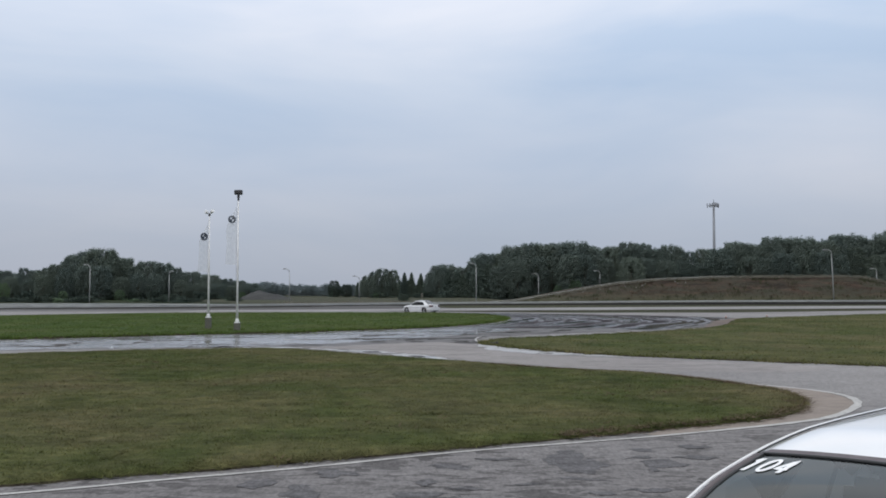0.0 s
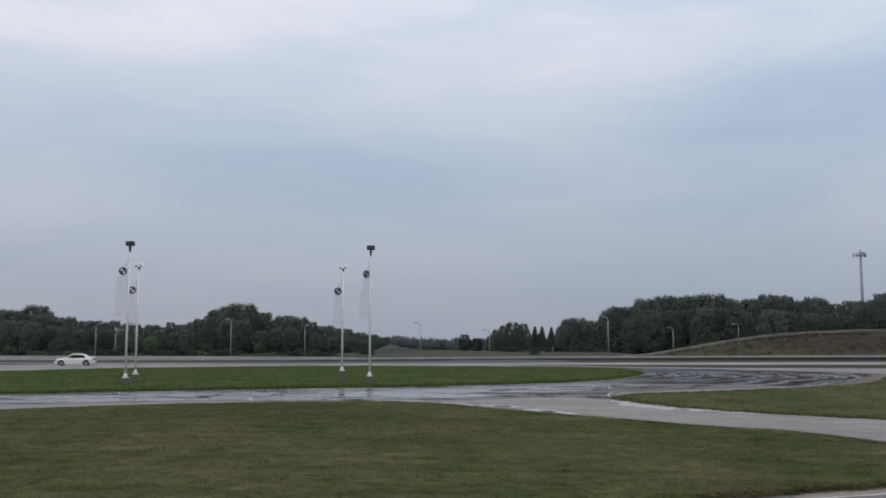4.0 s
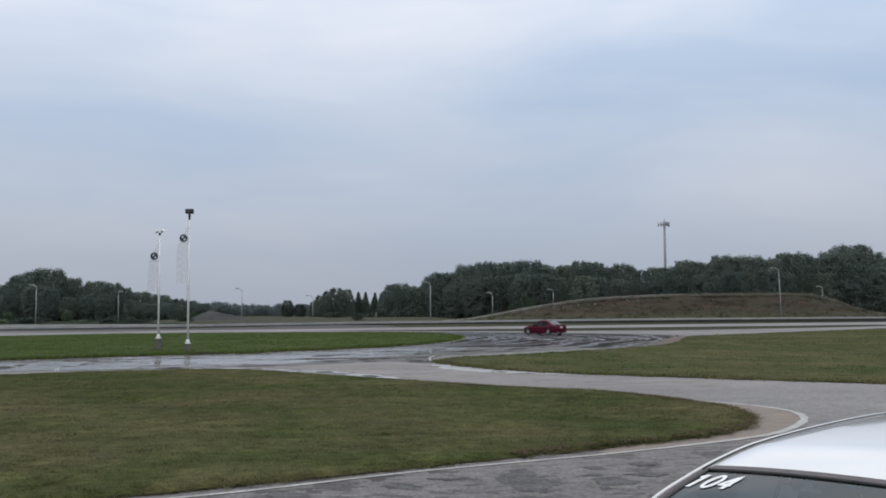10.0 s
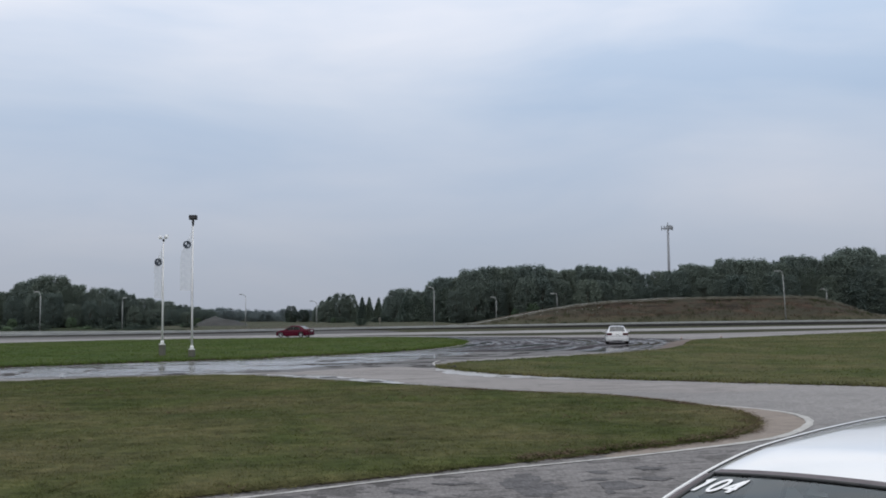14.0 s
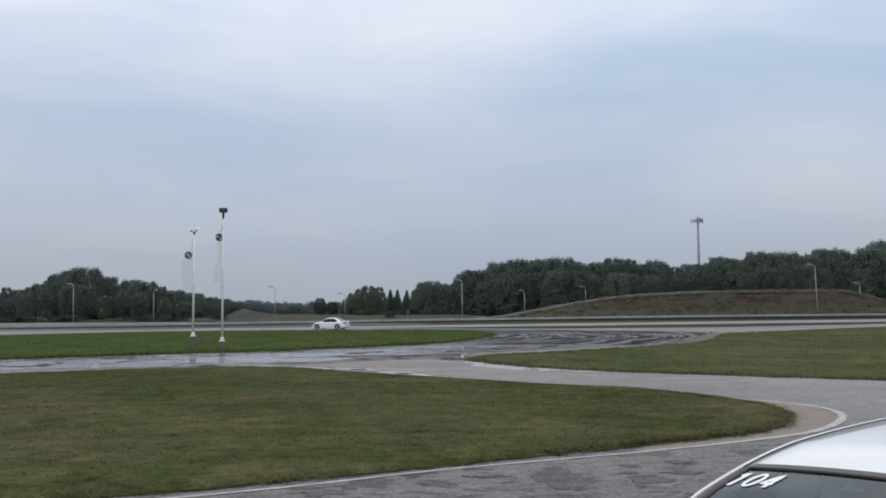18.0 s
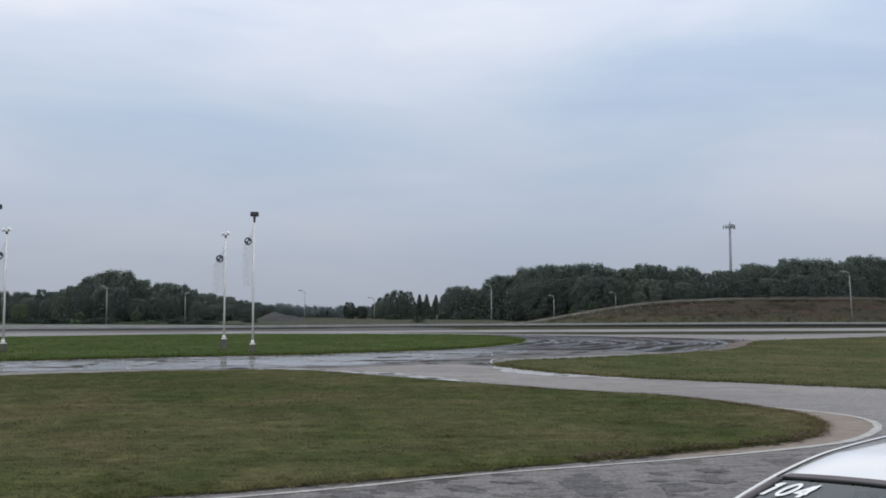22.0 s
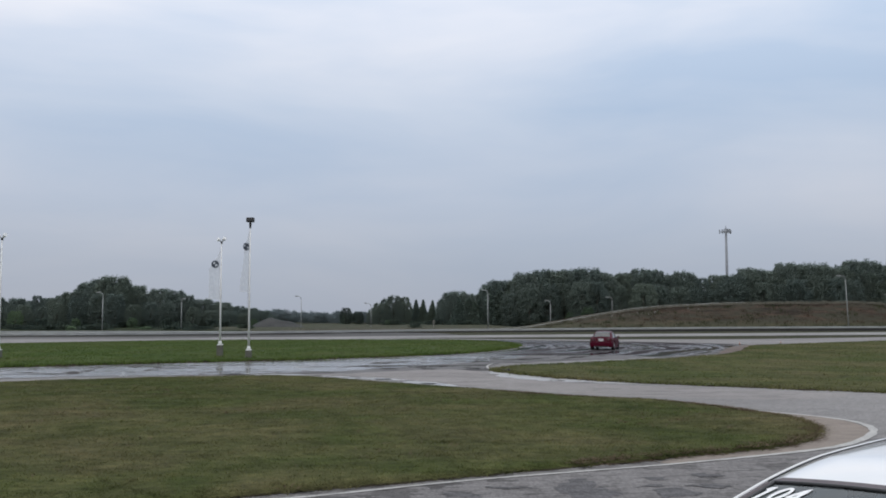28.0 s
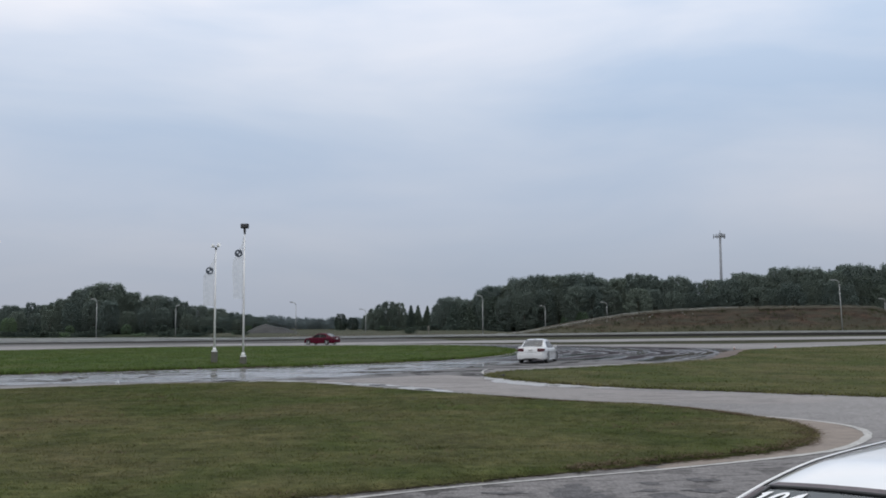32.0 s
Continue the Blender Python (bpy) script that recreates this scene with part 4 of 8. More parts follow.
def sheet(name, outline, z, material, grid=0.0, height=None, ragged=0.0, skirt=0.0, edge=None):
    """A filled ground sheet with an outline (world metres); inner points every grid metres, raised by height(x, y)."""
    from mathutils.geometry import delaunay_2d_cdt
    pts = []
    for p in outline:
        o = Vector((p[0], p[1]))
        if ragged:
            o += Vector((noise.noise((p[0] * 1.7, p[1] * 1.7, 3)), noise.noise((p[0] * 1.7, p[1] * 1.7, 9)))) * ragged
            o += Vector((noise.noise((p[0] * 6, p[1] * 6, 5)), noise.noise((p[0] * 6, p[1] * 6, 7)))) * ragged * 0.5
        pts.append(o)
    nb = len(pts)
    edges = [(i, (i + 1) % nb) for i in range(nb)]
    allp = list(pts)
    rnd = np.random.default_rng(len(pts))
    if grid:
        xs, ys = [p.x for p in pts], [p.y for p in pts]
        gx, gy = np.meshgrid(np.arange(min(xs), max(xs), grid), np.arange(min(ys), max(ys), grid))
        gx, gy = gx.ravel() + rnd.uniform(-0.2, 0.2, gx.size) * grid, gy.ravel() + rnd.uniform(-0.2, 0.2, gy.size) * grid
        ok = inside_np(pts, gx, gy)
        allp += [Vector((a, b)) for a, b in zip(gx[ok], gy[ok])]
    vs, _, fs, ov, _, _ = delaunay_2d_cdt(allp, edges, [], 1, 1e-4)
    rim = {i for i, o in enumerate(ov) if any(k < nb for k in o)}
    verts = []
    for i, v in enumerate(vs):
        h = 0.0 if i in rim else (height(v.x, v.y) if height else 0.0)
        verts.append((v.x, v.y, z + h))
    faces = list(fs)
    if skirt:
        order = {}
        for i, o in enumerate(ov):
            for k in o:
                if k < nb:
                    order[k] = i
        base = len(verts)
        ring = [order[k] for k in range(nb) if k in order]
        for k in ring:
            verts.append((verts[k][0], verts[k][1], z - skirt))
        m = len(ring)
        for k in range(m):
            a, b = ring[k], ring[(k + 1) % m]
            faces.append((b, a, base + k, base + (k + 1) % m))
    me = mesh_from(name, verts, faces, True)
    me.materials.append(material)
    if edge:
        me.materials.append(edge)
        for i in range(len(fs), len(me.polygons)):
            me.polygons[i].material_index = 1
            me.polygons[i].use_smooth = False
    return new(name, me)


def ribbon(name, line, width, z, material, wobble=0.0):
    """A flat band along a line."""
    verts, faces = [], []
    for i, p in enumerate(line):
        d = (line[min(i + 1, len(line) - 1)] - line[max(i - 1, 0)])
        d = Vector((-d.y, d.x, 0)).normalized()
        w = width(i / (len(line) - 1)) if callable(width) else width
        w *= 1 + wobble * noise.noise((p.x * 3, p.y * 3, 1))
        verts += [(p.x + d.x * w / 2, p.y + d.y * w / 2, z + p.z), (p.x - d.x * w / 2, p.y - d.y * w / 2, z + p.z)]
    for i in range(len(line) - 1):
        faces.append((2 * i, 2 * i + 1, 2 * i + 3, 2 * i + 2))
    me = mesh_from(name, verts, faces)
    me.materials.append(material)
    return new(name, me)


def lerp_table(table, x):
    for (a, va), (b, vb) in zip(table, table[1:]):
        if x <= b:
            u = max(0.0, (x - a) / (b - a))
            return va + (vb - va) * u
    return table[-1][1]

# ---- the large structure ----
ISLAND_NEAR = [(-50, -8), (-20, 3.3), (-10, 7.85), (-4.7, 10.15), (-1.9, 11.41), (1.3, 13.15), (3.1, 14.13), (4.3, 14.8), (5.4, 15.5), (6.3, 16.6),
               (6.95, 18.1), (7.1, 19.5), (6.75, 21.0), (6.2, 22.4), (5.3, 23.8), (4.0, 24.7), (2.6, 25.9), (0.1, 28.5), (-1.5, 30.2), (-3.6, 32.2),
               (-4.8, 33.6), (-6.2, 34.4), (-8, 34.4), (-11.8, 33.2), (-15, 31.2), (-17.6, 28.9), (-26, 23), (-40, 13), (-56, 3)]
ISLAND_FLAGS = [(-26, 37.6), (-23.8, 38.2), (-20, 41.4), (-15.8, 44.1), (-11.2, 47.1), (-8.3, 48.6), (-4.6, 52.0), (-2.7, 53.8), (0.6, 58.3),
                (2.5, 62.6), (3.9, 67.5), (4.8, 73.3), (5.1, 78.5), (4.4, 84), (3, 89), (-0.2, 93.5), (-4.9, 95.3), (-16.5, 95.7), (-27.7, 93),
                (-34, 88), (-40.4, 81), (-44.5, 71), (-45, 58), (-40, 46), (-32, 39)]
ISLAND_RIGHT = [(1.7, 38.7), (2.4, 41), (3.5, 42.5), (5.8, 44.1), (9, 47.1), (13.2, 52.2), (16, 55.7), (18.9, 61.8), (21.3, 68.5), (24.2, 75.0),
                (29.9, 80.3), (37.9, 87), (47.3, 95.3), (61.5, 107), (84, 121), (105, 105), (92, 60), (66, 28), (40, 18), (25, 19), (18, 22.6),
                (14.3, 25.2), (12.9, 26.3), (11.7, 27.0), (10.4, 27.9), (9, 28.9), (7.5, 29.9), (5.9, 31), (4.3, 32.8), (3.4, 34.1), (2.5, 35.9), (2.1, 37.1)]
PAVED = [(-84, -45), (95, -45), (115, 40), (118, 90), (112, 148), (95, 141), (70, 123), (51, 110.5), (38, 103.5), (30, 100), (22, 100), (12.6, 99.5),
         (1, 105), (-12, 109.5), (-30, 109), (-48, 107), (-64, 98), (-78, 82), (-82, 60), (-80, 40), (-84, 20)]
FAR_LOW = [(-260, 92), (-150, 99), (-90, 104), (-50, 107.6), (-30, 109.5), (-12, 111), (1, 113), (15, 116), (38, 123), (61, 130), (120, 150), (260, 200)]
FAR_UP = [(-260, 98), (-150, 104.5), (-90, 109), (-50, 113), (-30, 116.5), (-14, 122), (1, 130), (18, 137), (49, 148), (78, 158), (130, 175), (260, 220)]


def turf(x, y):
    return 0.035 + 0.03 * noise.noise((x * 0.35, y * 0.35, 2)) + 0.02 * noise.noise((x * 1.6, y * 1.6, 4))


# ground: one sheet out to the horizon
gv, gf = [], []
rad = [0, 20, 60, 100, 140, 180, 230, 300, 420, 600, 900, 1400, 2200, 3600]
for r in rad:
    for k in range(64):
        a = 2 * math.pi * k / 64
        x, y = r * math.cos(a), 60 + r * math.sin(a)
        gv.append((x, y, -0.09 if r < 400 else -0.09 - (r - 400) * 0.0008))
for i in range(len(rad) - 1):
    for k in range(64):
        a, b = i * 64 + k, i * 64 + (k + 1) % 64
        gf.append((a, a + 64, b + 64, b))
ground = new("ground", mesh_from("ground", gv, gf))
ground.data.materials.append(M_FIELD)
tagged(ground, "dull olive field of dry mown grass", "ground", kind="structure")

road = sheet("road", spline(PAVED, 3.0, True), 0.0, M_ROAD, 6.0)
tagged(road, "weathered grey asphalt driving course with dark patches", "asphalt", kind="structure")
far_line = spline(FAR_LOW, 4.0)
far_up = spline(FAR_UP, 4.0)
far_road = sheet("far_road", far_line + list(reversed(far_up)), -0.03, M_TRACK, 0)
VERGE_UP = [(-260, 116), (-190, 125), (-120, 135), (-71, 144), (-40, 158), (-25, 160), (-5, 156), (1, 130)]
verge = sheet("far_verge", far_up[:len(spline(FAR_UP[:7], 4.0))] + list(reversed(spline(VERGE_UP, 4.0)[:-1])), -0.034, M_VERGE, 0)
tagged(verge, "darker grey asphalt verge below the far guard rail", "asphalt", kind="structure")
rough = sheet("rough_grass", spline([(-260, 117), (-190, 126.5), (-120, 136.5), (-71, 145.5), (-48, 156), (-44, 190), (-58, 240), (-66, 290), (-160, 300), (-260, 300)], 5.0, True), -0.04, M_ROUGH, 0, None, 1.5)
tagged(rough, "dark rough grass between the guard rail and the wood", "grass", kind="structure")
n_worn = len(spline(FAR_LOW[:5], 4.0))
n_up = len(spline(FAR_UP[:5], 4.0))
worn = sheet("far_road_worn", [p - Vector((0, 3.6, 0)) for p in far_line[:n_worn]] + list(reversed(far_up[:n_up])), 0.003, M_WORN, 0, None, 0.5)
tagged(worn, "older dull grey stretch of the far track", "road", kind="structure")
tagged(far_road, "pale grey asphalt track across the back", "road", kind="structure")

near_outline = spline(ISLAND_NEAR, 0.25, True)
flag_outline = spline(ISLAND_FLAGS, 0.6, True)
right_outline = spline(ISLAND_RIGHT, 0.5, True)
grass_near = sheet("grass_island_near", near_outline, 0.025, M_GRASS_N, 0.45, turf, 0.15, 0.05, M_EDGE)
tagged(grass_near, "mown olive-green grass island with brown dry patches", "lawn", kind="structure")
grass_flags = sheet("grass_island_flags", flag_outline, 0.09, M_GRASS_L, 1.2, turf, 0.4, 0.12, M_EDGE)
tagged(grass_flags, "fresh green grass island round the flagpoles", "lawn", kind="structure")
grass_right = sheet("grass_island_right", right_outline, 0.04, M_GRASS_N, 1.2, turf, 0.35, 0.07, M_EDGE)
tagged(grass_right, "olive grass island beside the wet bend", "lawn", kind="structure")

# bare soil beside the tip of the near island and along the skid bend
soil_tip = sheet("dirt_verge", spline([(3.0, 13.75), (4.6, 14.5), (6.3, 15.45), (7.15, 16.5), (7.85, 17.9), (8.03, 18.9), (7.95, 19.9), (7.4, 20.9), (6.6, 21.9),
                                       (5.6, 23.3), (5.0, 23.6), (5.8, 21.0), (6.0, 18.5), (5.0, 16.2)], 0.3, True), 0.005, M_DIRT, 0, None, 0.05)
tagged(soil_tip, "pale pinkish bare soil round the grass tip", "soil", kind="structure")
soil_bend = sheet("dirt_shoulder", spline([(15.4, 55.8), (17.6, 61.5), (19.6, 67.5), (21.8, 73), (25.5, 78.6), (27, 78), (24, 73), (21, 66), (18.6, 60), (16.2, 55.6)], 0.6, True),
                  0.006, M_SHOULDER, 0, None, 0.5)
tagged(soil_bend, "reddish bare soil on the outside of the bend", "soil", kind="structure")

apron = sheet("pale_apron", spline([(-9, 36.7), (-5.5, 37.6), (-2, 38.4), (0.4, 39.3), (1.2, 37.2), (1.9, 34.9), (3.2, 32.3), (5.2, 30.2), (8, 28.3), (11, 26.2), (9.0, 24.6), (6.6, 24.9),
                                    (4.1, 26.0), (1.2, 28.7), (-0.8, 31.2), (-3.0, 33.6), (-5.2, 35.4)], 0.4, True), 0.003, M_APRON, 0, None, 0.25)
tagged(apron, "bleached pale asphalt where the lanes meet", "asphalt", kind="structure")

# water on the course
DAMP = [(-70, 21), (-45, 24.5), (-30, 27.5), (-20, 31.4), (-14, 34.2), (-9.0, 35.4), (-5.0, 36.2), (-3.3, 37.6), (-1.5, 39.2), (0.0, 39.6), (0.9, 38.2), (1.6, 38.8), (1.8, 43.5), (3.0, 45.3), (7, 48.5), (11, 52.5), (9.5, 55.2), (4.5, 55.8),
        (-2.2, 53.2), (-6.8, 49.4), (-11, 46.6), (-15.8, 43.6), (-20, 40.9), (-25, 37.0), (-34, 35.7), (-50, 34.2), (-70, 31.2)]
WET_LANE = [(-70, 22), (-45, 25.5), (-30, 28.5), (-20, 32.0), (-14.4, 34.9), (-12, 35.5), (-9.6, 35.9), (-8.0, 36.6), (-6.4, 37.6), (-4.6, 38.4), (-3.3, 40.3), (-1.4, 43.2), (0.6, 45.8), (2.3, 49.4), (4.0, 53.6), (3.4, 55.2),
            (-2.2, 53.0), (-6.8, 49.2), (-11, 46.4), (-15.8, 43.4), (-20, 40.7), (-25, 36.8), (-34, 35.5), (-50, 34), (-70, 31)]
damp = sheet("damp_asphalt", spline(DAMP, 0.5, True), 0.0036, M_DAMP, 0, None, 0.4)
tagged(damp, "damp dark grey asphalt along the flooded lane", "asphalt", kind="structure")
wet_lane = sheet("wet_lane", spline(WET_LANE, 0.5, True), 0.004, M_WET, 0, None, 0.35)
tagged(wet_lane, "flooded asphalt lane mirroring the grey sky", "water", kind="structure")
SKID_PAD = [(-3.5, 54.5), (1.6, 55.2), (5, 55.0), (9.8, 55.3), (11.2, 52.6), (14.5, 56.5), (17.5, 62.5), (19.8, 68.5), (22.5, 75), (23, 80), (20, 85), (14, 91), (8, 96), (2, 99.5),
            (-4, 101), (-3, 95.9), (0.8, 93.6), (4, 89), (5.2, 84), (5.8, 78.5), (5.4, 73), (4.5, 67.4), (3.1, 62.4), (1.1, 58)]
pad_rim = [(9.2 + (x - 9.2) * 1.10, 76.5 + (y - 76.5) * 1.05) for x, y in SKID_PAD]
tagged(sheet("damp_bend", spline(pad_rim, 0.8, True), 0.0026, M_DAMP, 0, None, 0.5), "damp grey asphalt round the skid bend", "asphalt", kind="structure")
skid_pad = sheet("skid_pad", spline(SKID_PAD, 0.6, True), 0.004, M_SKID, 0, None, 0.35)
tagged(skid_pad, "wet asphalt bend swept with curved tyre marks", "asphalt", kind="structure")
PUDDLES = [("kerb puddle beside the grass tip", [(1.5, 37.9), (1.45, 36.4), (1.6, 34.6), (2.2, 33.3), (2.8, 32.4), (3.9, 31.5), (5.4, 30.6), (6.2, 30.4), (4.9, 31.7), (4.0, 33.2), (3.2, 34.6), (2.3, 36.6), (1.8, 38.0)]),
           ("shallow puddle along the grass edge", [(-3.9, 33.6), (-2.4, 32.4), (-1.2, 30.6), (0.0, 29.2), (-0.1, 30.2), (-0.9, 31.6), (-2.0, 33.0), (-3.4, 34.2)]),
           ("dark shallow puddle on the pale junction", [(-4.6, 34.4), (-3.6, 34.0), (-2.9, 33.5), (-3.2, 34.1), (-4.0, 34.7)]),
           ("thin puddle beside the grass", [(-8.5, 35.2), (-6.2, 35.3), (-4.6, 34.8), (-5.2, 35.6), (-7.2, 36.0)])]
for lab, pts in PUDDLES:
    pd = sheet("puddle", spline(pts, 0.2, True), 0.007, M_PUDDLE, 0, None, 0.3)
    tagged(pd, lab + " on asphalt", "puddle", kind="structure")

# small black patches beside the near island's grass edge
M_BLACKPATCH = surface("asphalt_black", (0.022, 0.021, 0.021), (0.04, 0.038, 0.036), 1.5, 20, 0.6, 0, 0.2, 0.15)
for x, y, a, b in ((-2.5, 32.9, 0.36, 0.3), (-0.85, 30.7, 0.3, 0.3), (-3.6, 34.1, 0.25, 0.2)):
    ring = [Vector((x + a * math.cos(q) * (1 + 0.3 * noise.noise((math.cos(q) * 2, math.sin(q) * 2, x))), y + b * math.sin(q) - 0.5 * a * math.cos(q), 0)) for q in np.linspace(0, 2 * math.pi, 28, endpoint=False)]
    tagged(sheet("black_patch", ring, 0.0115, M_BLACKPATCH, 0, None, 0.12), "small black patch along the grass edge", "wet patch", kind="structure")

# dark repairs and worn hollows in the old asphalt on this side
TAR = [(1.54, 11.55, 0.29, 0.71), (1.85, 11.46, 0.18, 0.34), (-1.18, 10.80, 0.29, 0.25), (-2.02, 10.20, 0.16, 0.22), (-1.50, 9.79, 0.2, 0.30), (0.09, 11.29, 0.22, 0.16), (2.62, 11.36, 0.28, 0.24), (2.55, 11.10, 0.1, 0.32), (2.16, 9.88, 0.28, 0.15), (-0.18, 10.25, 0.13, 0.21),
       (0.29, 9.91, 0.2, 0.13), (2.70, 12.37, 0.15, 0.15), (2.48, 11.82, 0.17, 0.10), (-0.24, 9.65, 0.25, 0.16), (0.75, 11.68, 0.28, 0.10), (1.55, 10.44, 0.28, 0.06), (0.88, 10.15, 0.14, 0.06), (1.69, 9.64, 0.15, 0.09), (3.4, 12.6, 0.2, 0.12), (3.2, 11.9, 0.22, 0.1)]
for k, (x, y, a, b) in enumerate(TAR):
    ring = []
    for q in range(60):
        ang = 2 * math.pi * q / 60
        rr = 1 + 0.5 * noise.noise((math.cos(ang) * 1.3, math.sin(ang) * 1.3, k * 3.7)) + 0.2 * noise.noise((math.cos(ang) * 4, math.sin(ang) * 4, k * 1.9))
        ring.append(Vector((x + a * rr * math.cos(ang), y + b * rr * math.sin(ang), 0)))
    tp = sheet("asphalt_patch", ring, 0.004 + 0.0008 * (k % 5), M_TAR, 0, None, 0.2)
    tagged(tp, "dark smooth repair patch in worn asphalt", "asphalt patch", kind="structure")

tip_soil = sheet("edge_soil", spline([(1.5, 38.6), (1.9, 37.7), (2.6, 36.9), (3.0, 37.8), (3.4, 39.6), (2.7, 40.2), (1.9, 39.6)], 0.2, True), 0.012, M_EDGE, 0, None, 0.25)
tagged(tip_soil, "dark bare soil at the tip of the grass", "soil", kind="structure")

# painted lines
EDGE_LINE = [(-50, -8.4), (-20, 2.75), (-10, 7.3), (-4.6, 9.68), (-3.1, 10.45), (-1.6, 11.2), (0.1, 12.2), (1.7, 12.95), (3.0, 13.55), (4.5, 14.35), (5.6, 15.0),
             (6.4, 15.6), (7.15, 16.5), (7.76, 17.5), (8.08, 18.4), (8.13, 19.3), (7.85, 20.2), (7.4, 20.9), (6.7, 21.8), (5.8, 23.1), (5.0, 24.05)]
edge_line = ribbon("road_line", spline(EDGE_LINE, 0.15), lambda u: 0.085 if u < 0.8 else 0.085 + 0.075 * min(1, (u - 0.8) / 0.08), 0.009, M_LINE, 0.35)
tagged(edge_line, "worn white painted line round the grass tip", "road marking", kind="structure")
arc_line = ribbon("road_line", spline([(1.85, 44.6), (1.58, 43.2), (1.46, 41.6), (1.5, 40.2), (1.7, 39.0)], 0.2), 0.11, 0.009, M_LINE, 0.4)
tagged(arc_line, "short curved white painted line on wet asphalt", "road marking", kind="structure")
track_line = ribbon("road_line", [p + Vector((0, 1.2, 0)) for p in far_line], 0.35, -0.022, M_LINE, 0.3)
track_line.location.z = 0.0
tagged(track_line, "white edge line of the far track", "road marking", kind="structure")

# earth mound behind the track
MOUND_H = [(11, 0), (16, 0.4), (20, 1.05), (26, 2.15), (32, 3.25), (38, 4.15), (45, 4.8), (57, 5.35), (70, 5.55), (84, 5.6), (90, 5.4), (94, 4.5), (98, 3.1), (103, 1.6), (111, 0.35), (118, 0)]
mv, mf = [], []
CROSS = [(184, 0.0), (187, 0.16), (190, 0.40), (194, 0.70), (198, 0.93), (200, 1.0), (203, 1.01), (215, 1.02), (235, 1.0), (243, 0.5), (250, 0.0)]
mx = np.arange(6, 127, 1.0)
for x in mx:
    for j, (y, u) in enumerate(CROSS):
        h = lerp_table(MOUND_H, x) * u
        h += (0.38 * noise.noise((x * 0.3, y * 0.3, 1)) + 0.22 * noise.noise((x * 1.1, y * 1.1, 2))) * min(1, h) if 0 < u < 1 else 0
        mv.append((x, y + 0.8 * noise.noise((x * 0.12, 0, 7)), -0.1 + h))
nc = len(CROSS)
for i in range(len(mx) - 1):
    for j in range(nc - 1):
        a = i * nc + j
        mf.append((a, a + nc, a + nc + 1, a + 1))
mound = new("earth_mound", mesh_from("earth_mound", mv, mf, True))


def mound_material():
    m, nt, n, l, p = nodes_of("mound_soil")
    v = coords(nt)
    co = n.new("ShaderNodeTexCoord")
    sp = n.new("ShaderNodeSeparateXYZ")
    l.new(co.outputs["Object"], sp.inputs[0])
    big = noise_tex(nt, coords(nt, (0.45, 1, 3.5)), 0.20, 6, 0.68, 0.8)
    fine = noise_tex(nt, v, 1.6, 6, 0.7)
    c = mixc(nt, ramp(nt, fine, [(0.3, (0, 0, 0)), (0.7, (1, 1, 1))]), (0.034, 0.026, 0.021), (0.080, 0.056, 0.043))
    mid = noise_tex(nt, coords(nt, (0.4, 1, 1.4)), 0.62, 7, 0.72, 0.8)
    c = mixc(nt, 1.0, c, ramp(nt, mid, [(0.38, (0.36, 0.42, 0.42)), (0.62, (1.35, 1.27, 1.18))]), "MULTIPLY")
    c = mixc(nt, ramp(nt, big, [(0.43, (0, 0, 0)), (0.58, (1, 1, 1))]), c, (0.050, 0.047, 0.034))
    low = n.new("ShaderNodeMapRange")
    low.inputs["From Min"].default_value, low.inputs["From Max"].default_value = 2.9, 0.9
    add = n.new("ShaderNodeMath")
    add.operation = "ADD"
    l.new(sp.outputs["Z"], add.inputs[0])
    l.new(ramp(nt, big, [(0.3, (0, 0, 0)), (0.8, (1.5, 1.5, 1.5))]), add.inputs[1])
    l.new(add.outputs[0], low.inputs["Value"])
    c = mixc(nt, low.outputs[0], c, (0.070, 0.070, 0.044))
    l.new(c, p.inputs["Base Color"])
    p.inputs["Roughness"].default_value = 0.95
    p.inputs["Specular IOR Level"].default_value = 0.1
    l.new(bump(nt, fine, 0.8, 0.3), p.inputs["Normal"])
    return m


mound.data.materials.append(mound_material())
tagged(mound, "long low mound of reddish clay with dry grass", "mound", kind="structure")

# pale dry field that rises towards the wood
M_HEATH = grass_material("field_pale", (0.050, 0.057, 0.042), (0.072, 0.077, 0.059), (0.094, 0.090, 0.073), 0.5)
RISE = [(212, -0.12), (225, 0.05), (245, 0.2), (265, 0.4), (285, 0.6), (300, 0.65), (345, 0.65), (370, -0.2)]
rise_v, rise_f = [], []
rise_x = np.arange(-82, 22, 2.0)
for x in rise_x:
    ends = max(0, min(1, (x + 82) / 26)) * max(0, min(1, (20 - x) / 10))
    for y, h in RISE:
        rise_v.append((x, y, -0.12 + (h + 0.12) * ends + 0.08 * ends * noise.noise((x * 0.2, y * 0.1, 5))))
for i in range(len(rise_x) - 1):
    for j in range(len(RISE) - 1):
        a = i * len(RISE) + j
        rise_f.append((a, a + len(RISE), a + len(RISE) + 1, a + 1))
field_rise = new("field_rise", mesh_from("field_rise", rise_v, rise_f, True))
field_rise.data.materials.append(M_HEATH)
tagged(field_rise, "pale dry grass field rising gently to the wood", "field", kind="structure")

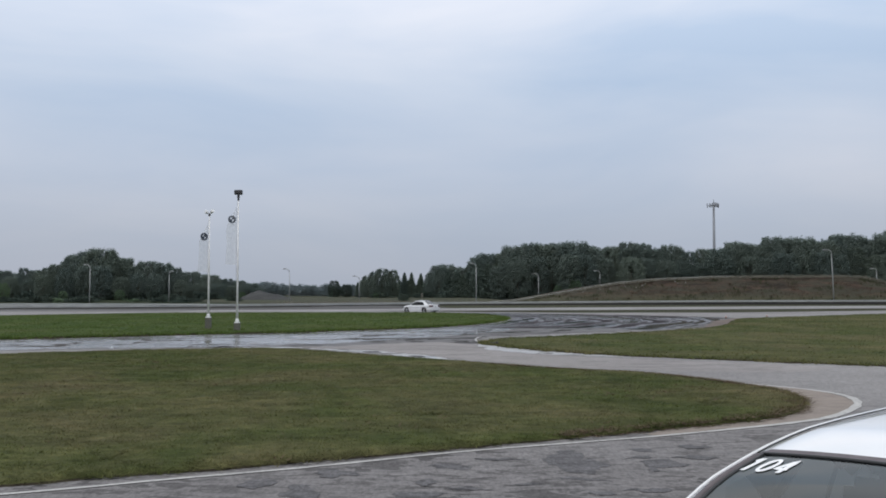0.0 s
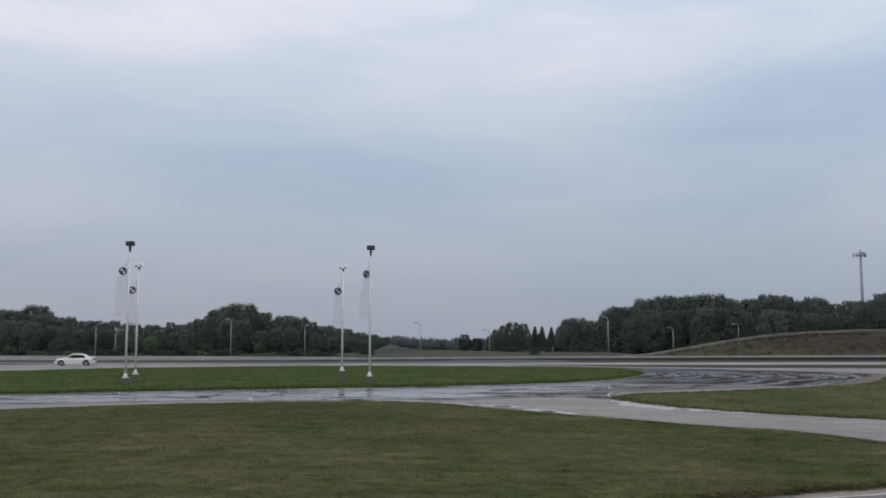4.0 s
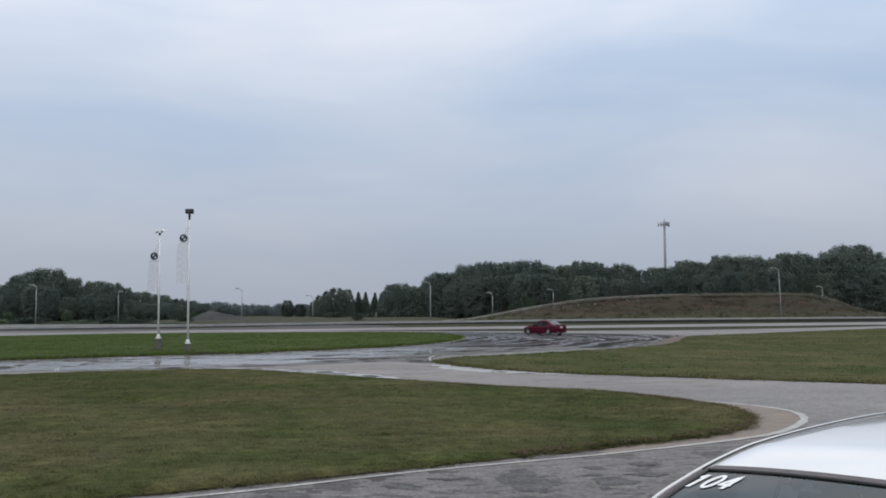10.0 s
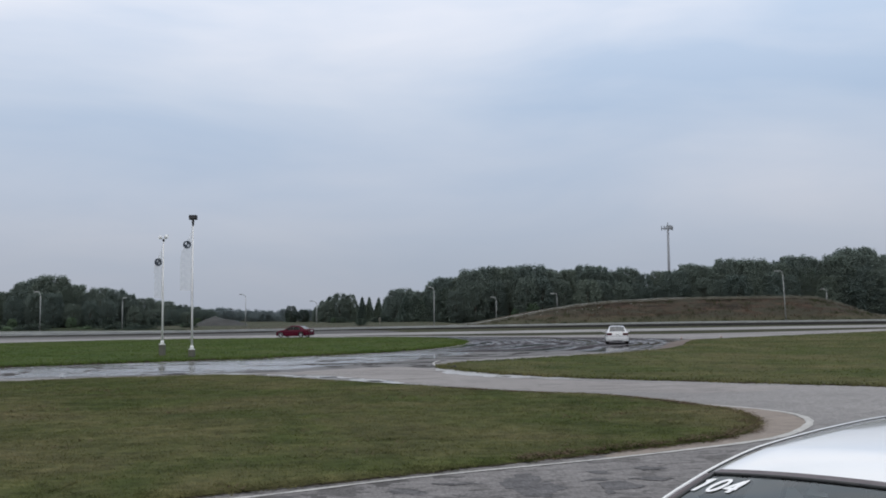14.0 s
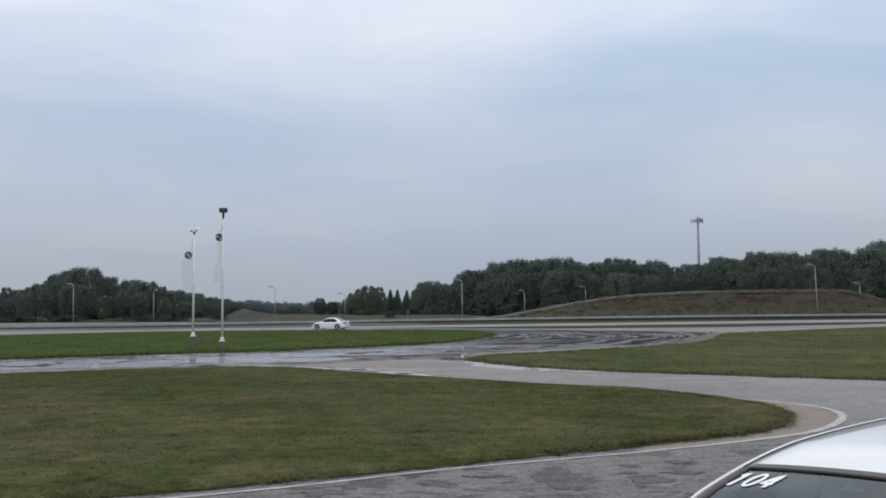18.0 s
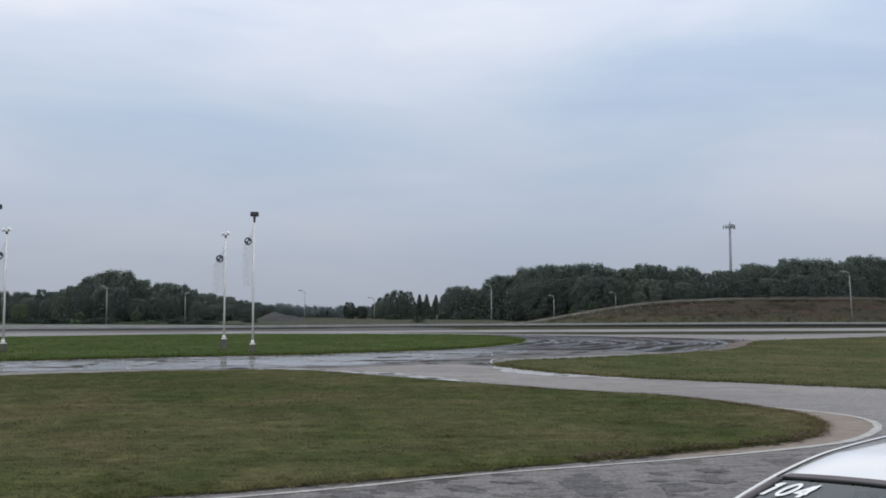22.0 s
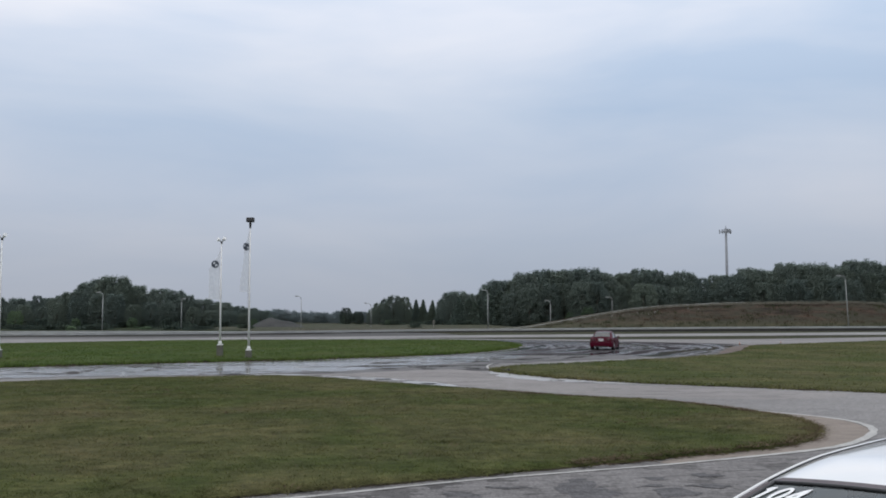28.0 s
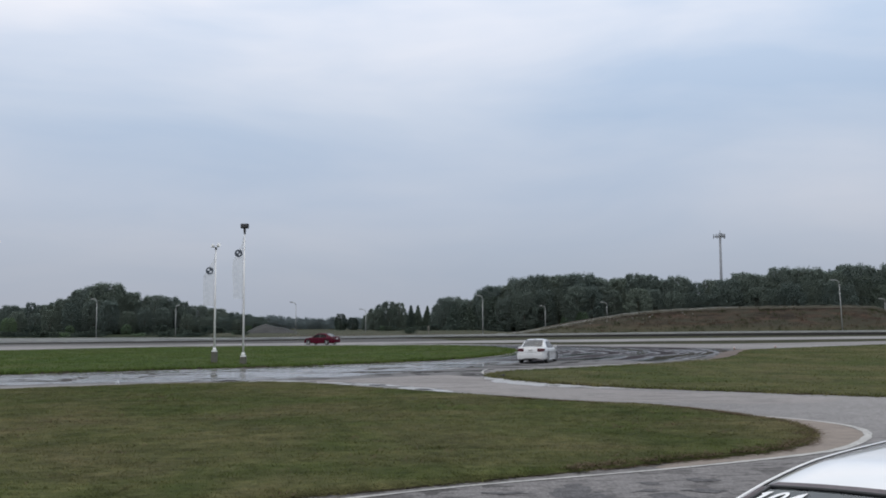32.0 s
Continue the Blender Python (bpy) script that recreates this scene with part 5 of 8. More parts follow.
gvv, gff = [], []
for i in range(25):
    for j in range(9):
        x, y = -58 + i * 0.9, 252 + j * 2.0
        u = max(0, 1 - ((x + 51.5) / (7 if x < -51.5 else 12)) ** 2) ** 1.3 * max(0, 1 - ((y - 260) / 8.5) ** 2)
        gvv.append((x, y, -0.1 + 2.6 * u ** 1.4 + 0.8 * u * noise.noise((x * 0.45, y * 0.3, 3)) + 0.35 * u * noise.noise((x * 1.3, y * 0.9, 8))))
for i in range(24):
    for j in range(8):
        a = i * 9 + j
        gff.append((a, a + 9, a + 10, a + 1))
heap = new("spoil_mound", mesh_from("spoil_mound", gvv, gff, True))
heap.data.materials.append(M_GRAVEL)
tagged(heap, "low mound of grey gravel in the field", "mound", kind="structure")


M_PALESTONE = surface("pale_stone", (0.15, 0.142, 0.13), (0.26, 0.248, 0.23), 0.8, 6, 0.9, 0, 0.5, 0.1)
stone_rng = random.Random(17)
stones = bmesh.new()
for k in range(34):
    x = stone_rng.choice([stone_rng.uniform(24, 52), stone_rng.uniform(33, 44)])
    y = stone_rng.uniform(194.5, 198.5)
    z = -0.1 + lerp_table(MOUND_H, x) * lerp_table(CROSS, y)
    r = stone_rng.uniform(0.07, 0.2)
    bmesh.ops.create_icosphere(stones, subdivisions=1, radius=1, matrix=pose(x, y, z + 0.05, stone_rng.uniform(0, 90), 0, stone_rng.uniform(0, 360)) @ Matrix.Diagonal((r * 1.6, r, r * 0.7, 1)))
slope_stones = part("slope_stones", stones, M_PALESTONE)
tagged(slope_stones, "pale stones washed out near the crest of the mound", "stones", kind="stuff")


# ---- guard rails ----
def guard_rail(name, line, label, spacing, base=True, lift=0.0, steel=M_STEEL):
    """W-beam rail on posts along a line; a black strip paints its shaded gap."""
    root = thing(name, label, "guard rail", "guard rails")
    prof = [(0.0, 0.44), (0.05, 0.50), (0.0, 0.57), (0.0, 0.63), (0.05, 0.70), (0.0, 0.78), (-0.015, 0.78), (-0.015, 0.44)]
    verts, faces = [], []
    for i, p in enumerate(line):
        d = line[min(i + 1, len(line) - 1)] - line[max(i - 1, 0)]
        nrm = Vector((d.y, -d.x, 0)).normalized()
        for o, z in prof:
            verts.append((p.x + nrm.x * o, p.y + nrm.y * o, p.z + z + lift))
    k = len(prof)
    for i in range(len(line) - 1):
        for j in range(k):
            faces.append((i * k + j, (i + 1) * k + j, (i + 1) * k + (j + 1) % k, i * k + (j + 1) % k))
    part("rail", mesh_from("rail", verts, faces), steel, root)
    if base:
        verts, faces = [], []
        for i, p in enumerate(line):
            d = line[min(i + 1, len(line) - 1)] - line[max(i - 1, 0)]
            nrm = Vector((d.y, -d.x, 0)).normalized()
            for o, z in ((-0.05, -0.1), (-0.05, 0.4), (-0.25, 0.4), (-0.25, -0.1)):
                verts.append((p.x + nrm.x * o, p.y + nrm.y * o, p.z + z + lift))
        for i in range(len(line) - 1):
            for j in range(3):
                faces.append((i * 4 + j, (i + 1) * 4 + j, (i + 1) * 4 + j + 1, i * 4 + j + 1))
        part("rubber_strip", mesh_from("rubber_strip", verts, faces), M_RUBBER_GAP, root, "black strip painting the shaded gap below the beam")
    me = bpy.data.meshes.new("post")
    b = box(0.14, 0.1, 1.0, pose(0, 0, 0.33), 0.01)
    b.to_mesh(me)
    b.free()
    me.materials.append(M_POST)
    acc = 0.0
    for a, b2 in zip(line, line[1:]):
        acc += (b2 - a).length
        if acc >= spacing:
            acc = 0.0
            po = new("post", me)
            po.parent = root
            po.location = (b2.x, b2.y + 0.12, b2.z + lift)
    return root


strip_line = spline([(-190, 116), (-110, 121), (-63, 125), (-40, 132), (-30, 139), (-21, 147)], 3.0)
tagged(ribbon("verge_strip", strip_line, 9.0, -0.018, M_KERB, 0.3), "dark strip of soil and weeds before the far guard rail", "verge", kind="structure")
RAIL_BACK = [(-190, 126, -0.32), (-120, 136, -0.3), (-71, 145, -0.30), (-50, 154, -0.42), (-28, 163, -0.7), (-8, 170, -1.1)]
guard_rail("guard_rail", spline(RAIL_BACK, 4.0), "steel guard rail behind the far asphalt", 3.9, False)
RAIL_FRONT = [(-190, 117, -0.42), (-110, 123, -0.41), (-63, 128, -0.4), (-35, 140, -0.36), (-21, 150, -0.33), (-3, 164, -0.3), (9, 167, -0.25), (37, 172, -0.1), (60, 175, -0.02), (100, 180, 0.0), (150, 186, 0.0)]
guard_rail("guard_rail", spline(RAIL_FRONT, 4.0), "steel guard rail over a black strip along the far track", 3.9)
crest = []
for x in np.arange(10, 63, 2.0):
    crest.append(Vector((x, 200.5 + 0.8 * noise.noise((x * 0.12, 0, 7)), lerp_table(MOUND_H, x) - 0.12)))
guard_rail("guard_rail", crest, "dull steel guard rail along the crest of the mound", 3.9, False, -0.3)

# ---- flagpoles ----
def emblem(parent, cx, cz, r, y):
    """Round badge: dark ring, pale disc and two dark quarters, as flat shapes on both sides of the cloth."""
    bm = bmesh.new()
    for side in (-1, 1):
        c = [bm.verts.new((cx + r * 0.68 * math.cos(a), y * side, cz + r * 0.68 * math.sin(a))) for a in np.linspace(0, 2 * math.pi, 24, endpoint=False)]
        o = [bm.verts.new((cx + r * math.cos(a), y * side, cz + r * math.sin(a))) for a in np.linspace(0, 2 * math.pi, 24, endpoint=False)]
        for k in range(24):
            bm.faces.new((c[k], c[(k + 1) % 24], o[(k + 1) % 24], o[k]))
        for q in (0, 12):
            mid = bm.verts.new((cx, y * side, cz))
            for k in range(6):
                bm.faces.new((mid, c[(q + k) % 24], c[(q + k + 1) % 24]))
    part("emblem", bm, M_EMBLEM, parent, "dark round badge")


M_EMBLEM = surface("badge_ink", (0.035, 0.045, 0.06), (0.06, 0.075, 0.1), 3, 20, 0.7, 0, 0)


def cloth_material():
    m, nt, n, l, p = nodes_of("flag_cloth")
    v = coords(nt)
    c = ramp(nt, noise_tex(nt, v, 4, 4), [(0.3, (0.66, 0.67, 0.68)), (0.7, (0.8, 0.8, 0.81))])
    l.new(c, p.inputs["Base Color"])
    p.inputs["Roughness"].default_value = 0.9
    tl = n.new("ShaderNodeBsdfTranslucent")
    l.new(c, tl.inputs["Color"])
    tp = n.new("ShaderNodeBsdfTransparent")
    m1, m2 = n.new("ShaderNodeMixShader"), n.new("ShaderNodeMixShader")
    m1.inputs[0].default_value, m2.inputs[0].default_value = 0.5, 0.58
    l.new(p.outputs[0], m1.inputs[1])
    l.new(tl.outputs[0], m1.inputs[2])
    l.new(m1.outputs[0], m2.inputs[1])
    l.new(tp.outputs[0], m2.inputs[2])
    l.new(m2.outputs[0], n["Material Output"].inputs[0])
    return m


M_CLOTH = cloth_material()
FLAG_STRIPS = []


def flagpole(x, y, foot, top, head, phase):
    """White tapered pole on a concrete footing with a long banner in strips and a lamp head."""
    kind = "a black floodlight box" if head == "box" else "two white floodlights"
    root = thing("flagpole", f"white flagpole with a pale banner and {kind}", "flagpole", "flagpoles on the grass island", m=pose(x, y, 0))
    part("footing", join(box(0.3, 0.3, foot + 0.1, pose(0, 0, foot / 2 - 0.03), 0.02, 2), box(0.36, 0.36, 0.16, pose(0, 0, 0.06), 0.02)), M_CONC, root, "grey concrete footing")
    part("shoe", join(box(0.27, 0.27, 0.05, pose(0, 0, foot + 0.03), 0.008), tube([(0, 0, foot + 0.05), (0, 0, foot + 0.22)], [0.11, 0.08], 12)), M_WHITEMETAL, root, "white base plate")
    part("pole", tube([(0, 0, foot + 0.05), (0, 0, (foot + top) / 2), (0, 0, top - 0.25)], [0.058, 0.048, 0.034], 12), M_WHITEMETAL, root)
    if head == "box":
        part("floodlight", join(box(0.40, 0.3, 0.24, pose(0, 0, top - 0.02), 0.02, 2), box(0.34, 0.05, 0.17, pose(0, -0.17, top - 0.02), 0.01)), M_BLACKMETAL, root, "black floodlight box")
        part("bracket", join(tube([(0, 0, top - 0.45), (0, 0, top - 0.14)], 0.055, 10), box(0.12, 0.12, 0.1, pose(0, 0, top - 0.25), 0.01)), M_BLACKMETAL, root, "dark bracket")
    else:
        for s in (-1, 1):
            lamp = join(tube([(s * 0.09, -0.03, top - 0.08), (s * 0.21, -0.1, top - 0.04 + 0.06 * (s > 0))], [0.07, 0.11], 12), tube([(0, 0, top - 0.2), (s * 0.11, 0, top - 0.08)], 0.025, 6))
            part("floodlight", lamp, M_WHITEMETAL, root, "small white floodlight")
        part("spike", tube([(0.1, 0, top - 0.05), (0.27, 0, top + 0.08)], [0.02, 0.008], 6), M_WHITEMETAL, root)
        part("bracket", box(0.1, 0.1, 0.14, pose(0, 0, top - 0.2), 0.01), M_BLACKMETAL, root, "dark bracket")
    # banner: strips that turn about the halyard, each hung a little below the last
    ztop, n, hs = top - 0.62, 9 if head == "box" else 8, 0.36 if head == "box" else 0.34
    for k in range(n):
        u = k / (n - 1)
        w0, w1 = 0.58 * min(1, 0.05 + 2.6 * (k) / n), 0.58 * min(1, 0.05 + 2.6 * (k + 1) / n)
        bm = bmesh.new()
        cols = 6
        rows = []
        for j, (w, zz) in enumerate(((w0, 0.0), ((w0 + w1) / 2, -hs / 2), (w1, -hs - 0.012))):
            rows.append([bm.verts.new((-0.06 - w * c / cols, 0.05 * math.sin(c * 1.3 + k * 0.8 + j * 0.4) * c / cols, zz - 0.16 * (c / cols) * max(0, 1 - 1.6 * u))) for c in range(cols + 1)])
        for a, b in zip(rows, rows[1:]):
            for c in range(cols):
                bm.faces.new((a[c], a[c + 1], b[c + 1], b[c])).smooth = True
        strip = part("banner_strip", bm, M_CLOTH, root, "thin white banner cloth" if k == 0 else "")
        strip.location = (0, 0, ztop - k * hs)
        FLAG_STRIPS.append((strip, ztop - k * hs, u, phase))
        if k == 2:
            emblem(strip, -0.32, -0.12, 0.2, 0.05)
    part("halyard", tube([(-0.065, 0, top - 0.5), (-0.085, 0, foot + 1.2)], 0.006, 4), M_POST, root)
    return root


flagpole(-10.87, 49.17, 0.5, 7.45, "box", 0.0)
flagpole(-12.76, 50.62, 0.74, 6.56, "pair", 2.1)
flagpole(-22.85, 45.4, 0.46, 7.43, "box", 0.7)
flagpole(-23.66, 48.14, 0.56, 6.56, "pair", 3.3)


# ---- street lamps ----
def street_lamp(x, y, z0, z1, arm, lean=0.0, arch=False, label="tall grey street lamp with a short arm"):
    root = thing("street_lamp", label, "street lamp", "street lamps along the track", m=pose(x, y, z0))
    h = z1 - z0
    part("pole", tube([(0, 0, -0.15), (lean * 0.5, 0, h * 0.5), (lean, 0, h - 0.7)], [0.105, 0.09, 0.07], 8), M_STEEL, root)
    part("base_flange", join(box(0.4, 0.4, 0.06, pose(0, 0, 0.02), 0.01), tube([(0, 0, 0), (0, 0, 0.35)], [0.2, 0.17], 8)), M_CONC, root)
    if arch:
        pts = [(lean, 0, h - 0.75), (lean + arm * 0.12, 0, h - 0.3), (lean + arm * 0.45, 0, h - 0.05), (lean + arm, 0, h)]
    else:
        pts = [(lean, 0, h - 0.75), (lean + arm * 0.25, 0, h - 0.25), (lean + arm, 0, h)]
    part("arm", tube(pts, [0.085, 0.08, 0.07, 0.065][:len(pts)], 8), M_STEEL, root)
    s = 1 if arm > 0 else -1
    part("lamp_head", join(box(0.8, 0.34, 0.22, pose(lean + arm + s * 0.3, 0, h), 0.05, 2), box(0.5, 0.24, 0.06, pose(lean + arm + s * 0.32, 0, h - 0.1), 0.02)), M_STEEL, root, "grey cobra-style lamp head")
    return root


for row in [(-68.4, 180, -0.1, 7.6, -0.55), (-38.0, 230, -0.1, 8.1, -0.9), (-23.6, 262, -0.1, 6.9, -1.2), (6.6, 185, -0.1, 8.0, -0.55),
            (-60.4, 205, -0.1, 6.9, 0.25), (24.65, 240, -0.1, 7.1, -0.8), (-97.4, 180, -0.1, 6.8, 0.9), (-109.6, 212, -0.1, 6.0, 1.6)]:
    street_lamp(*row)
street_lamp(38.5, 228, 3.9, 7.6, -0.9, 0, True, "grey street lamp with a curved arm on the mound")
street_lamp(106.4, 228, 0.8, 8.1, -0.9, 0, True, "grey street lamp with a curved arm behind the mound")
street_lamp(77.6, 184.6, 0.2, 10.7, -1.0, -0.35, True, "tall leaning street lamp at the foot of the mound")


# ---- mobile phone mast ----
def radio_mast(x, y, h):
    root = thing("radio_mast", "tall grey steel mast with a triangular antenna platform", "radio mast", m=pose(x, y, -0.2))
    part("pole", tube([(0, 0, 0), (0, 0, h * 0.5), (0, 0, h - 0.6)], [0.75, 0.62, 0.48], 14), M_MAST, root)
    pl = []
    for k in range(3):
        a, b = 2 * math.pi * k / 3 + 0.5, 2 * math.pi * (k + 1) / 3 + 0.5
        pl.append(tube([(3 * math.cos(a), 3 * math.sin(a), h - 1.6), (3 * math.cos(b), 3 * math.sin(b), h - 1.6)], 0.13, 6))
        pl.append(tube([(0, 0, h - 1.7), (3 * math.cos(a), 3 * math.sin(a), h - 1.6)], 0.13, 6))
    part("platform", join(*pl), M_MAST, root)
    for k in range(3):
        a, b = 2 * math.pi * k / 3 + 0.5, 2 * math.pi * (k + 1) / 3 + 0.5
        for u in (0.06, 0.35, 0.65, 0.94):
            px, py = 3 * (math.cos(a) * (1 - u) + math.cos(b) * u), 3 * (math.sin(a) * (1 - u) + math.sin(b) * u)
            part("antenna", box(0.34, 0.22, 2.0, pose(px * 1.05, py * 1.05, h - 1.5, 0, 0, math.degrees((a + b) / 2)), 0.04), M_MAST, root, "grey panel antenna")
    part("lightning_rod", tube([(0, 0, h - 0.6), (0, 0, h + 1.2)], [0.25, 0.1], 6), M_MAST, root)
    return root


radio_mast(122.8, 420, 43.6)


# ---- small things ----
M_CONE = surface("cone_orange", (0.32, 0.12, 0.07), (0.42, 0.17, 0.1), 4, 20, 0.6, 0, 0.1)


def traffic_cone(x, y):
    root = thing("traffic_cone", "small faded orange traffic cone beside the bend", "traffic cone", "traffic cones", m=pose(x, y, 0.01) @ Matrix.Scale(0.55, 4))
    part("cone", tube([(0, 0, 0.02), (0, 0, 0.2), (0, 0, 0.42)], [0.13, 0.08, 0.025], 14), M_CONE, root)
    part("foot_plate", box(0.32, 0.32, 0.03, pose(0, 0, 0.015), 0.006), M_RUBBER_GAP, root, "black rubber foot")
    part("collar", tube([(0, 0, 0.2), (0, 0, 0.28)], [0.083, 0.064], 14, False), M_WHITEMETAL, root, "white collar")


traffic_cone(23.6, 77.6)
traffic_cone(28.6, 82.2)


def clod(x, y, w, h, seed, label="dark clod of wet soil at the tip of the grass"):
    root = thing("soil_clod", label, "clod", "clods at the grass tip", m=pose(x, y, 0.0, 0, 0, seed * 50))
    bm = bmesh.new()
    bmesh.ops.create_icosphere(bm, subdivisions=3, radius=1)
    for v in bm.verts:
        v.co *= 1 + 0.35 * noise.noise(v.co * 1.3 + Vector((seed, 0, 0))) + 0.12 * noise.noise(v.co * 4 + Vector((0, seed, 0)))
        v.co = Vector((v.co.x * w / 2, v.co.y * w / 2.4, v.co.z * h / 2 + h * 0.36))
    part("lump", smooth_all(bm), M_CLOD, root)


M_CLOD = surface("wet_clod", (0.012, 0.011, 0.010), (0.03, 0.026, 0.022), 3, 24, 0.6, 0, 0.6, 0.3)
clod(2.14, 37.2, 0.22, 0.18, 1)
for k, (x, y, w, h) in enumerate([(1.9, 38.5, 0.24, 0.1), (2.02, 38.0, 0.2, 0.09), (2.6, 36.2, 0.2, 0.08), (4.1, 33.5, 0.18, 0.07)]):
    clod(x, y, w, h, k + 2)


# ---- water jets of the course's sprinklers ----
def water_material():
    m, nt, n, l, p = nodes_of("jet_water")
    p.inputs["Base Color"].default_value = (0.8, 0.82, 0.84, 1)
    p.inputs["Roughness"].default_value, p.inputs["IOR"].default_value = 0.15, 1.33
    tp, mx = n.new("ShaderNodeBsdfTransparent"), n.new("ShaderNodeMixShader")
    mx.inputs[0].default_value = 0.6
    l.new(p.outputs[0], mx.inputs[1])
    l.new(tp.outputs[0], mx.inputs[2])
    l.new(mx.outputs[0], n["Material Output"].inputs[0])
    return m


M_JET = water_material()
JETS = []


def water_jet(x, y, h, w, seed):
    """A low sprinkler: a short column, and crowns of drops that rise and fall in turn."""
    rng = random.Random(seed)
    root = thing("water_jet", "low white water jet rising from the flooded lane", "water jet", "water jets", m=pose(x, y, 0.004))
    part("nozzle", tube([(0, 0, 0), (0, 0, 0.03)], [0.06, 0.045], 10), M_BLACKMETAL, root, "black nozzle")
    part("column", tube([(0, 0, 0.02), (0.01, 0, h * 0.45), (0.0, 0.01, h * 0.9)], [w * 0.2, w * 0.3, w * 0.14], 8), M_JET, root)
    for c in range(2):
        bm = bmesh.new()
        for k in range(60):
            u, a = rng.random(), rng.uniform(0, 2 * math.pi)
            r = w * u * (0.6 + 0.4 * rng.random())
            z = h * (1 - u * u) * rng.uniform(0.75, 1.05)
            bmesh.ops.create_icosphere(bm, subdivisions=1, radius=rng.uniform(0.008, 0.02), matrix=Matrix.Translation((r * math.cos(a), r * math.sin(a), max(0.01, z))))
        drops = part("drops", bm, M_JET, root, "falling water drops" if c == 0 else "")
        tagged(drops, kind="stuff")
        JETS.append((drops, c, seed))


water_jet(-12.3, 34.6, 0.14, 0.13, 4)
water_jet(1.68, 46.6, 0.27, 0.045, 5)
sign = thing("track_sign", "small pale board on a post by the far track", "sign", m=pose(-4.3, 190, -0.1))
part("board", box(0.42, 0.08, 0.8, pose(0, 0, 1.75), 0.02), M_CONC, sign)
part("post", tube([(0, 0.08, 0), (0, 0.08, 2.2)], 0.05, 6), M_POST, sign)

# ---- trees ----
def leaf_cloud(rng, centres, radii, count, size, flat=1.0):
    """Leaf-sized triangles on the shells of many lobes."""
    n = count
    idx = rng.integers(0, len(centres), n)
    d = rng.normal(size=(n, 3))
    d /= np.linalg.norm(d, axis=1)[:, None]
    r = radii[idx] * rng.uniform(0.3, 1.3, n)
    p = centres[idx] + d * r[:, None] * np.array([1, 1, flat])
    a = rng.normal(size=(n, 3))
    a /= np.linalg.norm(a, axis=1)[:, None]
    b = np.cross(a, rng.normal(size=(n, 3)))
    b /= np.linalg.norm(b, axis=1)[:, None]
    s = size * rng.uniform(0.6, 1.4, n)[:, None]
    v = np.stack([p - a * s, p + a * s * 0.9 + b * s * 0.3, p + b * s * 1.3, p - b * s * 0.6 - a * s * 0.4], 1).reshape(-1, 3)
    return v


def cloud_mesh(name, v, material):
    n = len(v) // 4
    me = bpy.data.meshes.new(name)
    me.vertices.add(len(v))
    me.vertices.foreach_set("co", v.astype(np.float32).ravel())
    me.loops.add(n * 4)
    me.loops.foreach_set("vertex_index", np.arange(n * 4, dtype=np.int32))
    me.polygons.add(n)
    me.polygons.foreach_set("loop_start", np.arange(0, n * 4, 4, dtype=np.int32))
    me.update(calc_edges=True)
    me.materials.append(material)
    return me


def broad_tree(seed, h, w, leaves, material, label, category="tree", group=""):
    """A deciduous tree of height h and crown width w."""
    rng = np.random.default_rng(seed)
    root = thing("tree", label, category, group)
    k = 300
    u = (np.arange(k) + rng.uniform(0, 1, k)) / k
    env = np.clip(np.sin(np.pi * (0.16 + 0.74 * u)), 0.05, 1) ** 0.6
    ang = rng.uniform(0, 2 * np.pi, k)
    rr = w / 2 * env * np.sqrt(rng.uniform(0.5, 0.98, k))
    c = np.stack([rr * np.cos(ang), rr * np.sin(ang), h * (0.06 + 0.86 * u)], 1)
    rad = w * rng.uniform(0.055, 0.1, k) * (0.7 + 0.45 * env)
    c[:, 2] = np.minimum(c[:, 2], h - rad * 0.8)
    leaf = leaf_cloud(rng, c, rad, leaves, 0.019 * w, 0.9)
    leaf[:, 2] *= h / np.percentile(leaf[:, 2], 99.6)
    part("crown", cloud_mesh("crown", leaf, material), None, root)
    limbs = [tube([(0, 0, -0.3), (0.1, 0, h * 0.3), (0.05, 0.1, h * 0.75)], [w * 0.032, w * 0.024, w * 0.006], 7)]
    for i in range(6):
        q = c[rng.integers(0, k)]
        limbs.append(tube([(0.05, 0, h * (0.2 + 0.06 * i)), tuple(q * np.array([0.5, 0.5, 0.8])), tuple(q)], [w * 0.012, w * 0.008, w * 0.003], 5))
    part("trunk", join(*limbs), M_BARK, root)
    return root


def conifer(seed, h, w, leaves):
    rng = np.random.default_rng(seed)
    root = thing("conifer_tree", "dark narrow conifer at the edge of the wood", "conifer", "conifers")
    k = 46
    u = np.linspace(0.05, 0.97, k)
    ang = np.arange(k) * 2.4
    rr = w / 2 * (1 - u) * 0.75
    c = np.stack([rr * np.cos(ang), rr * np.sin(ang), h * u], 1)
    rad = w * 0.25 * (1.08 - u) + 0.1
    part("crown", cloud_mesh("crown", leaf_cloud(rng, c, rad, leaves, 0.19, 0.7), M_NEEDLE), None, root)
    part("trunk", tube([(0, 0, -0.3), (0, 0, h * 0.95)], [0.22, 0.03], 7), M_BARK, root)
    return root


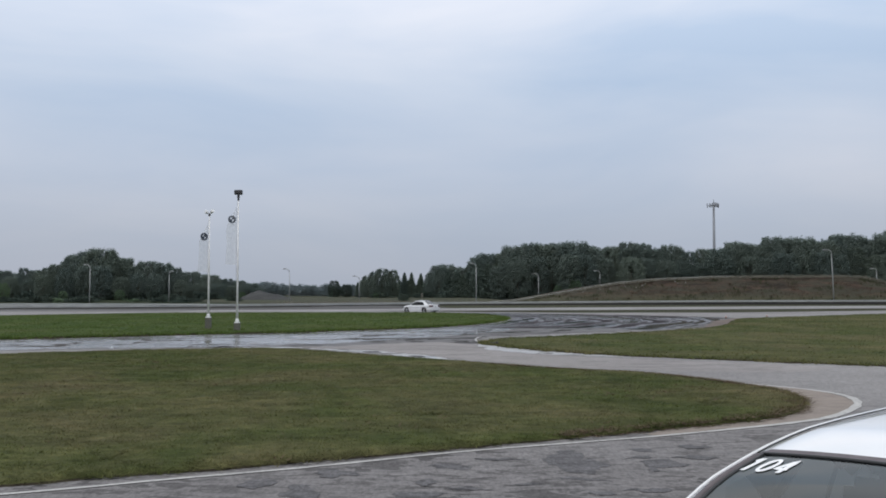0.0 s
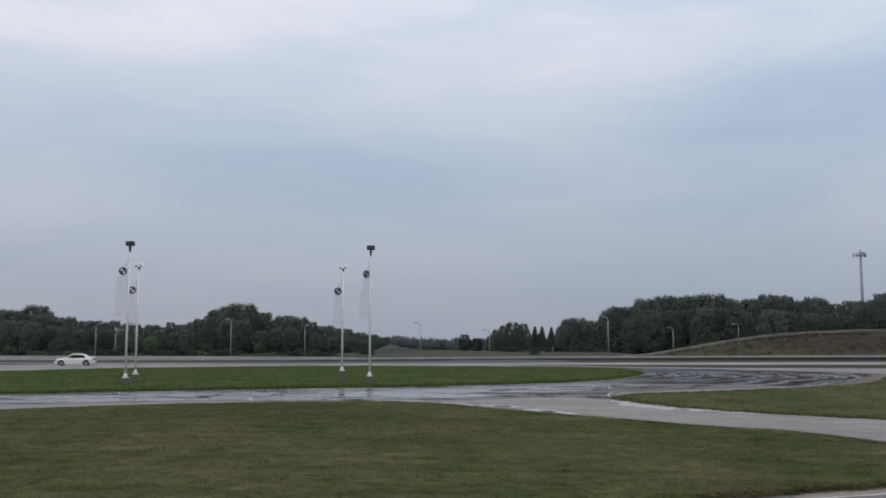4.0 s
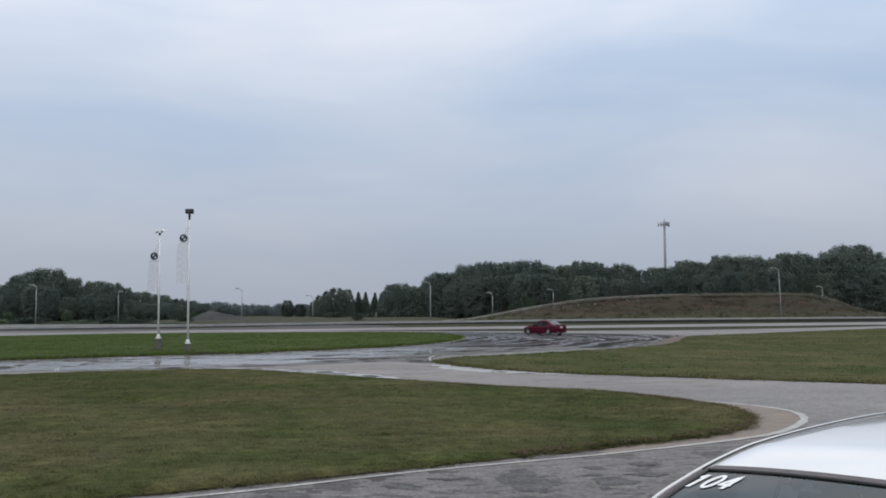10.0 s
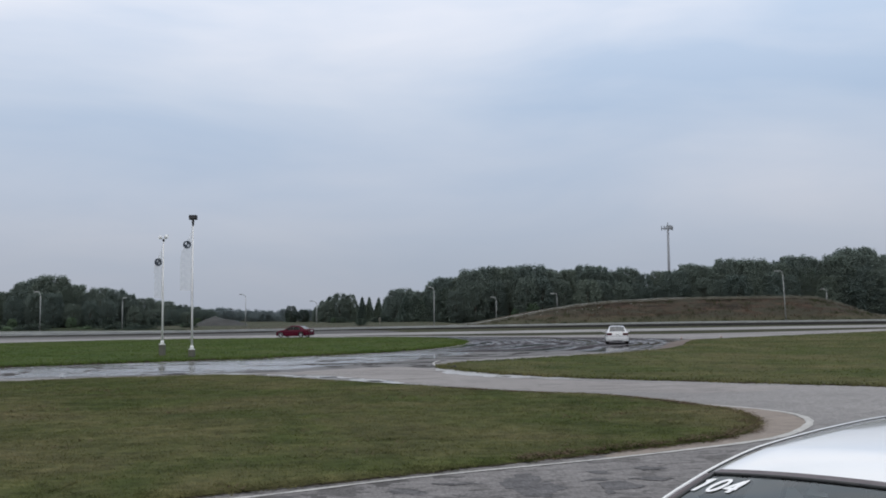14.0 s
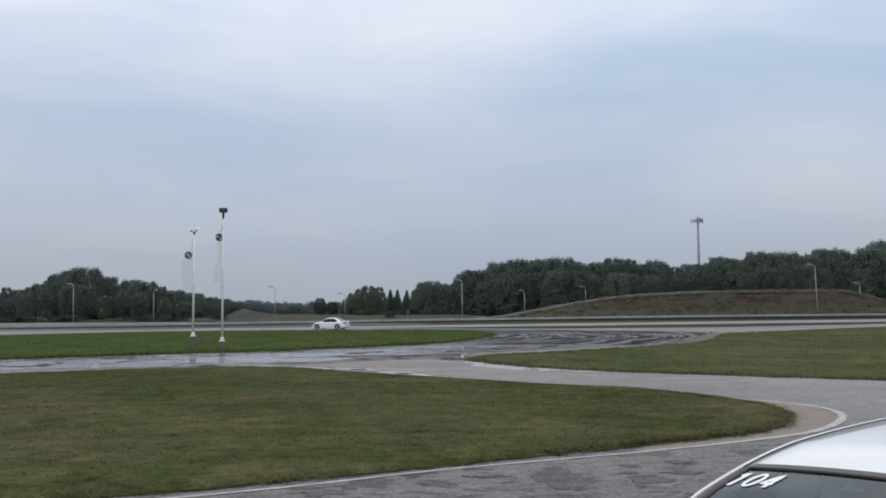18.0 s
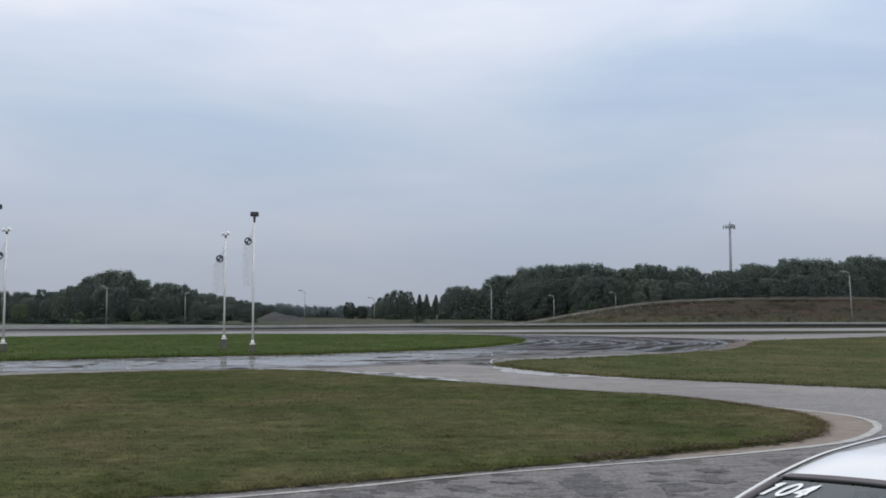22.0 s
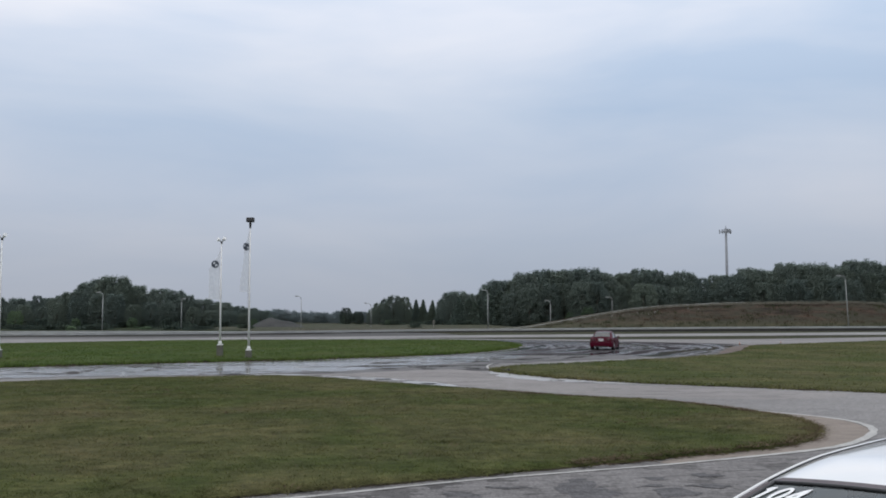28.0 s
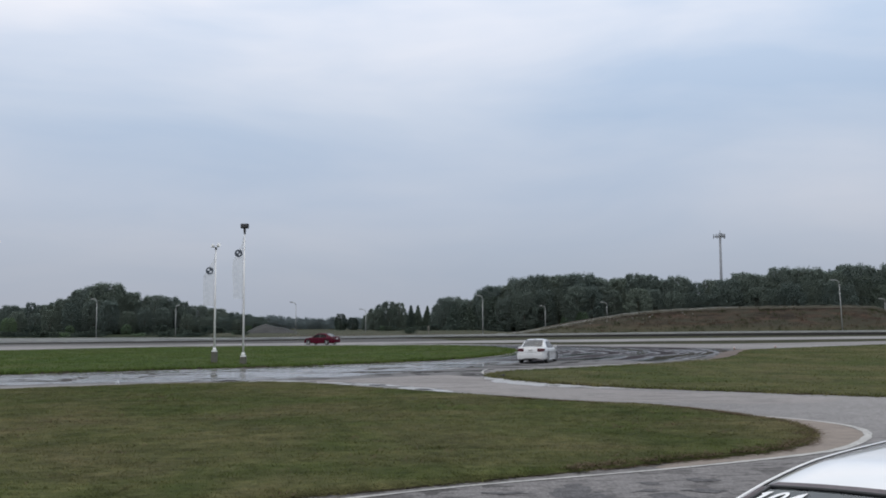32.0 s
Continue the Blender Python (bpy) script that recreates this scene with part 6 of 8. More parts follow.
def bush(seed, h, w, leaves, material, label):
    rng = np.random.default_rng(seed)
    root = thing("bush", label, "bush", "bushes below the wood")
    k = 12
    ang = rng.uniform(0, 2 * np.pi, k)
    rr = w / 2 * np.sqrt(rng.uniform(0, 0.6, k))
    c = np.stack([rr * np.cos(ang), rr * np.sin(ang), h * rng.uniform(0.2, 0.72, k)], 1)
    part("foliage", cloud_mesh("foliage", leaf_cloud(rng, c, np.full(k, 0.26 * h) * rng.uniform(0.8, 1.2, k), leaves, 0.2, 0.9), material), None, root)
    part("stem", tube([(0, 0, -0.2), (0, 0, h * 0.5)], [0.12, 0.04], 6), M_BARK, root)
    return root


def at_scale(x, y, z, rz, s, sz):
    return pose(x, y, z, 0, 0, rz) @ Matrix.Diagonal((s, s, sz, 1))


BROAD = [broad_tree(11 + i, 16.0, wd, 15000, M_LEAF, "tall dark-green broadleaf tree in the wood behind the track", "tree", "wood behind the track")
         for i, wd in enumerate((10.5, 9.5, 12.0, 9.0, 10.5, 11.5))]
FRESH = broad_tree(31, 7.0, 5.5, 9000, M_LEAF_FRESH, "young fresh-green tree before the dark wood", "tree", "young trees")
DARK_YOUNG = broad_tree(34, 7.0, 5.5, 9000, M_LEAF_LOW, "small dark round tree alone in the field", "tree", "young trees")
CONIFERS = [conifer(51 + i, 10.0, 4.2 + 0.6 * i, 5200) for i in range(2)]
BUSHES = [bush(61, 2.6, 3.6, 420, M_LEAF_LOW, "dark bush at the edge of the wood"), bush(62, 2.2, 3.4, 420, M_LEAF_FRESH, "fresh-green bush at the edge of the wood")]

LEFT_WOOD = [(-230, 15), (-205, 16), (-185, 14.4), (-178, 15.3), (-173, 12.9), (-159, 11.6), (-149, 11.0), (-145, 9.7), (-138, 9.0), (-132, 10.4), (-125, 9.4), (-120, 12.5),
             (-116, 14.1), (-112, 15.5), (-107, 16.2), (-102, 15.2), (-98, 10.7), (-94, 12.2), (-90, 13.2), (-85, 10.7), (-77, 9.0), (-71, 7.4), (-67, 7.6), (-60, 5.5)]
RIGHT_WOOD = [(-5, 10.0), (2, 11.4), (4, 9.6), (9, 11.0), (12, 13.8), (15, 15.1), (18, 14.3), (22, 16.5), (27, 16.9), (34, 17.8), (39, 18.7), (45, 17.4), (52, 16.5),
              (60, 18.0), (67, 17.1), (73, 17.6), (77, 16.0), (81, 15.0), (88, 17.3), (92, 15.2), (94, 18.0), (102, 18.9), (113, 18.7), (116, 20.2), (121, 18.0), (127, 21.1),
              (130, 22.8), (134, 19.3), (138, 18.7), (144, 19.8), (147, 22.6), (152, 23.0), (158, 21.7), (160, 19.5), (163, 9.5), (167, 7.0), (176, 6.5), (190, 7.5), (210, 9)]
FAR_WOOD = [(-420, 15), (-221, 12.9), (-172, 11.4), (-153, 12.4), (-133, 10.4), (-109, 10.4), (-89, 9.6), (-70, 11.0), (-41, 11.4), (37, 11.4), (120, 13), (420, 15)]
used = {}


def plant(proto, m):
    """The first planting moves the built tree itself, later ones copy it."""
    if proto not in used:
        used[proto] = True
        proto.matrix_basis = m
        return proto
    return copy_thing(proto, m)


def wood(table, depth, step, rows, seed, lift=1.0):
    rng = random.Random(seed)
    for r in range(rows):
        x = table[0][0] + rng.uniform(0, step)
        while x < table[-1][0]:
            y = depth + r * 9 + rng.uniform(-3, 3)
            h = lerp_table(table, x * depth / y) * (y / depth) * lift * rng.uniform(0.94, 1.03) * (1.0 if r == 0 else rng.uniform(0.9, 1.0))
            t = rng.choice(BROAD)
            s = h / 16.0
            wd = max(0.62, s) * rng.uniform(0.85, 1.1)
            plant(t, at_scale(x, y, -0.25, rng.uniform(0, 360), wd, s))
            x += step * rng.uniform(0.7, 1.3)


wood(LEFT_WOOD, 290, 4.6, 2, 5)
wood(RIGHT_WOOD, 300, 4.6, 2, 6, 1.06)
wood([(x, h * 0.72) for x, h in LEFT_WOOD], 283, 6.0, 1, 7)
wood([(x, h * 0.8) for x, h in RIGHT_WOOD if x > 6], 294, 6.0, 1, 8)
rng_t = random.Random(12)
far_leaves = []
far_rng = np.random.default_rng(40)
for x in np.arange(-420, 420, 3.2):
    hx, k = lerp_table(FAR_WOOD, x) * rng_t.uniform(0.88, 1.03), 12
    cc = np.stack([x + far_rng.uniform(-6, 6, k), 800 + far_rng.uniform(-25, 25, k), hx * far_rng.uniform(0.05, 0.8, k)], 1)
    lf = leaf_cloud(far_rng, cc, np.full(k, hx * 0.24), 900, 0.6, 0.9)
    lf[:, 2] = np.minimum(lf[:, 2], hx * 1.02)
    far_leaves.append(lf)
tagged(new("distant_wood", cloud_mesh("distant_wood", np.concatenate(far_leaves), M_LEAF_HAZED)), "hazy blue-green wood along the horizon", "wood", kind="stuff")
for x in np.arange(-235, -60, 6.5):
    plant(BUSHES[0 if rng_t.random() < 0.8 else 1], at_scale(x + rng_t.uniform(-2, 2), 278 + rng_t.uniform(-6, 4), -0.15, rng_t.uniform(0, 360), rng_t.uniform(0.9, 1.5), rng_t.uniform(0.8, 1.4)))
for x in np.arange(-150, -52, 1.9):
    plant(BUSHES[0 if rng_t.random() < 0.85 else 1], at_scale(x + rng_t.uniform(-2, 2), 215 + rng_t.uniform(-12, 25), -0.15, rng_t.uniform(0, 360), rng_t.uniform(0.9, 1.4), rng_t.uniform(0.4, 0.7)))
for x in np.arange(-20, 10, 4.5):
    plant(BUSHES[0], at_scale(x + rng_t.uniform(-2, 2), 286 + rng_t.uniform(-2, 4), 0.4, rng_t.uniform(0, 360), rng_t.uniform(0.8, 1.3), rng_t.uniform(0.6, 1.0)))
plant(BUSHES[0], at_scale(-9.7, 230, 0.0, 40, 0.9, 0.75))
for x, y, h, w in [(-25.5, 318, 8.6, 0.72), (-21, 320, 11.2, 0.8), (-17.5, 322, 10.8, 0.62), (-28.5, 322, 6.3, 0.5), (-75, 290, 7.5, 0.6), (-23.5, 324, 10.2, 0.75), (-19.3, 327, 9.6, 0.7), (-26.8, 326, 7.2, 0.6), (0.5, 318, 9.4, 0.7), (4.5, 314, 10.0, 0.75)]:
    plant(BROAD[1], at_scale(x, y, -0.25, x * 7, w, h / 16))
for x, y, h in [(-13.7, 330, 9.7), (-11.2, 330, 10.0), (-7.9, 331, 9.8), (-5, 329, 9.4), (-2.2, 327, 9.0), (5.5, 330, 9.2), (-12.3, 334, 8.0), (-8.6, 335, 8.4), (-15.6, 334, 7.4), (-0.4, 331, 9.6), (1.5, 297, 9.8), (4.6, 296, 10.6), (8.2, 297, 10.2), (11.2, 295, 12.2), (14.4, 296, 13.0), (17.5, 297, 12.4), (6.4, 294, 9.0), (-3.8, 334, 8.6), (-41, 345, 5.4)]:
    plant(CONIFERS[int(abs(x)) % 2], at_scale(x, y, -0.25, x * 11, h / 10 * (1.0 if -15 < x < -6 else 1.4), h / 10))
for x, y, h, w in [(-38.0, 325, 6.0, 0.56), (-33.7, 325, 5.4, 0.62)]:
    plant(DARK_YOUNG, at_scale(x, y, 0.4, x * 5, w * 1.45, h / 7))
for x, y, s in [(-131, 276, 0.75), (-112, 274, 0.55), (-164, 278, 0.8), (-96, 276, 0.6), (-61, 282, 0.5), (-142, 276, 0.5)]:
    plant(FRESH, at_scale(x, y, -0.2, x * 3, s * 1.1, s))
for x, y, s in [(41.0, 288, 1.2), (36, 290, 0.9), (-20.5, 284, 0.45)]:
    plant(FRESH, at_scale(x, y, -0.2, x * 3, s * 0.8, s))
# trees round the back and sides of the place, beyond the view
for k in range(70):
    a = radians(-60 - 4.35 * k)
    if -math.sin(a) * 330 + 60 > 330:
        continue
    x, y = 340 * math.cos(a), 60 + 340 * math.sin(a)
    if y > 200 and abs(x) < 240:
        continue
    plant(rng_t.choice(BROAD), at_scale(x + rng_t.uniform(-8, 8), y, -0.25, rng_t.uniform(0, 360), rng_t.uniform(1.0, 1.5), rng_t.uniform(0.8, 1.2)))

# ---- cars ----
M_RED = paint_material("paint_red", (0.062, 0.0004, 0.0105), 0.5, 0.2, 0.01, 0.06)
M_WHITE = paint_material("paint_white", (0.78, 0.78, 0.78), 0.3)
# white darkened all over: grey shading of the driven car's sides in the colour
M_WHITE_SHADED = paint_material("paint_white_shaded", (0.66, 0.66, 0.665), 0.3)
M_TRIM = surface("black_trim", (0.012, 0.012, 0.013), (0.03, 0.03, 0.03), 4, 30, 0.45, 0, 0.1)
M_TYRE = surface("tyre_rubber", (0.016, 0.016, 0.016), (0.035, 0.034, 0.033), 4, 30, 0.85, 0, 0.3)
M_RIM = surface("alloy_rim", (0.45, 0.45, 0.46), (0.6, 0.6, 0.61), 4, 20, 0.35, 0.5, 0.05)
M_INNER = surface("cabin_cloth", (0.035, 0.035, 0.036), (0.075, 0.073, 0.072), 4, 30, 0.9, 0, 0.2)
M_GLASS = glass_material("car_glass", (0.07, 0.08, 0.08), 1.25)
M_BACKLIGHT = glass_material("rear_glass", (0.2, 0.22, 0.22), 2.0)
M_SCREEN = glass_material("windscreen_glass", (0.34, 0.375, 0.38), 1.75, (0.94, 0.99, 1.0))
M_LAMP = glass_material("lamp_glass", (0.75, 0.78, 0.8), 1.7)
M_TAIL = surface("tail_lens", (0.05, 0.003, 0.010), (0.085, 0.005, 0.016), 5, 30, 0.15, 0, 0, 0.6, 1.0)
M_BRAKE = glow_material("brake_lamp", (1.0, 0.05, 0.05), 1.5)
M_PLATE = surface("plate_white", (0.7, 0.7, 0.7), (0.8, 0.8, 0.8), 4, 30, 0.5, 0, 0)
M_CHROME = surface("chrome", (0.6, 0.6, 0.6), (0.75, 0.75, 0.75), 4, 30, 0.12, 1.0, 0)
M_DECAL = surface("decal_white", (0.8, 0.8, 0.8), (0.88, 0.88, 0.88), 6, 40, 0.5, 0, 0)

FRONT_AX, REAR_AX, WHEEL_R = 1.49, -1.27, 0.325
CAR_SIZE = 0.92
TOP = [(-2.262, 0.60), (-2.255, 0.66), (-2.24, 0.78), (-2.22, 0.92), (-2.18, 0.985), (-2.1, 1.005), (-1.9, 1.01), (-1.6, 1.0), (-1.3, 0.975), (-0.9, 0.955), (0.0, 0.945), (0.6, 0.945), (0.95, 0.945), (1.3, 0.915),
       (1.7, 0.85), (1.95, 0.795), (2.1, 0.745), (2.18, 0.70), (2.23, 0.63), (2.26, 0.53)]
HALF = [(-2.262, 0.62), (-2.23, 0.71), (-2.15, 0.79), (-2.0, 0.845), (-1.6, 0.89), (-1.2, 0.905), (-0.5, 0.908), (0.4, 0.905), (1.0, 0.90), (1.5, 0.885), (1.85, 0.85), (2.05, 0.80), (2.15, 0.74), (2.22, 0.66), (2.26, 0.56)]
LOW = [(-2.262, 0.36), (-2.2, 0.27), (-1.9, 0.23), (-1.2, 0.20), (0, 0.19), (1.2, 0.20), (1.9, 0.21), (2.2, 0.24), (2.26, 0.32)]
ROOF = [(-1.70, 1.0), (-1.55, 1.065), (-1.4, 1.145), (-1.2, 1.25), (-1.05, 1.315), (-0.9, 1.355), (-0.7, 1.385), (-0.4, 1.405), (-0.1, 1.405), (0.1, 1.39), (0.25, 1.36), (0.38, 1.315), (0.55, 1.225), (0.75, 1.11), (0.92, 1.01), (1.05, 0.93)]
ROOF_HALF = [(-1.70, 0.66), (-1.2, 0.60), (-0.8, 0.56), (-0.3, 0.56), (0.1, 0.565), (0.3, 0.575), (0.62, 0.635), (1.05, 0.71)]


def smooth_table(table, x):
    """Smooth curve through a table of (x, value)."""
    n = len(table)
    for i in range(n - 1):
        if x <= table[i + 1][0] or i == n - 2:
            (x0, y0), (x1, y1) = table[i], table[i + 1]
            xa, ya = table[max(i - 1, 0)]
            xb, yb = table[min(i + 2, n - 1)]
            h = x1 - x0
            m0 = (y1 - ya) / max(x1 - xa, 1e-6)
            m1 = (yb - y0) / max(xb - x0, 1e-6)
            u = min(1, max(0, (x - x0) / h))
            return (2 * u ** 3 - 3 * u ** 2 + 1) * y0 + (u ** 3 - 2 * u ** 2 + u) * h * m0 + (-2 * u ** 3 + 3 * u ** 2) * y1 + (u ** 3 - u ** 2) * h * m1


def arch(x):
    z = 0.0
    for ax in (FRONT_AX, REAR_AX):
        d = abs(x - ax)
        if d < 0.375:
            z = max(z, WHEEL_R + math.sqrt(0.375 ** 2 - d * d) - 0.005)
    return z


def body_section(x):
    """Half section of the lower body at x: points from the centre line over the shoulder to the sill."""
    t, w, lo = smooth_table(TOP, x), smooth_table(HALF, x), smooth_table(LOW, x)
    sh = t - 0.075 - 0.02 * (abs(x) < 1.0)
    d = sh - lo
    crease = lo + 0.70 * d
    pts = [(0, t), (0.35 * w, t - 0.004), (0.68 * w, t - 0.018), (0.86 * w, t - 0.042), (0.935 * w, sh), (0.955 * w, sh - 0.06 * d), (0.984 * w, crease + 0.015), (0.988 * w, crease), (0.964 * w, crease - 0.05 * d),
           (0.968 * w, lo + 0.5 * d), (0.99 * w, lo + 0.33 * d), (0.975 * w, lo + 0.15 * d), (0.935 * w, lo), (0.5 * w, lo - 0.01), (0.0, lo - 0.012)]
    a = arch(x)
    return [(y, max(z, a) if 5 <= i <= 12 else z) for i, (y, z) in enumerate(pts)]


def mirror_faces(verts, faces):
    n = len(verts)
    v = verts + [(x, -y, z) for x, y, z in verts]
    return v, faces + [tuple(n + i for i in reversed(f)) for f in faces]


def body_mesh():
    xs = sorted(set(np.round(np.concatenate([np.linspace(-2.262, 2.26, 70), [p[0] for p in TOP], FRONT_AX + np.linspace(-0.375, 0.375, 21), REAR_AX + np.linspace(-0.375, 0.375, 21)]), 3)))
    verts, faces = [], []
    k = 15
    for x in xs:
        verts += [(x, y, z) for y, z in body_section(x)]
    for i in range(len(xs) - 1):
        for j in range(k - 1):
            a = i * k + j
            faces.append((a, a + k, a + k + 1, a + 1))
    faces.append(tuple(range(k)))
    faces.append(tuple(reversed(range((len(xs) - 1) * k, len(xs) * k))))
    v, f = mirror_faces(verts, faces)
    me = mesh_from("body", v, f, True)
    bm = bmesh.new()
    bm.from_mesh(me)
    bmesh.ops.remove_doubles(bm, verts=bm.verts[:], dist=0.0005)
    bmesh.ops.recalc_face_normals(bm, faces=bm.faces[:])
    return bm


def cabin_section(x):
    z, yt = smooth_table(ROOF, x), smooth_table(ROOF_HALF, x)
    belt = smooth_table(TOP, x) - 0.065
    yb = smooth_table(HALF, x) * 0.905
    crown = 0.03
    pts = [(0, z + crown)]
    for u in (0.2, 0.4, 0.6, 0.76, 0.9):
        pts.append((yt * u, z + crown * (1 - u ** 2.2)))
    zr = z - 0.006
    pts += [(yt * 0.965, zr - 0.004), (yt * 1.02, zr - 0.016), (yt * 1.055, zr - 0.04), (yt * 1.075, zr - 0.065)]
    q = pts[-1]
    hh = max(q[1] - belt, 0.0)
    for u in (0.12, 0.25, 0.4, 0.55, 0.7, 0.85, 1.0):
        pts.append((q[0] + (yb - q[0]) * u ** 0.9, q[1] - hh * u))
    return pts


SHAPE = {"ws": 0.30, "rw": -0.98, "side": -1.22, "taper": -0.62, "seal": 0.05, "brake": (-1.42, 1.11)}
M_SEAL = surface("grey_seal", (0.10, 0.085, 0.09), (0.14, 0.12, 0.127), 6, 40, 0.7, 0, 0.1)


def cabin_parts():
    """Roof with pillars, and the panes, cut from one skin."""
    ws_top, rw_top = SHAPE["ws"], SHAPE["rw"]
    xs = sorted(set(np.round(np.concatenate([np.linspace(ROOF[0][0], ROOF[-1][0], 82), [ws_top, ws_top - 0.05, rw_top, rw_top + 0.05, ws_top - SHAPE["seal"], SHAPE["side"], -0.98, -0.23, -0.17, 0.78]]), 3)))
    secs = [cabin_section(x) for x in xs]
    k = len(secs[0])
    sets = {"roof": [], "windscreen": [], "rear_window": [], "side_front": [], "side_rear": [], "trim": [], "seal": [], "seal_back": []}
    for i in range(len(xs) - 1):
        x = (xs[i] + xs[i + 1]) / 2
        for j in range(k - 1):
            key = "roof"
            if j < 5 and x > ws_top:
                key = "windscreen"
            elif j < 5 and x < rw_top:
                key = "rear_window"
            elif j < 6 and ws_top - SHAPE["seal"] < x < ws_top:
                key = "seal"
            elif j < 6 and rw_top < x < rw_top + 0.05:
                key = "seal_back"
            elif 9 <= j < 16:
                tall = secs[i][9][1] - secs[i][16][1]
                # the pane narrows to a low point ahead of the rear pillar
                cut = max(0.0, (SHAPE["taper"] - x) / (SHAPE["taper"] - SHAPE["side"])) ** 2.0 * 0.75
                if -0.17 < x < 0.80 and tall > 0.05 and j > 9 and (j - 8.5) / 7 > (x - 0.15) * 0.35:
                    key = "side_front"
                elif SHAPE["side"] < x < -0.23 and j > 9 and (j - 8.5) / 7 > cut:
                    key = "side_rear"
                elif -0.23 <= x <= -0.17:
                    key = "trim"
            sets[key].append((i, j))
    out = {}
    for key, cells in sets.items():
        for side in (1, -1):
            if key in ("roof", "windscreen", "rear_window", "trim", "seal", "seal_back") and side == -1:
                continue
            index, verts, faces = {}, [], []
            sides = (1, -1) if key in ("roof", "windscreen", "rear_window", "trim", "seal", "seal_back") else (side,)
            for sd in sides:
                for i, j in cells:
                    f = []
                    for a, b in ((i, j), (i + 1, j), (i + 1, j + 1), (i, j + 1)):
                        if (sd, a, b) not in index:
                            y, z = secs[a][b]
                            index[(sd, a, b)] = len(verts)
                            verts.append((xs[a], sd * y, z))
                        f.append(index[(sd, a, b)])
                    faces.append(tuple(f) if sd == 1 else tuple(reversed(f)))
            bm = bmesh.new()
            bm.from_mesh(mesh_from("tmp", verts, faces, True))
            bmesh.ops.remove_doubles(bm, verts=bm.verts[:], dist=0.0005)
            bmesh.ops.recalc_face_normals(bm, faces=bm.faces[:])
            mid = sum((v.co for v in bm.verts), Vector()) / max(1, len(bm.verts))
            if sum((f.normal.dot(f.calc_center_median() - Vector((mid.x * 0.5, 0, 0.7))) * f.calc_area() for f in bm.faces), 0.0) < 0:
                bmesh.ops.reverse_faces(bm, faces=bm.faces[:])
            out[(key, side)] = smooth_all(bm)
    return out


def wheel_parts(parent, x, y, side):
    """Tyre and spoked rim under an empty hub that turns; side is +1 on the left."""
    hub = new("wheel")
    hub.parent = parent
    hub.location = (x, y, WHEEL_R)
    prof = [(0.248, -0.1), (0.285, -0.112), (0.315, -0.095), (0.325, -0.06), (0.325, 0.06), (0.315, 0.095), (0.285, 0.112), (0.248, 0.1)]
    verts, faces = [], []
    n = 36
    for a in range(n):
        c, s = math.cos(2 * math.pi * a / n), math.sin(2 * math.pi * a / n)
        verts += [(r * c, o, r * s) for r, o in prof]
    k = len(prof)
    for a in range(n):
        for j in range(k):
            faces.append((a * k + j, ((a + 1) % n) * k + j, ((a + 1) % n) * k + (j + 1) % k, a * k + (j + 1) % k))
    part("tyre", mesh_from("tyre", verts, faces, True), M_TYRE, hub, "black rubber tyre")
    bits = []
    ring = bmesh.new()
    bmesh.ops.create_cone(ring, segments=36, radius1=0.25, radius2=0.25, depth=0.18, cap_ends=False, matrix=pose(0, 0, 0, 90))
    bits.append(ring)
    for q in range(5):
        a = 2 * math.pi * q / 5
        for off in (-0.032, 0.032):
            bits.append(box(0.225, 0.03, 0.02, pose(0, side * 0.078, 0, 0, 0, 0) @ Matrix.Rotation(a, 4, "Y") @ pose(0.13, 0, off * 1.1, 0, math.degrees(-off * 3.2)), 0.006))
    cap = bmesh.new()
    bmesh.ops.create_cone(cap, cap_ends=True, segments=20, radius1=0.055, radius2=0.045, depth=0.05, matrix=pose(0, side * 0.078, 0, 90))
    bits.append(cap)
    part("rim", join(*bits), M_RIM, hub, "five-spoke alloy rim")
    disc = bmesh.new()
    bmesh.ops.create_cone(disc, cap_ends=True, segments=28, radius1=0.17, radius2=0.17, depth=0.02, matrix=pose(0, side * 0.02, 0, 90))
    part("brake_disc", disc, M_TRIM, hub, "dark brake disc")
    return hub


def wrap(plan, profile):
    """A closed profile of (outward, height) swept round a plan curve; profile(u) is asked at each point along it."""
    line = spline(plan, 0.03)
    bm = bmesh.new()
    rings = []
    for i, p in enumerate(line):
        d = line[min(i + 1, len(line) - 1)] - line[max(i - 1, 0)]
        out = Vector((d.y, -d.x, 0)).normalized()
        if out.x * p.x < 0 and abs(p.x) > 2.1 or out.y * p.y < 0 and abs(p.y) > 0.3:
            out = -out
        rings.append([bm.verts.new((p.x + out.x * o, p.y + out.y * o, z)) for o, z in profile(i / (len(line) - 1))])
    k = len(rings[0])
    for a, b in zip(rings, rings[1:]):
        for q in range(k):
            bm.faces.new((a[q], a[(q + 1) % k], b[(q + 1) % k], b[q]))
    bm.faces.new(rings[0])
    bm.faces.new(list(reversed(rings[-1])))
    bmesh.ops.recalc_face_normals(bm, faces=bm.faces[:])
    return bm


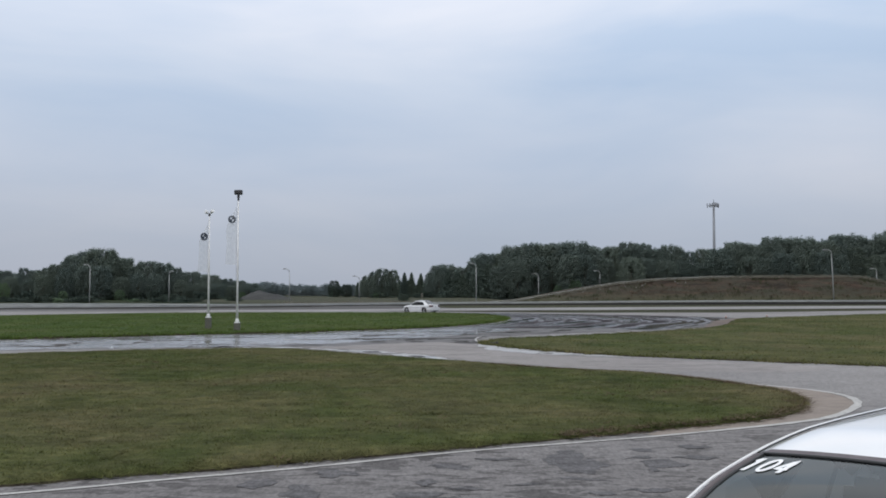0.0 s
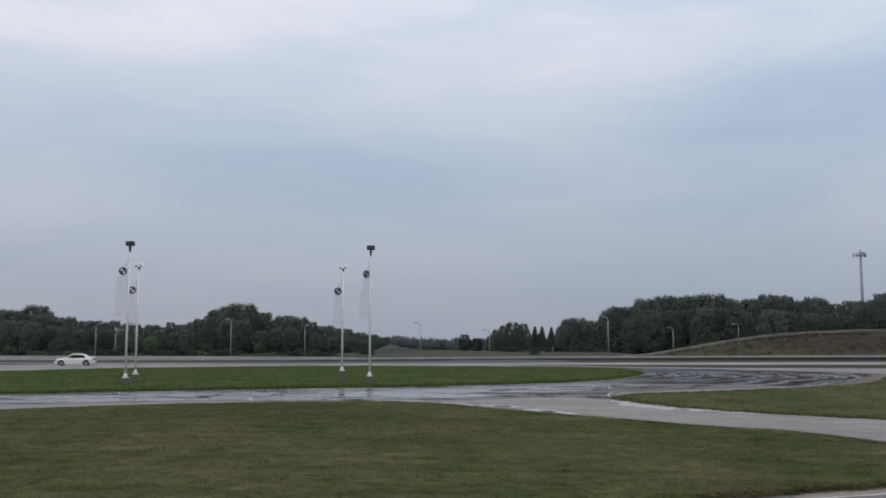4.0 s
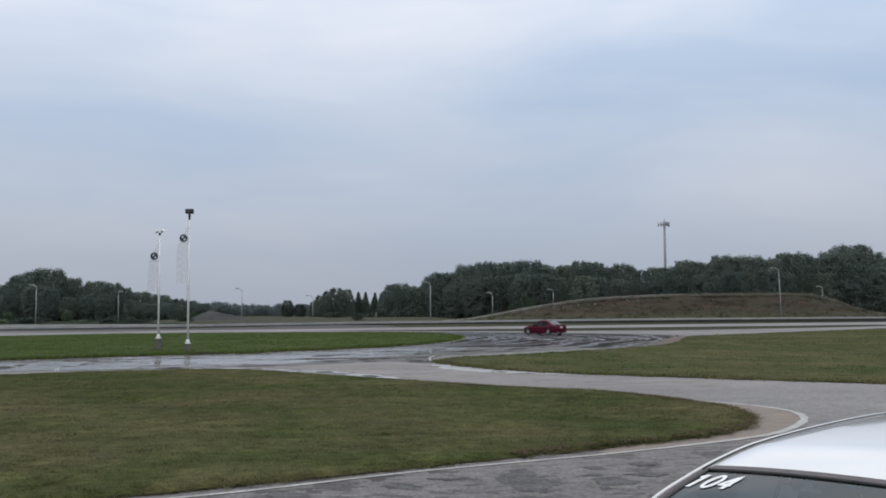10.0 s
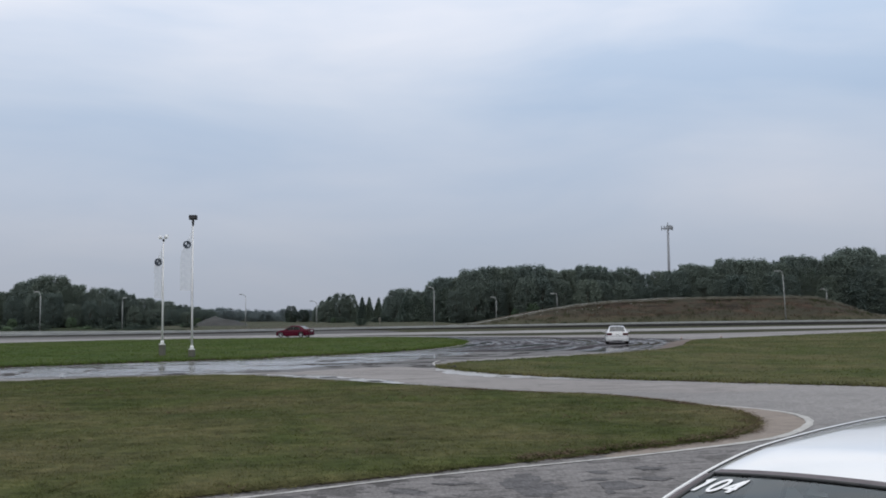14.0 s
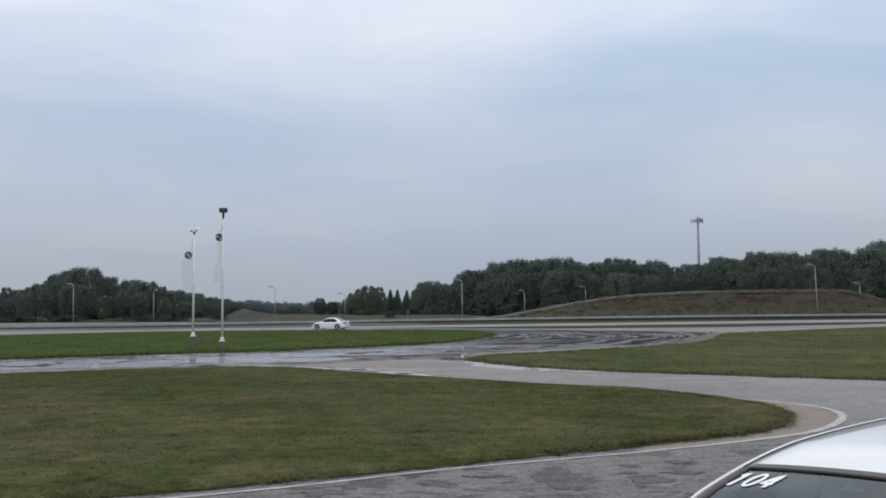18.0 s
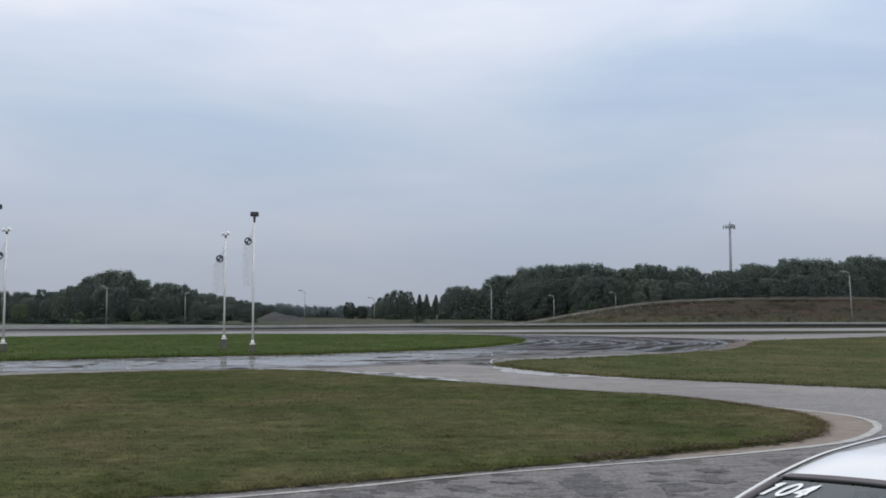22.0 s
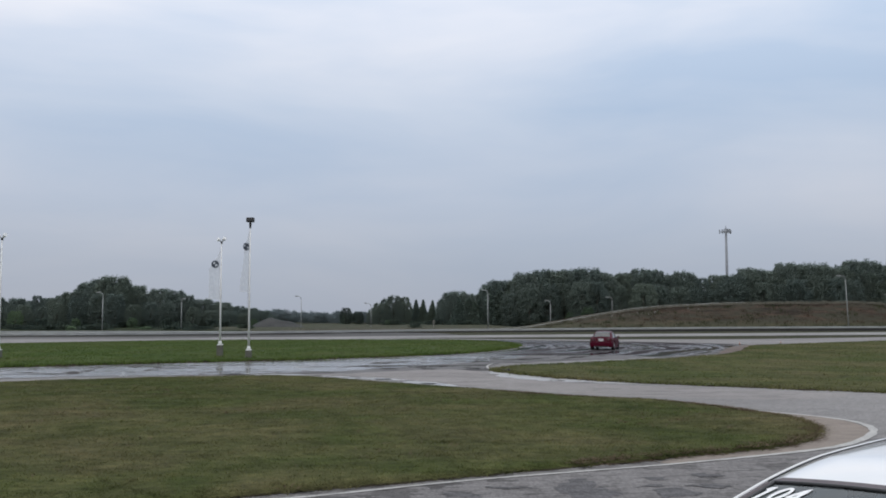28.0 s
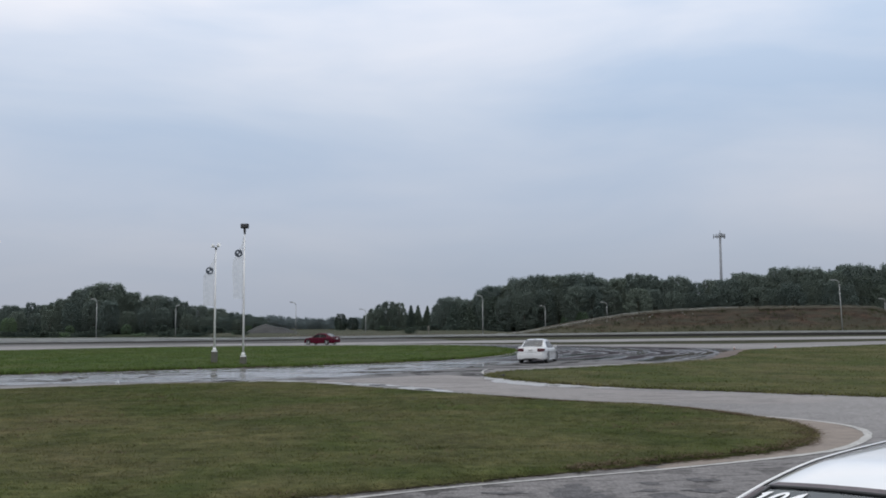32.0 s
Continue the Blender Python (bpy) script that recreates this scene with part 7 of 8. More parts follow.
REAR_PLAN = [(-1.68, 0.882), (-1.8, 0.878), (-2.0, 0.85), (-2.15, 0.79), (-2.225, 0.70), (-2.262, 0.58), (-2.272, 0.35), (-2.274, 0.0)]
FRONT_PLAN = [(1.885, 0.845), (2.05, 0.795), (2.15, 0.735), (2.215, 0.655), (2.252, 0.54), (2.268, 0.3), (2.272, 0.0)]
TAIL_PLAN = [(-1.97, 0.83), (-2.08, 0.805), (-2.16, 0.765), (-2.212, 0.70), (-2.238, 0.6), (-2.246, 0.41)]
HEAD_PLAN = [(1.83, 0.838), (1.98, 0.803), (2.09, 0.752), (2.165, 0.69), (2.215, 0.60), (2.245, 0.44)]


def both_sides(plan):
    return plan + [(x, -y) for x, y in reversed(plan[:-1])]


def lens_profile(low, high, o0, o1, tip):
    """A lens that narrows to its outer tip."""
    def at(u):
        g = tip + (1 - tip) * min(1.0, u / 0.45) ** 0.7
        mid = high - (high - low) * 0.42
        z0, z1 = mid - (mid - low) * g, mid + (high - mid) * g
        return [(o0, z0), (o1 * 0.7, z0), (o1, z0 + 0.02 * g), (o1, z1 - 0.02 * g), (o1 * 0.6, z1), (o0, z1)]
    return at


def sedan(name, label, paint, paint_name, brakes=False, plate=True, fin=True, pane=M_GLASS, size=1.0):
    """A four-door saloon: x ahead, y to its left, origin on the ground between the axles' ends."""
    root = thing(name, label, "car", "saloon cars")
    part("body", body_mesh(), paint, root, paint_name + " painted body")
    ws_top, rw_top = SHAPE["ws"], SHAPE["rw"]
    cp = cabin_parts()
    part("roof", cp[("roof", 1)], paint, root, paint_name + " painted roof and pillars")
    part("windscreen", cp[("windscreen", 1)], pane, root, "tinted windscreen").visible_shadow = False
    part("rear_window", cp[("rear_window", 1)], M_BACKLIGHT, root, "tinted rear window").visible_shadow = False
    for s in (1, -1):
        part("front_door_window", cp[("side_front", s)], M_GLASS, root, "tinted door window").visible_shadow = False
        part("rear_door_window", cp[("side_rear", s)], M_GLASS, root, "tinted door window").visible_shadow = False
    part("centre_pillar", cp[("trim", 1)], M_TRIM, root, "black centre pillar")
    for key, lab in (("seal", "grey rubber strip above the windscreen"), ("seal_back", "grey rubber strip above the rear window")):
        seal = cp[(key, 1)]
        bmesh.ops.translate(seal, verts=seal.verts[:], vec=(0, 0, 0.003))
        part("window_seal", seal, M_SEAL, root, lab)
    # cabin: floor, seats, dashboard
    part("cabin_floor", box(2.5, 1.44, 0.06, pose(-0.25, 0, 0.72), 0.02), M_INNER, root, "dark cabin lining")
    part("dashboard", box(0.36, 1.36, 0.2, pose(ws_top + 0.41, 0, 0.86), 0.06, 2), M_INNER, root, "dark dashboard")
    part("parcel_shelf", box(0.5, 1.3, 0.05, pose(-1.38, 0, 0.99), 0.015), M_INNER, root, "dark parcel shelf")
    for s in (1, -1):
        seat = join(box(0.14, 0.48, 0.56, pose(-0.02, s * 0.37, 0.95, 0, -12, 0), 0.05, 2), box(0.09, 0.26, 0.16, pose(-0.1, s * 0.37, 1.28, 0, -8, 0), 0.04, 2))
        part("front_seat", seat, M_INNER, root, "dark cloth seat with headrest")
    part("rear_bench", join(box(0.16, 1.24, 0.5, pose(-0.98, 0, 0.92, 0, -18, 0), 0.05, 2), box(0.09, 0.24, 0.12, pose(-1.08, 0.36, 1.17, 0, -8, 0), 0.03, 2), box(0.09, 0.24, 0.12, pose(-1.08, -0.36, 1.17, 0, -8, 0), 0.03, 2)), M_INNER, root, "dark cloth rear bench")
    part("steering_wheel", tube([(0.5 + 0.06 * math.sin(a), 0.37 + 0.18 * math.cos(a), 0.95 + 0.17 * math.sin(a)) for a in np.linspace(0, 2 * math.pi, 17)], 0.016, 6), M_TRIM, root)
    part("underbody", join(box(4.2, 1.2, 0.42, pose(0, 0, 0.43), 0.05), box(2.0, 1.66, 0.25, pose(0.04, 0, 0.36), 0.03)), M_TRIM, root, "black underbody")
    for s in (1, -1):
        # lamps
        head_line, tail_line = [(x, s * y) for x, y in HEAD_PLAN], [(x, s * y) for x, y in TAIL_PLAN]
        hd = part("headlight", wrap(head_line, lens_profile(0.565, 0.69, -0.01, 0.020, 0.3)), M_LAMP, root, "clear headlight glass")
        part("lamp_bowl", wrap(head_line, lens_profile(0.57, 0.685, -0.03, 0.008, 0.3)), M_CHROME, hd, "bright lamp bowl")
        tl = part("tail_light", wrap(tail_line, lens_profile(0.70, 0.895, -0.03, 0.014, 0.3)), M_TAIL, root, "dark red tail light")
        part("brake_lamp", box(0.02, 0.16, 0.05, pose(-2.247, s * 0.55, 0.83, 0, 4, s * 6), 0.008), M_BRAKE if brakes else M_TAIL, tl, "red brake lamp")
        part("door_mirror", join(box(0.12, 0.19, 0.13, pose(0.64, s * 0.955, 0.955, 0, 0, s * 8), 0.035, 2), box(0.06, 0.12, 0.04, pose(0.66, s * 0.85, 0.92), 0.01)), paint, root, paint_name + " door mirror")
        for hx in (0.02, -0.98):
            part("door_handle", box(0.2, 0.03, 0.03, pose(hx, s * 0.888, 0.73), 0.01, 2), paint, root)
        for sx, lo in ((0.86, 0.28), (-0.13, 0.26), (-1.0, 0.7)):
            w = smooth_table(HALF, sx)
            seam = tube([(sx + 0.03, s * (w * 0.937 + 0.003), smooth_table(TOP, sx) - 0.09), (sx + 0.01, s * (w * 0.988 + 0.002), 0.66), (sx, s * (w * 0.966 + 0.002), 0.6), (sx - 0.02, s * (w * 0.985 + 0.002), max(lo + 0.06, 0.36))], 0.0035, 5)
            part("door_seam", seam, M_TRIM, root)
        part("sill", box(1.9, 0.05, 0.09, pose(0.04, s * 0.865, 0.2), 0.015), paint, root, paint_name + " sill")
        # bead along the roof gutter
        bead = [(x, s * smooth_table(ROOF_HALF, x) * 0.93, smooth_table(ROOF, x) - 0.001) for x in np.linspace(rw_top, ws_top, 28)]
        if fin:
            part("roof_moulding", tube(bead, 0.007, 6), M_TRIM, root, "dark roof moulding")
        rail = [(x, s * cabin_section(x)[9][0], cabin_section(x)[9][1]) for x in np.linspace(SHAPE["taper"], 0.85, 24)]
        part("window_trim", tube(rail, 0.010, 6), M_TRIM, root, "black window trim")
        ws_edge = [(x, s * smooth_table(ROOF_HALF, x) * 0.9, cabin_section(x)[5][1] + 0.001) for x in np.linspace(ws_top, ROOF[-1][0] - 0.05, 16)]
        part("windscreen_seal", tube(ws_edge, 0.007, 6), M_TRIM, root, "black windscreen seal")
        grille = join(box(0.05, 0.2, 0.13, pose(2.245, s * 0.14, 0.60, 0, -14, -s * 6), 0.04, 2))
        gr = part("grille", grille, M_CHROME, root, "chrome grille frame")
        part("grille_mesh", box(0.03, 0.16, 0.095, pose(2.262, s * 0.14, 0.602, 0, -14, -s * 6), 0.02), M_TRIM, gr, "black grille slats")
    for s in (1, -1):
        rw_edge = [(x, s * smooth_table(ROOF_HALF, x) * 0.9, cabin_section(x)[5][1] + 0.001) for x in np.linspace(ROOF[0][0] + 0.04, rw_top, 16)]
        part("rear_window_edge", tube(rw_edge, 0.008, 6), M_TRIM, root, "black rear window edge")
    part("front_intake", box(0.04, 1.0, 0.12, pose(2.285, 0, 0.33, 0, -4, 0), 0.03, 2), M_TRIM, root, "black front air intake")
    part("rear_valance", box(0.05, 0.8, 0.07, pose(-2.28, 0, 0.275, 0, 6, 0), 0.02, 2), M_TRIM, root, "black rear valance")
    for s in (1, -1):
        part("exhaust_tip", tube([(-2.12, s * 0.5, 0.27), (-2.29, s * 0.5, 0.27)], 0.04, 12), M_CHROME, root, "chrome exhaust tip")
    part("rear_bumper", wrap(both_sides(REAR_PLAN), lambda u: [(-0.06, 0.605), (0.0, 0.605), (0.02, 0.59), (0.024, 0.46), (0.012, 0.34), (-0.02, 0.25), (-0.06, 0.25)]), paint, root, paint_name + " rear bumper")
    part("front_bumper", wrap(both_sides(FRONT_PLAN), lambda u: [(-0.06, 0.515), (0.0, 0.515), (0.018, 0.50), (0.022, 0.37), (0.012, 0.28), (-0.02, 0.2), (-0.06, 0.2)]), paint, root, paint_name + " front bumper")
    for plan, z in ((REAR_PLAN, 0.612), (FRONT_PLAN, 0.522)):
        part("bumper_seam", tube(spline([(x, y, z) for x, y in both_sides(plan)], 0.1), 0.0055, 5), M_TRIM, root, "dark gap above the bumper")
    part("boot_seam", tube([(-2.254, y, 0.665) for y in np.linspace(-0.42, 0.42, 9)], 0.006, 5), M_TRIM, root)
    part("boot_lip", box(0.07, 1.1, 0.012, pose(-2.17, 0, 0.984, 0, -4, 0), 0.004, 2), paint, root, paint_name + " boot lip")
    if plate:
        pl = part("rear_plate", box(0.02, 0.34, 0.16, pose(-2.254, 0, 0.77, 0, 6, 0), 0.004), M_PLATE, root, "pale plate")
        for k in range(5):
            part("plate_bar", box(0.008, 0.03, 0.08, pose(-2.266, -0.11 + 0.055 * k, 0.77, 0, 6, 0)), M_TRIM, pl)
    br = part("third_brake_light", box(0.03, 0.3, 0.03, pose(SHAPE["brake"][0], 0, SHAPE["brake"][1], 0, -20, 0), 0.008), M_BRAKE if brakes else M_TAIL, root, "high brake light")
    aerial = bmesh.new()
    bmesh.ops.create_cone(aerial, cap_ends=True, segments=10, radius1=0.09, radius2=0.015, depth=0.07, matrix=pose(-0.84, 0, 1.43) @ Matrix.Diagonal((1.0, 0.3, 1, 1)))
    if fin:
        part("roof_fin", aerial, M_TRIM, root, "small dark roof aerial fin")
    else:
        aerial.free()
    wheels = []
    for x in (FRONT_AX, REAR_AX):
        for s in (1, -1):
            wheels.append(wheel_parts(root, x, s * 0.775, s))
    for ob in root.children_recursive:
        ob.location = ob.location * size
        if ob.type == "MESH" and size != 1.0:
            ob.data.transform(Matrix.Scale(size, 4))
    return root, wheels


red_car, red_wheels = sedan("red_saloon_car", "dark red four-door saloon car drifting on wet asphalt", M_RED, "dark red", size=CAR_SIZE)
white_car, white_wheels = sedan("white_saloon_car", "white four-door saloon car driving on wet asphalt", M_WHITE_SHADED, "white", size=CAR_SIZE)
# the parked car is an estate with a long flat roof
ROOF[:] = [(-2.15, 1.06), (-2.06, 1.2), (-1.94, 1.38), (-1.82, 1.455), (-1.62, 1.475), (-1.2, 1.489), (-0.78, 1.498), (-0.35, 1.500), (-0.1, 1.498), (0.1, 1.494), (0.25, 1.488), (0.36, 1.480), (0.5, 1.456), (0.665, 1.416),
           (0.8, 1.376), (0.95, 1.325), (1.15, 1.225), (1.35, 1.11), (1.55, 0.985), (1.66, 0.91)]
ROOF_HALF[:] = [(-2.15, 0.66), (-1.82, 0.61), (-1.2, 0.615), (-0.8, 0.605), (-0.3, 0.595), (0.1, 0.591), (0.36, 0.601), (0.7, 0.664), (1.08, 0.735), (1.66, 0.80)]
SHAPE.update({"ws": 0.70, "rw": -1.84, "side": -1.72, "taper": -1.5, "seal": 0.045, "brake": (-1.86, 1.47)})
near_car, near_wheels = sedan("parked_estate_car", "white parked estate car numbered 104 on its windscreen", M_WHITE, "white", False, True, False, M_SCREEN)
for s in (1, -1):
    top_seal = [(SHAPE["ws"] + 0.004, s * smooth_table(ROOF_HALF, SHAPE["ws"]) * u, cabin_section(SHAPE["ws"])[0][1] - 0.03 * u ** 2.2 + 0.002) for u in np.linspace(0, 0.9, 14)]
    part("header_seal", tube(top_seal, 0.007, 6), M_TRIM, near_car, "black seal above the windscreen")
    edge = [(x, s * smooth_table(ROOF_HALF, x) * 0.985, smooth_table(ROOF, x) - 0.001) for x in np.linspace(-2.05, 1.45, 48)]
    part("roof_rail", tube(edge, 0.0075, 8), M_WHITE, near_car, "white roof edge moulding")
    pillar = [(x, s * smooth_table(ROOF_HALF, x) * 0.938, cabin_section(x)[5][1] - 0.009) for x in np.linspace(SHAPE["ws"] + 0.01, 1.5, 30)]
    part("pillar_trim", tube(pillar, 0.015, 8), M_SEAL, near_car, "mauve-grey windscreen pillar trim")
    groove = [(x, s * smooth_table(ROOF_HALF, x) * 0.958, smooth_table(ROOF, x) + 0.003) for x in np.linspace(-1.8, 0.69, 36)]
    part("roof_gutter", tube(groove, 0.0036, 6), M_TRIM, near_car, "dark roof gutter")
near_car.matrix_basis = pose(NEAR_X, NEAR_Y, 0, 0, 0, NEAR_H)


def digit_strokes(ch):
    """Strokes of a digit in a unit box, as polylines."""
    if ch == "1":
        return [[(0.15, 0.78), (0.5, 1.0), (0.5, 0.0)]]
    if ch == "0":
        return [[(0.5 + 0.42 * math.cos(a), 0.5 + 0.46 * math.sin(a)) for a in np.linspace(0, 2 * math.pi, 25)]]
    return [[(0.72, 0.0), (0.72, 1.0), (0.05, 0.3), (1.0, 0.3)]]


def screen_point(u, v):
    """On the outer face of the windscreen: u metres to the car's left, v metres down the slope from its top edge."""
    x = SHAPE["ws"] + v * 0.95
    s = cabin_section(x)
    yt = smooth_table(ROOF_HALF, x)
    q = min(1, abs(u) / yt)
    return Vector((x, u, s[0][1] - 0.03 * q ** 2.2 + 0.004))


def decal(text, u0, v0, w, h, gap, thick):
    bm = bmesh.new()
    for n, ch in enumerate(text):
        for line in digit_strokes(ch):
            pts = []
            for a, b in zip(line, line[1:]):
                for j in range(4):
                    pts.append((a[0] + (b[0] - a[0]) * j / 4, a[1] + (b[1] - a[1]) * j / 4))
            pts.append(line[-1])
            prev = None
            for i, p in enumerate(pts):
                a, b = pts[max(i - 1, 0)], pts[min(i + 1, len(pts) - 1)]
                d = Vector((b[0] - a[0], b[1] - a[1]))
                d = Vector((-d.y, d.x)).normalized() if d.length else Vector((1, 0))
                row = []
                for s in (1, -1):
                    lx, ly = p[0] * w + d.x * thick / 2 * s + n * (w + gap) + 0.35 * h * (p[1] - 0.5), p[1] * h + d.y * thick / 2 * s
                    row.append(bm.verts.new(screen_point(u0 + lx, v0 + h - ly)))
                if prev:
                    bm.faces.new((prev[0], prev[1], row[1], row[0]))
                prev = row
    bmesh.ops.recalc_face_normals(bm, faces=bm.faces[:])
    return bm


part("number_decal", decal("104", -0.612, 0.06, 0.053, 0.118, 0.016, 0.020), M_DECAL, near_car, "white number 104 on the glass")

# ---- grass blades ----
def blades(name, outline, count, box_, h0, h1, width, material, seed, label, base=0.025):
    rng = np.random.default_rng(seed)
    x = rng.uniform(box_[0], box_[2], count * 3)
    y = rng.uniform(box_[1], box_[3], count * 3)
    ok = inside_np([(p[0], p[1]) for p in outline], x, y)
    x, y = x[ok][:count], y[ok][:count]
    n = len(x)
    a = rng.uniform(0, 2 * np.pi, n)
    h = rng.uniform(h0, h1, n)
    lean = rng.uniform(-1.8, 1.8, (n, 2)) * h[:, None]
    w = width * rng.uniform(0.6, 1.3, n)
    dx, dy = np.cos(a) * w, np.sin(a) * w
    z = np.array([base + turf(a_, b_) - 0.012 for a_, b_ in zip(x, y)])
    dx, dy = np.abs(dx), np.where(dx < 0, -dy, dy)
    v = np.stack([np.stack([x - dx, y - dy, z], 1), np.stack([x + dx, y + dy, z], 1), np.stack([x + lean[:, 0], y + lean[:, 1], z + 0.012 + h], 1)], 1).reshape(-1, 3)
    me = bpy.data.meshes.new(name)
    me.vertices.add(n * 3)
    me.vertices.foreach_set("co", v.astype(np.float32).ravel())
    me.loops.add(n * 3)
    me.loops.foreach_set("vertex_index", np.arange(n * 3, dtype=np.int32))
    me.polygons.add(n)
    me.polygons.foreach_set("loop_start", np.arange(0, n * 3, 3, dtype=np.int32))
    me.update(calc_edges=True)
    me.materials.append(material)
    tagged(new(name, me), label, "grass", kind="stuff")


blades("grass_blades", near_outline, 300000, (-20, 7, 8, 35), 0.008, 0.024, 0.012, M_BLADE_N, 1, "short mown grass blades of the near island")
blades("grass_blades", flag_outline, 130000, (-46, 37, 6, 96), 0.012, 0.04, 0.03, M_BLADE_L, 2, "short green grass blades round the flagpoles", 0.09)
blades("grass_blades", right_outline, 110000, (1, 18, 62, 110), 0.012, 0.04, 0.03, M_BLADE_N, 3, "short olive grass blades beside the bend", 0.04)


# dry weeds on the crest and foot of the mound and behind the rails
def weeds(name, spots, h0, h1, material, seed, label, spread=0.35, width=0.05):
    rng = np.random.default_rng(seed)
    p = np.repeat(np.array(spots), 7, axis=0) + np.concatenate([rng.normal(0, spread, (len(spots) * 7, 2)), np.zeros((len(spots) * 7, 1))], 1)
    n = len(p)
    a, h = rng.uniform(0, 2 * np.pi, n), rng.uniform(h0, h1, n)
    d = np.stack([np.cos(a), np.sin(a), np.zeros(n)], 1) * width
    tip = p + np.stack([rng.normal(0, 0.12, n), rng.normal(0, 0.12, n), h], 1)
    me = mesh_from(name, np.stack([p - d, p + d, tip], 1).reshape(-1, 3), np.arange(n * 3).reshape(-1, 3))
    me.materials.append(material)
    tagged(new(name, me), label, "weeds", kind="stuff")


M_STRAW = surface("straw", (0.13, 0.122, 0.095), (0.22, 0.208, 0.17), 0.4, 3, 0.9, 0, 0, 0.1)
wr = random.Random(3)
spots = []
for k in range(1500):
    x = wr.uniform(12, 116)
    spots.append((x, 199.3 + wr.uniform(-1.6, 0.8), lerp_table(MOUND_H, x) - 0.15))
for k in range(1300):
    x = wr.uniform(6, 122)
    spots.append((x, 184.5 + wr.uniform(-2.5, 2.5), -0.12))
for k in range(350):
    spots.append((wr.uniform(-35, 10), 186 + wr.uniform(-3, 30), -0.12))
slope_dry, slope_green = [], []
for k in range(1500):
    x, y = wr.uniform(10, 122), wr.uniform(185.5, 198.5)
    clump = noise.noise((x * 0.16, y * 0.3, 5))
    spot = (x, y + 0.8 * noise.noise((x * 0.12, 0, 7)), -0.16 + lerp_table(MOUND_H, x) * lerp_table(CROSS, y))
    if clump > 0.1 or y < 188:
        slope_green.append(spot)
    elif clump < -0.12:
        slope_dry.append(spot)
M_SCRUB = surface("slope_scrub", (0.035, 0.042, 0.022), (0.07, 0.074, 0.042), 0.5, 4, 0.9, 0, 0, 0.05)
M_BRACKEN = surface("slope_bracken", (0.05, 0.036, 0.026), (0.095, 0.066, 0.046), 0.5, 4, 0.9, 0, 0, 0.05)
weeds("slope_scrub", slope_green, 0.25, 0.7, M_SCRUB, 28, "low green scrub on the slope of the mound", 0.4, 0.07)
weeds("slope_bracken", slope_dry, 0.2, 0.5, M_BRACKEN, 29, "brown dead plants on the bare clay slope", 0.4, 0.06)
weeds("dry_weeds", spots, 0.25, 0.75, M_STRAW, 9, "dry straw-coloured weeds on the mound and verge")


# ragged rim of the near island: tufts that hang over the edge, and dry sprigs thinning out into the soil
rim, dry = [], []
for a, b in zip(near_outline, near_outline[1:] + near_outline[:1]):
    if not (-14 < a[0] and a[1] > 5):
        continue
    d = Vector((b[0] - a[0], b[1] - a[1], 0))
    out = Vector((d.y, -d.x, 0)).normalized()
    for k in range(7):
        u = wr.random()
        q = (a[0] + d.x * u + out.x * wr.gauss(-0.03, 0.05), a[1] + d.y * u + out.y * wr.gauss(-0.03, 0.05), 0.012)
        rim.append(q)
    if a[0] > 1.5:
        for k in range(16):
            u, o = wr.random(), abs(wr.gauss(0, 0.16)) - 0.22
            dry.append((a[0] + d.x * u + out.x * o, a[1] + d.y * u + out.y * o, 0.012 if o > 0 else 0.05))
weeds("edge_tufts", rim, 0.02, 0.065, M_BLADE_N, 21, "ragged grass tufts along the edge of the near island", 0.05, 0.012)


def rim_spots(outline, keep, per, drop, z):
    """Points scattered along an outline, a little to either side of it."""
    out = []
    for a, b in zip(outline, outline[1:] + outline[:1]):
        if keep(a[0], a[1]):
            for k in range(per):
                u = wr.random()
                out.append((a[0] + (b[0] - a[0]) * u + wr.gauss(0, drop), a[1] + (b[1] - a[1]) * u + wr.gauss(0, drop), z))
    return out


weeds("edge_tufts", rim_spots(flag_outline, lambda x, y: y < 66 or x > -5, 9, 0.12, 0.02), 0.06, 0.2, M_BLADE_L, 25, "ragged green tufts along the edge of the flag island", 0.14, 0.035)
weeds("edge_tufts", rim_spots(right_outline, lambda x, y: y < 48 and x < 20, 8, 0.1, 0.01), 0.04, 0.14, M_BLADE_N, 26, "ragged olive tufts along the wet edge of the grass", 0.1, 0.03)
foot_spots = [(fx + wr.gauss(0, 0.22), fy + wr.gauss(-0.1, 0.2), 0.11) for fx, fy in ((-10.87, 49.17), (-12.76, 50.62), (-22.85, 45.4), (-23.66, 48.14)) for k in range(10)]
weeds("foot_tufts", foot_spots, 0.05, 0.16, M_BLADE_L, 27, "longer green grass round the footings of the flagpoles", 0.06, 0.03)
lawn, stalks = [], []
while len(lawn) < 1500:
    q = (wr.uniform(-18, 7), wr.uniform(8, 33))
    if inside(near_outline, q[0], q[1]):
        lawn.append((q[0], q[1], 0.05))
while len(stalks) < 260:
    q = (wr.uniform(-18, 7), wr.uniform(8, 33))
    if inside(near_outline, q[0], q[1]) and noise.noise((q[0] * 0.4, q[1] * 0.4, 6)) > 0.05:
        stalks.append((q[0], q[1], 0.05))
weeds("lawn_tufts", lawn, 0.02, 0.06, M_BLADE_N, 23, "longer grass tufts scattered over the near island", 0.06, 0.016)
M_DRYGRASS = surface("dry_grass", (0.075, 0.052, 0.032), (0.14, 0.105, 0.07), 1.2, 9, 0.9, 0, 0, 0.1)
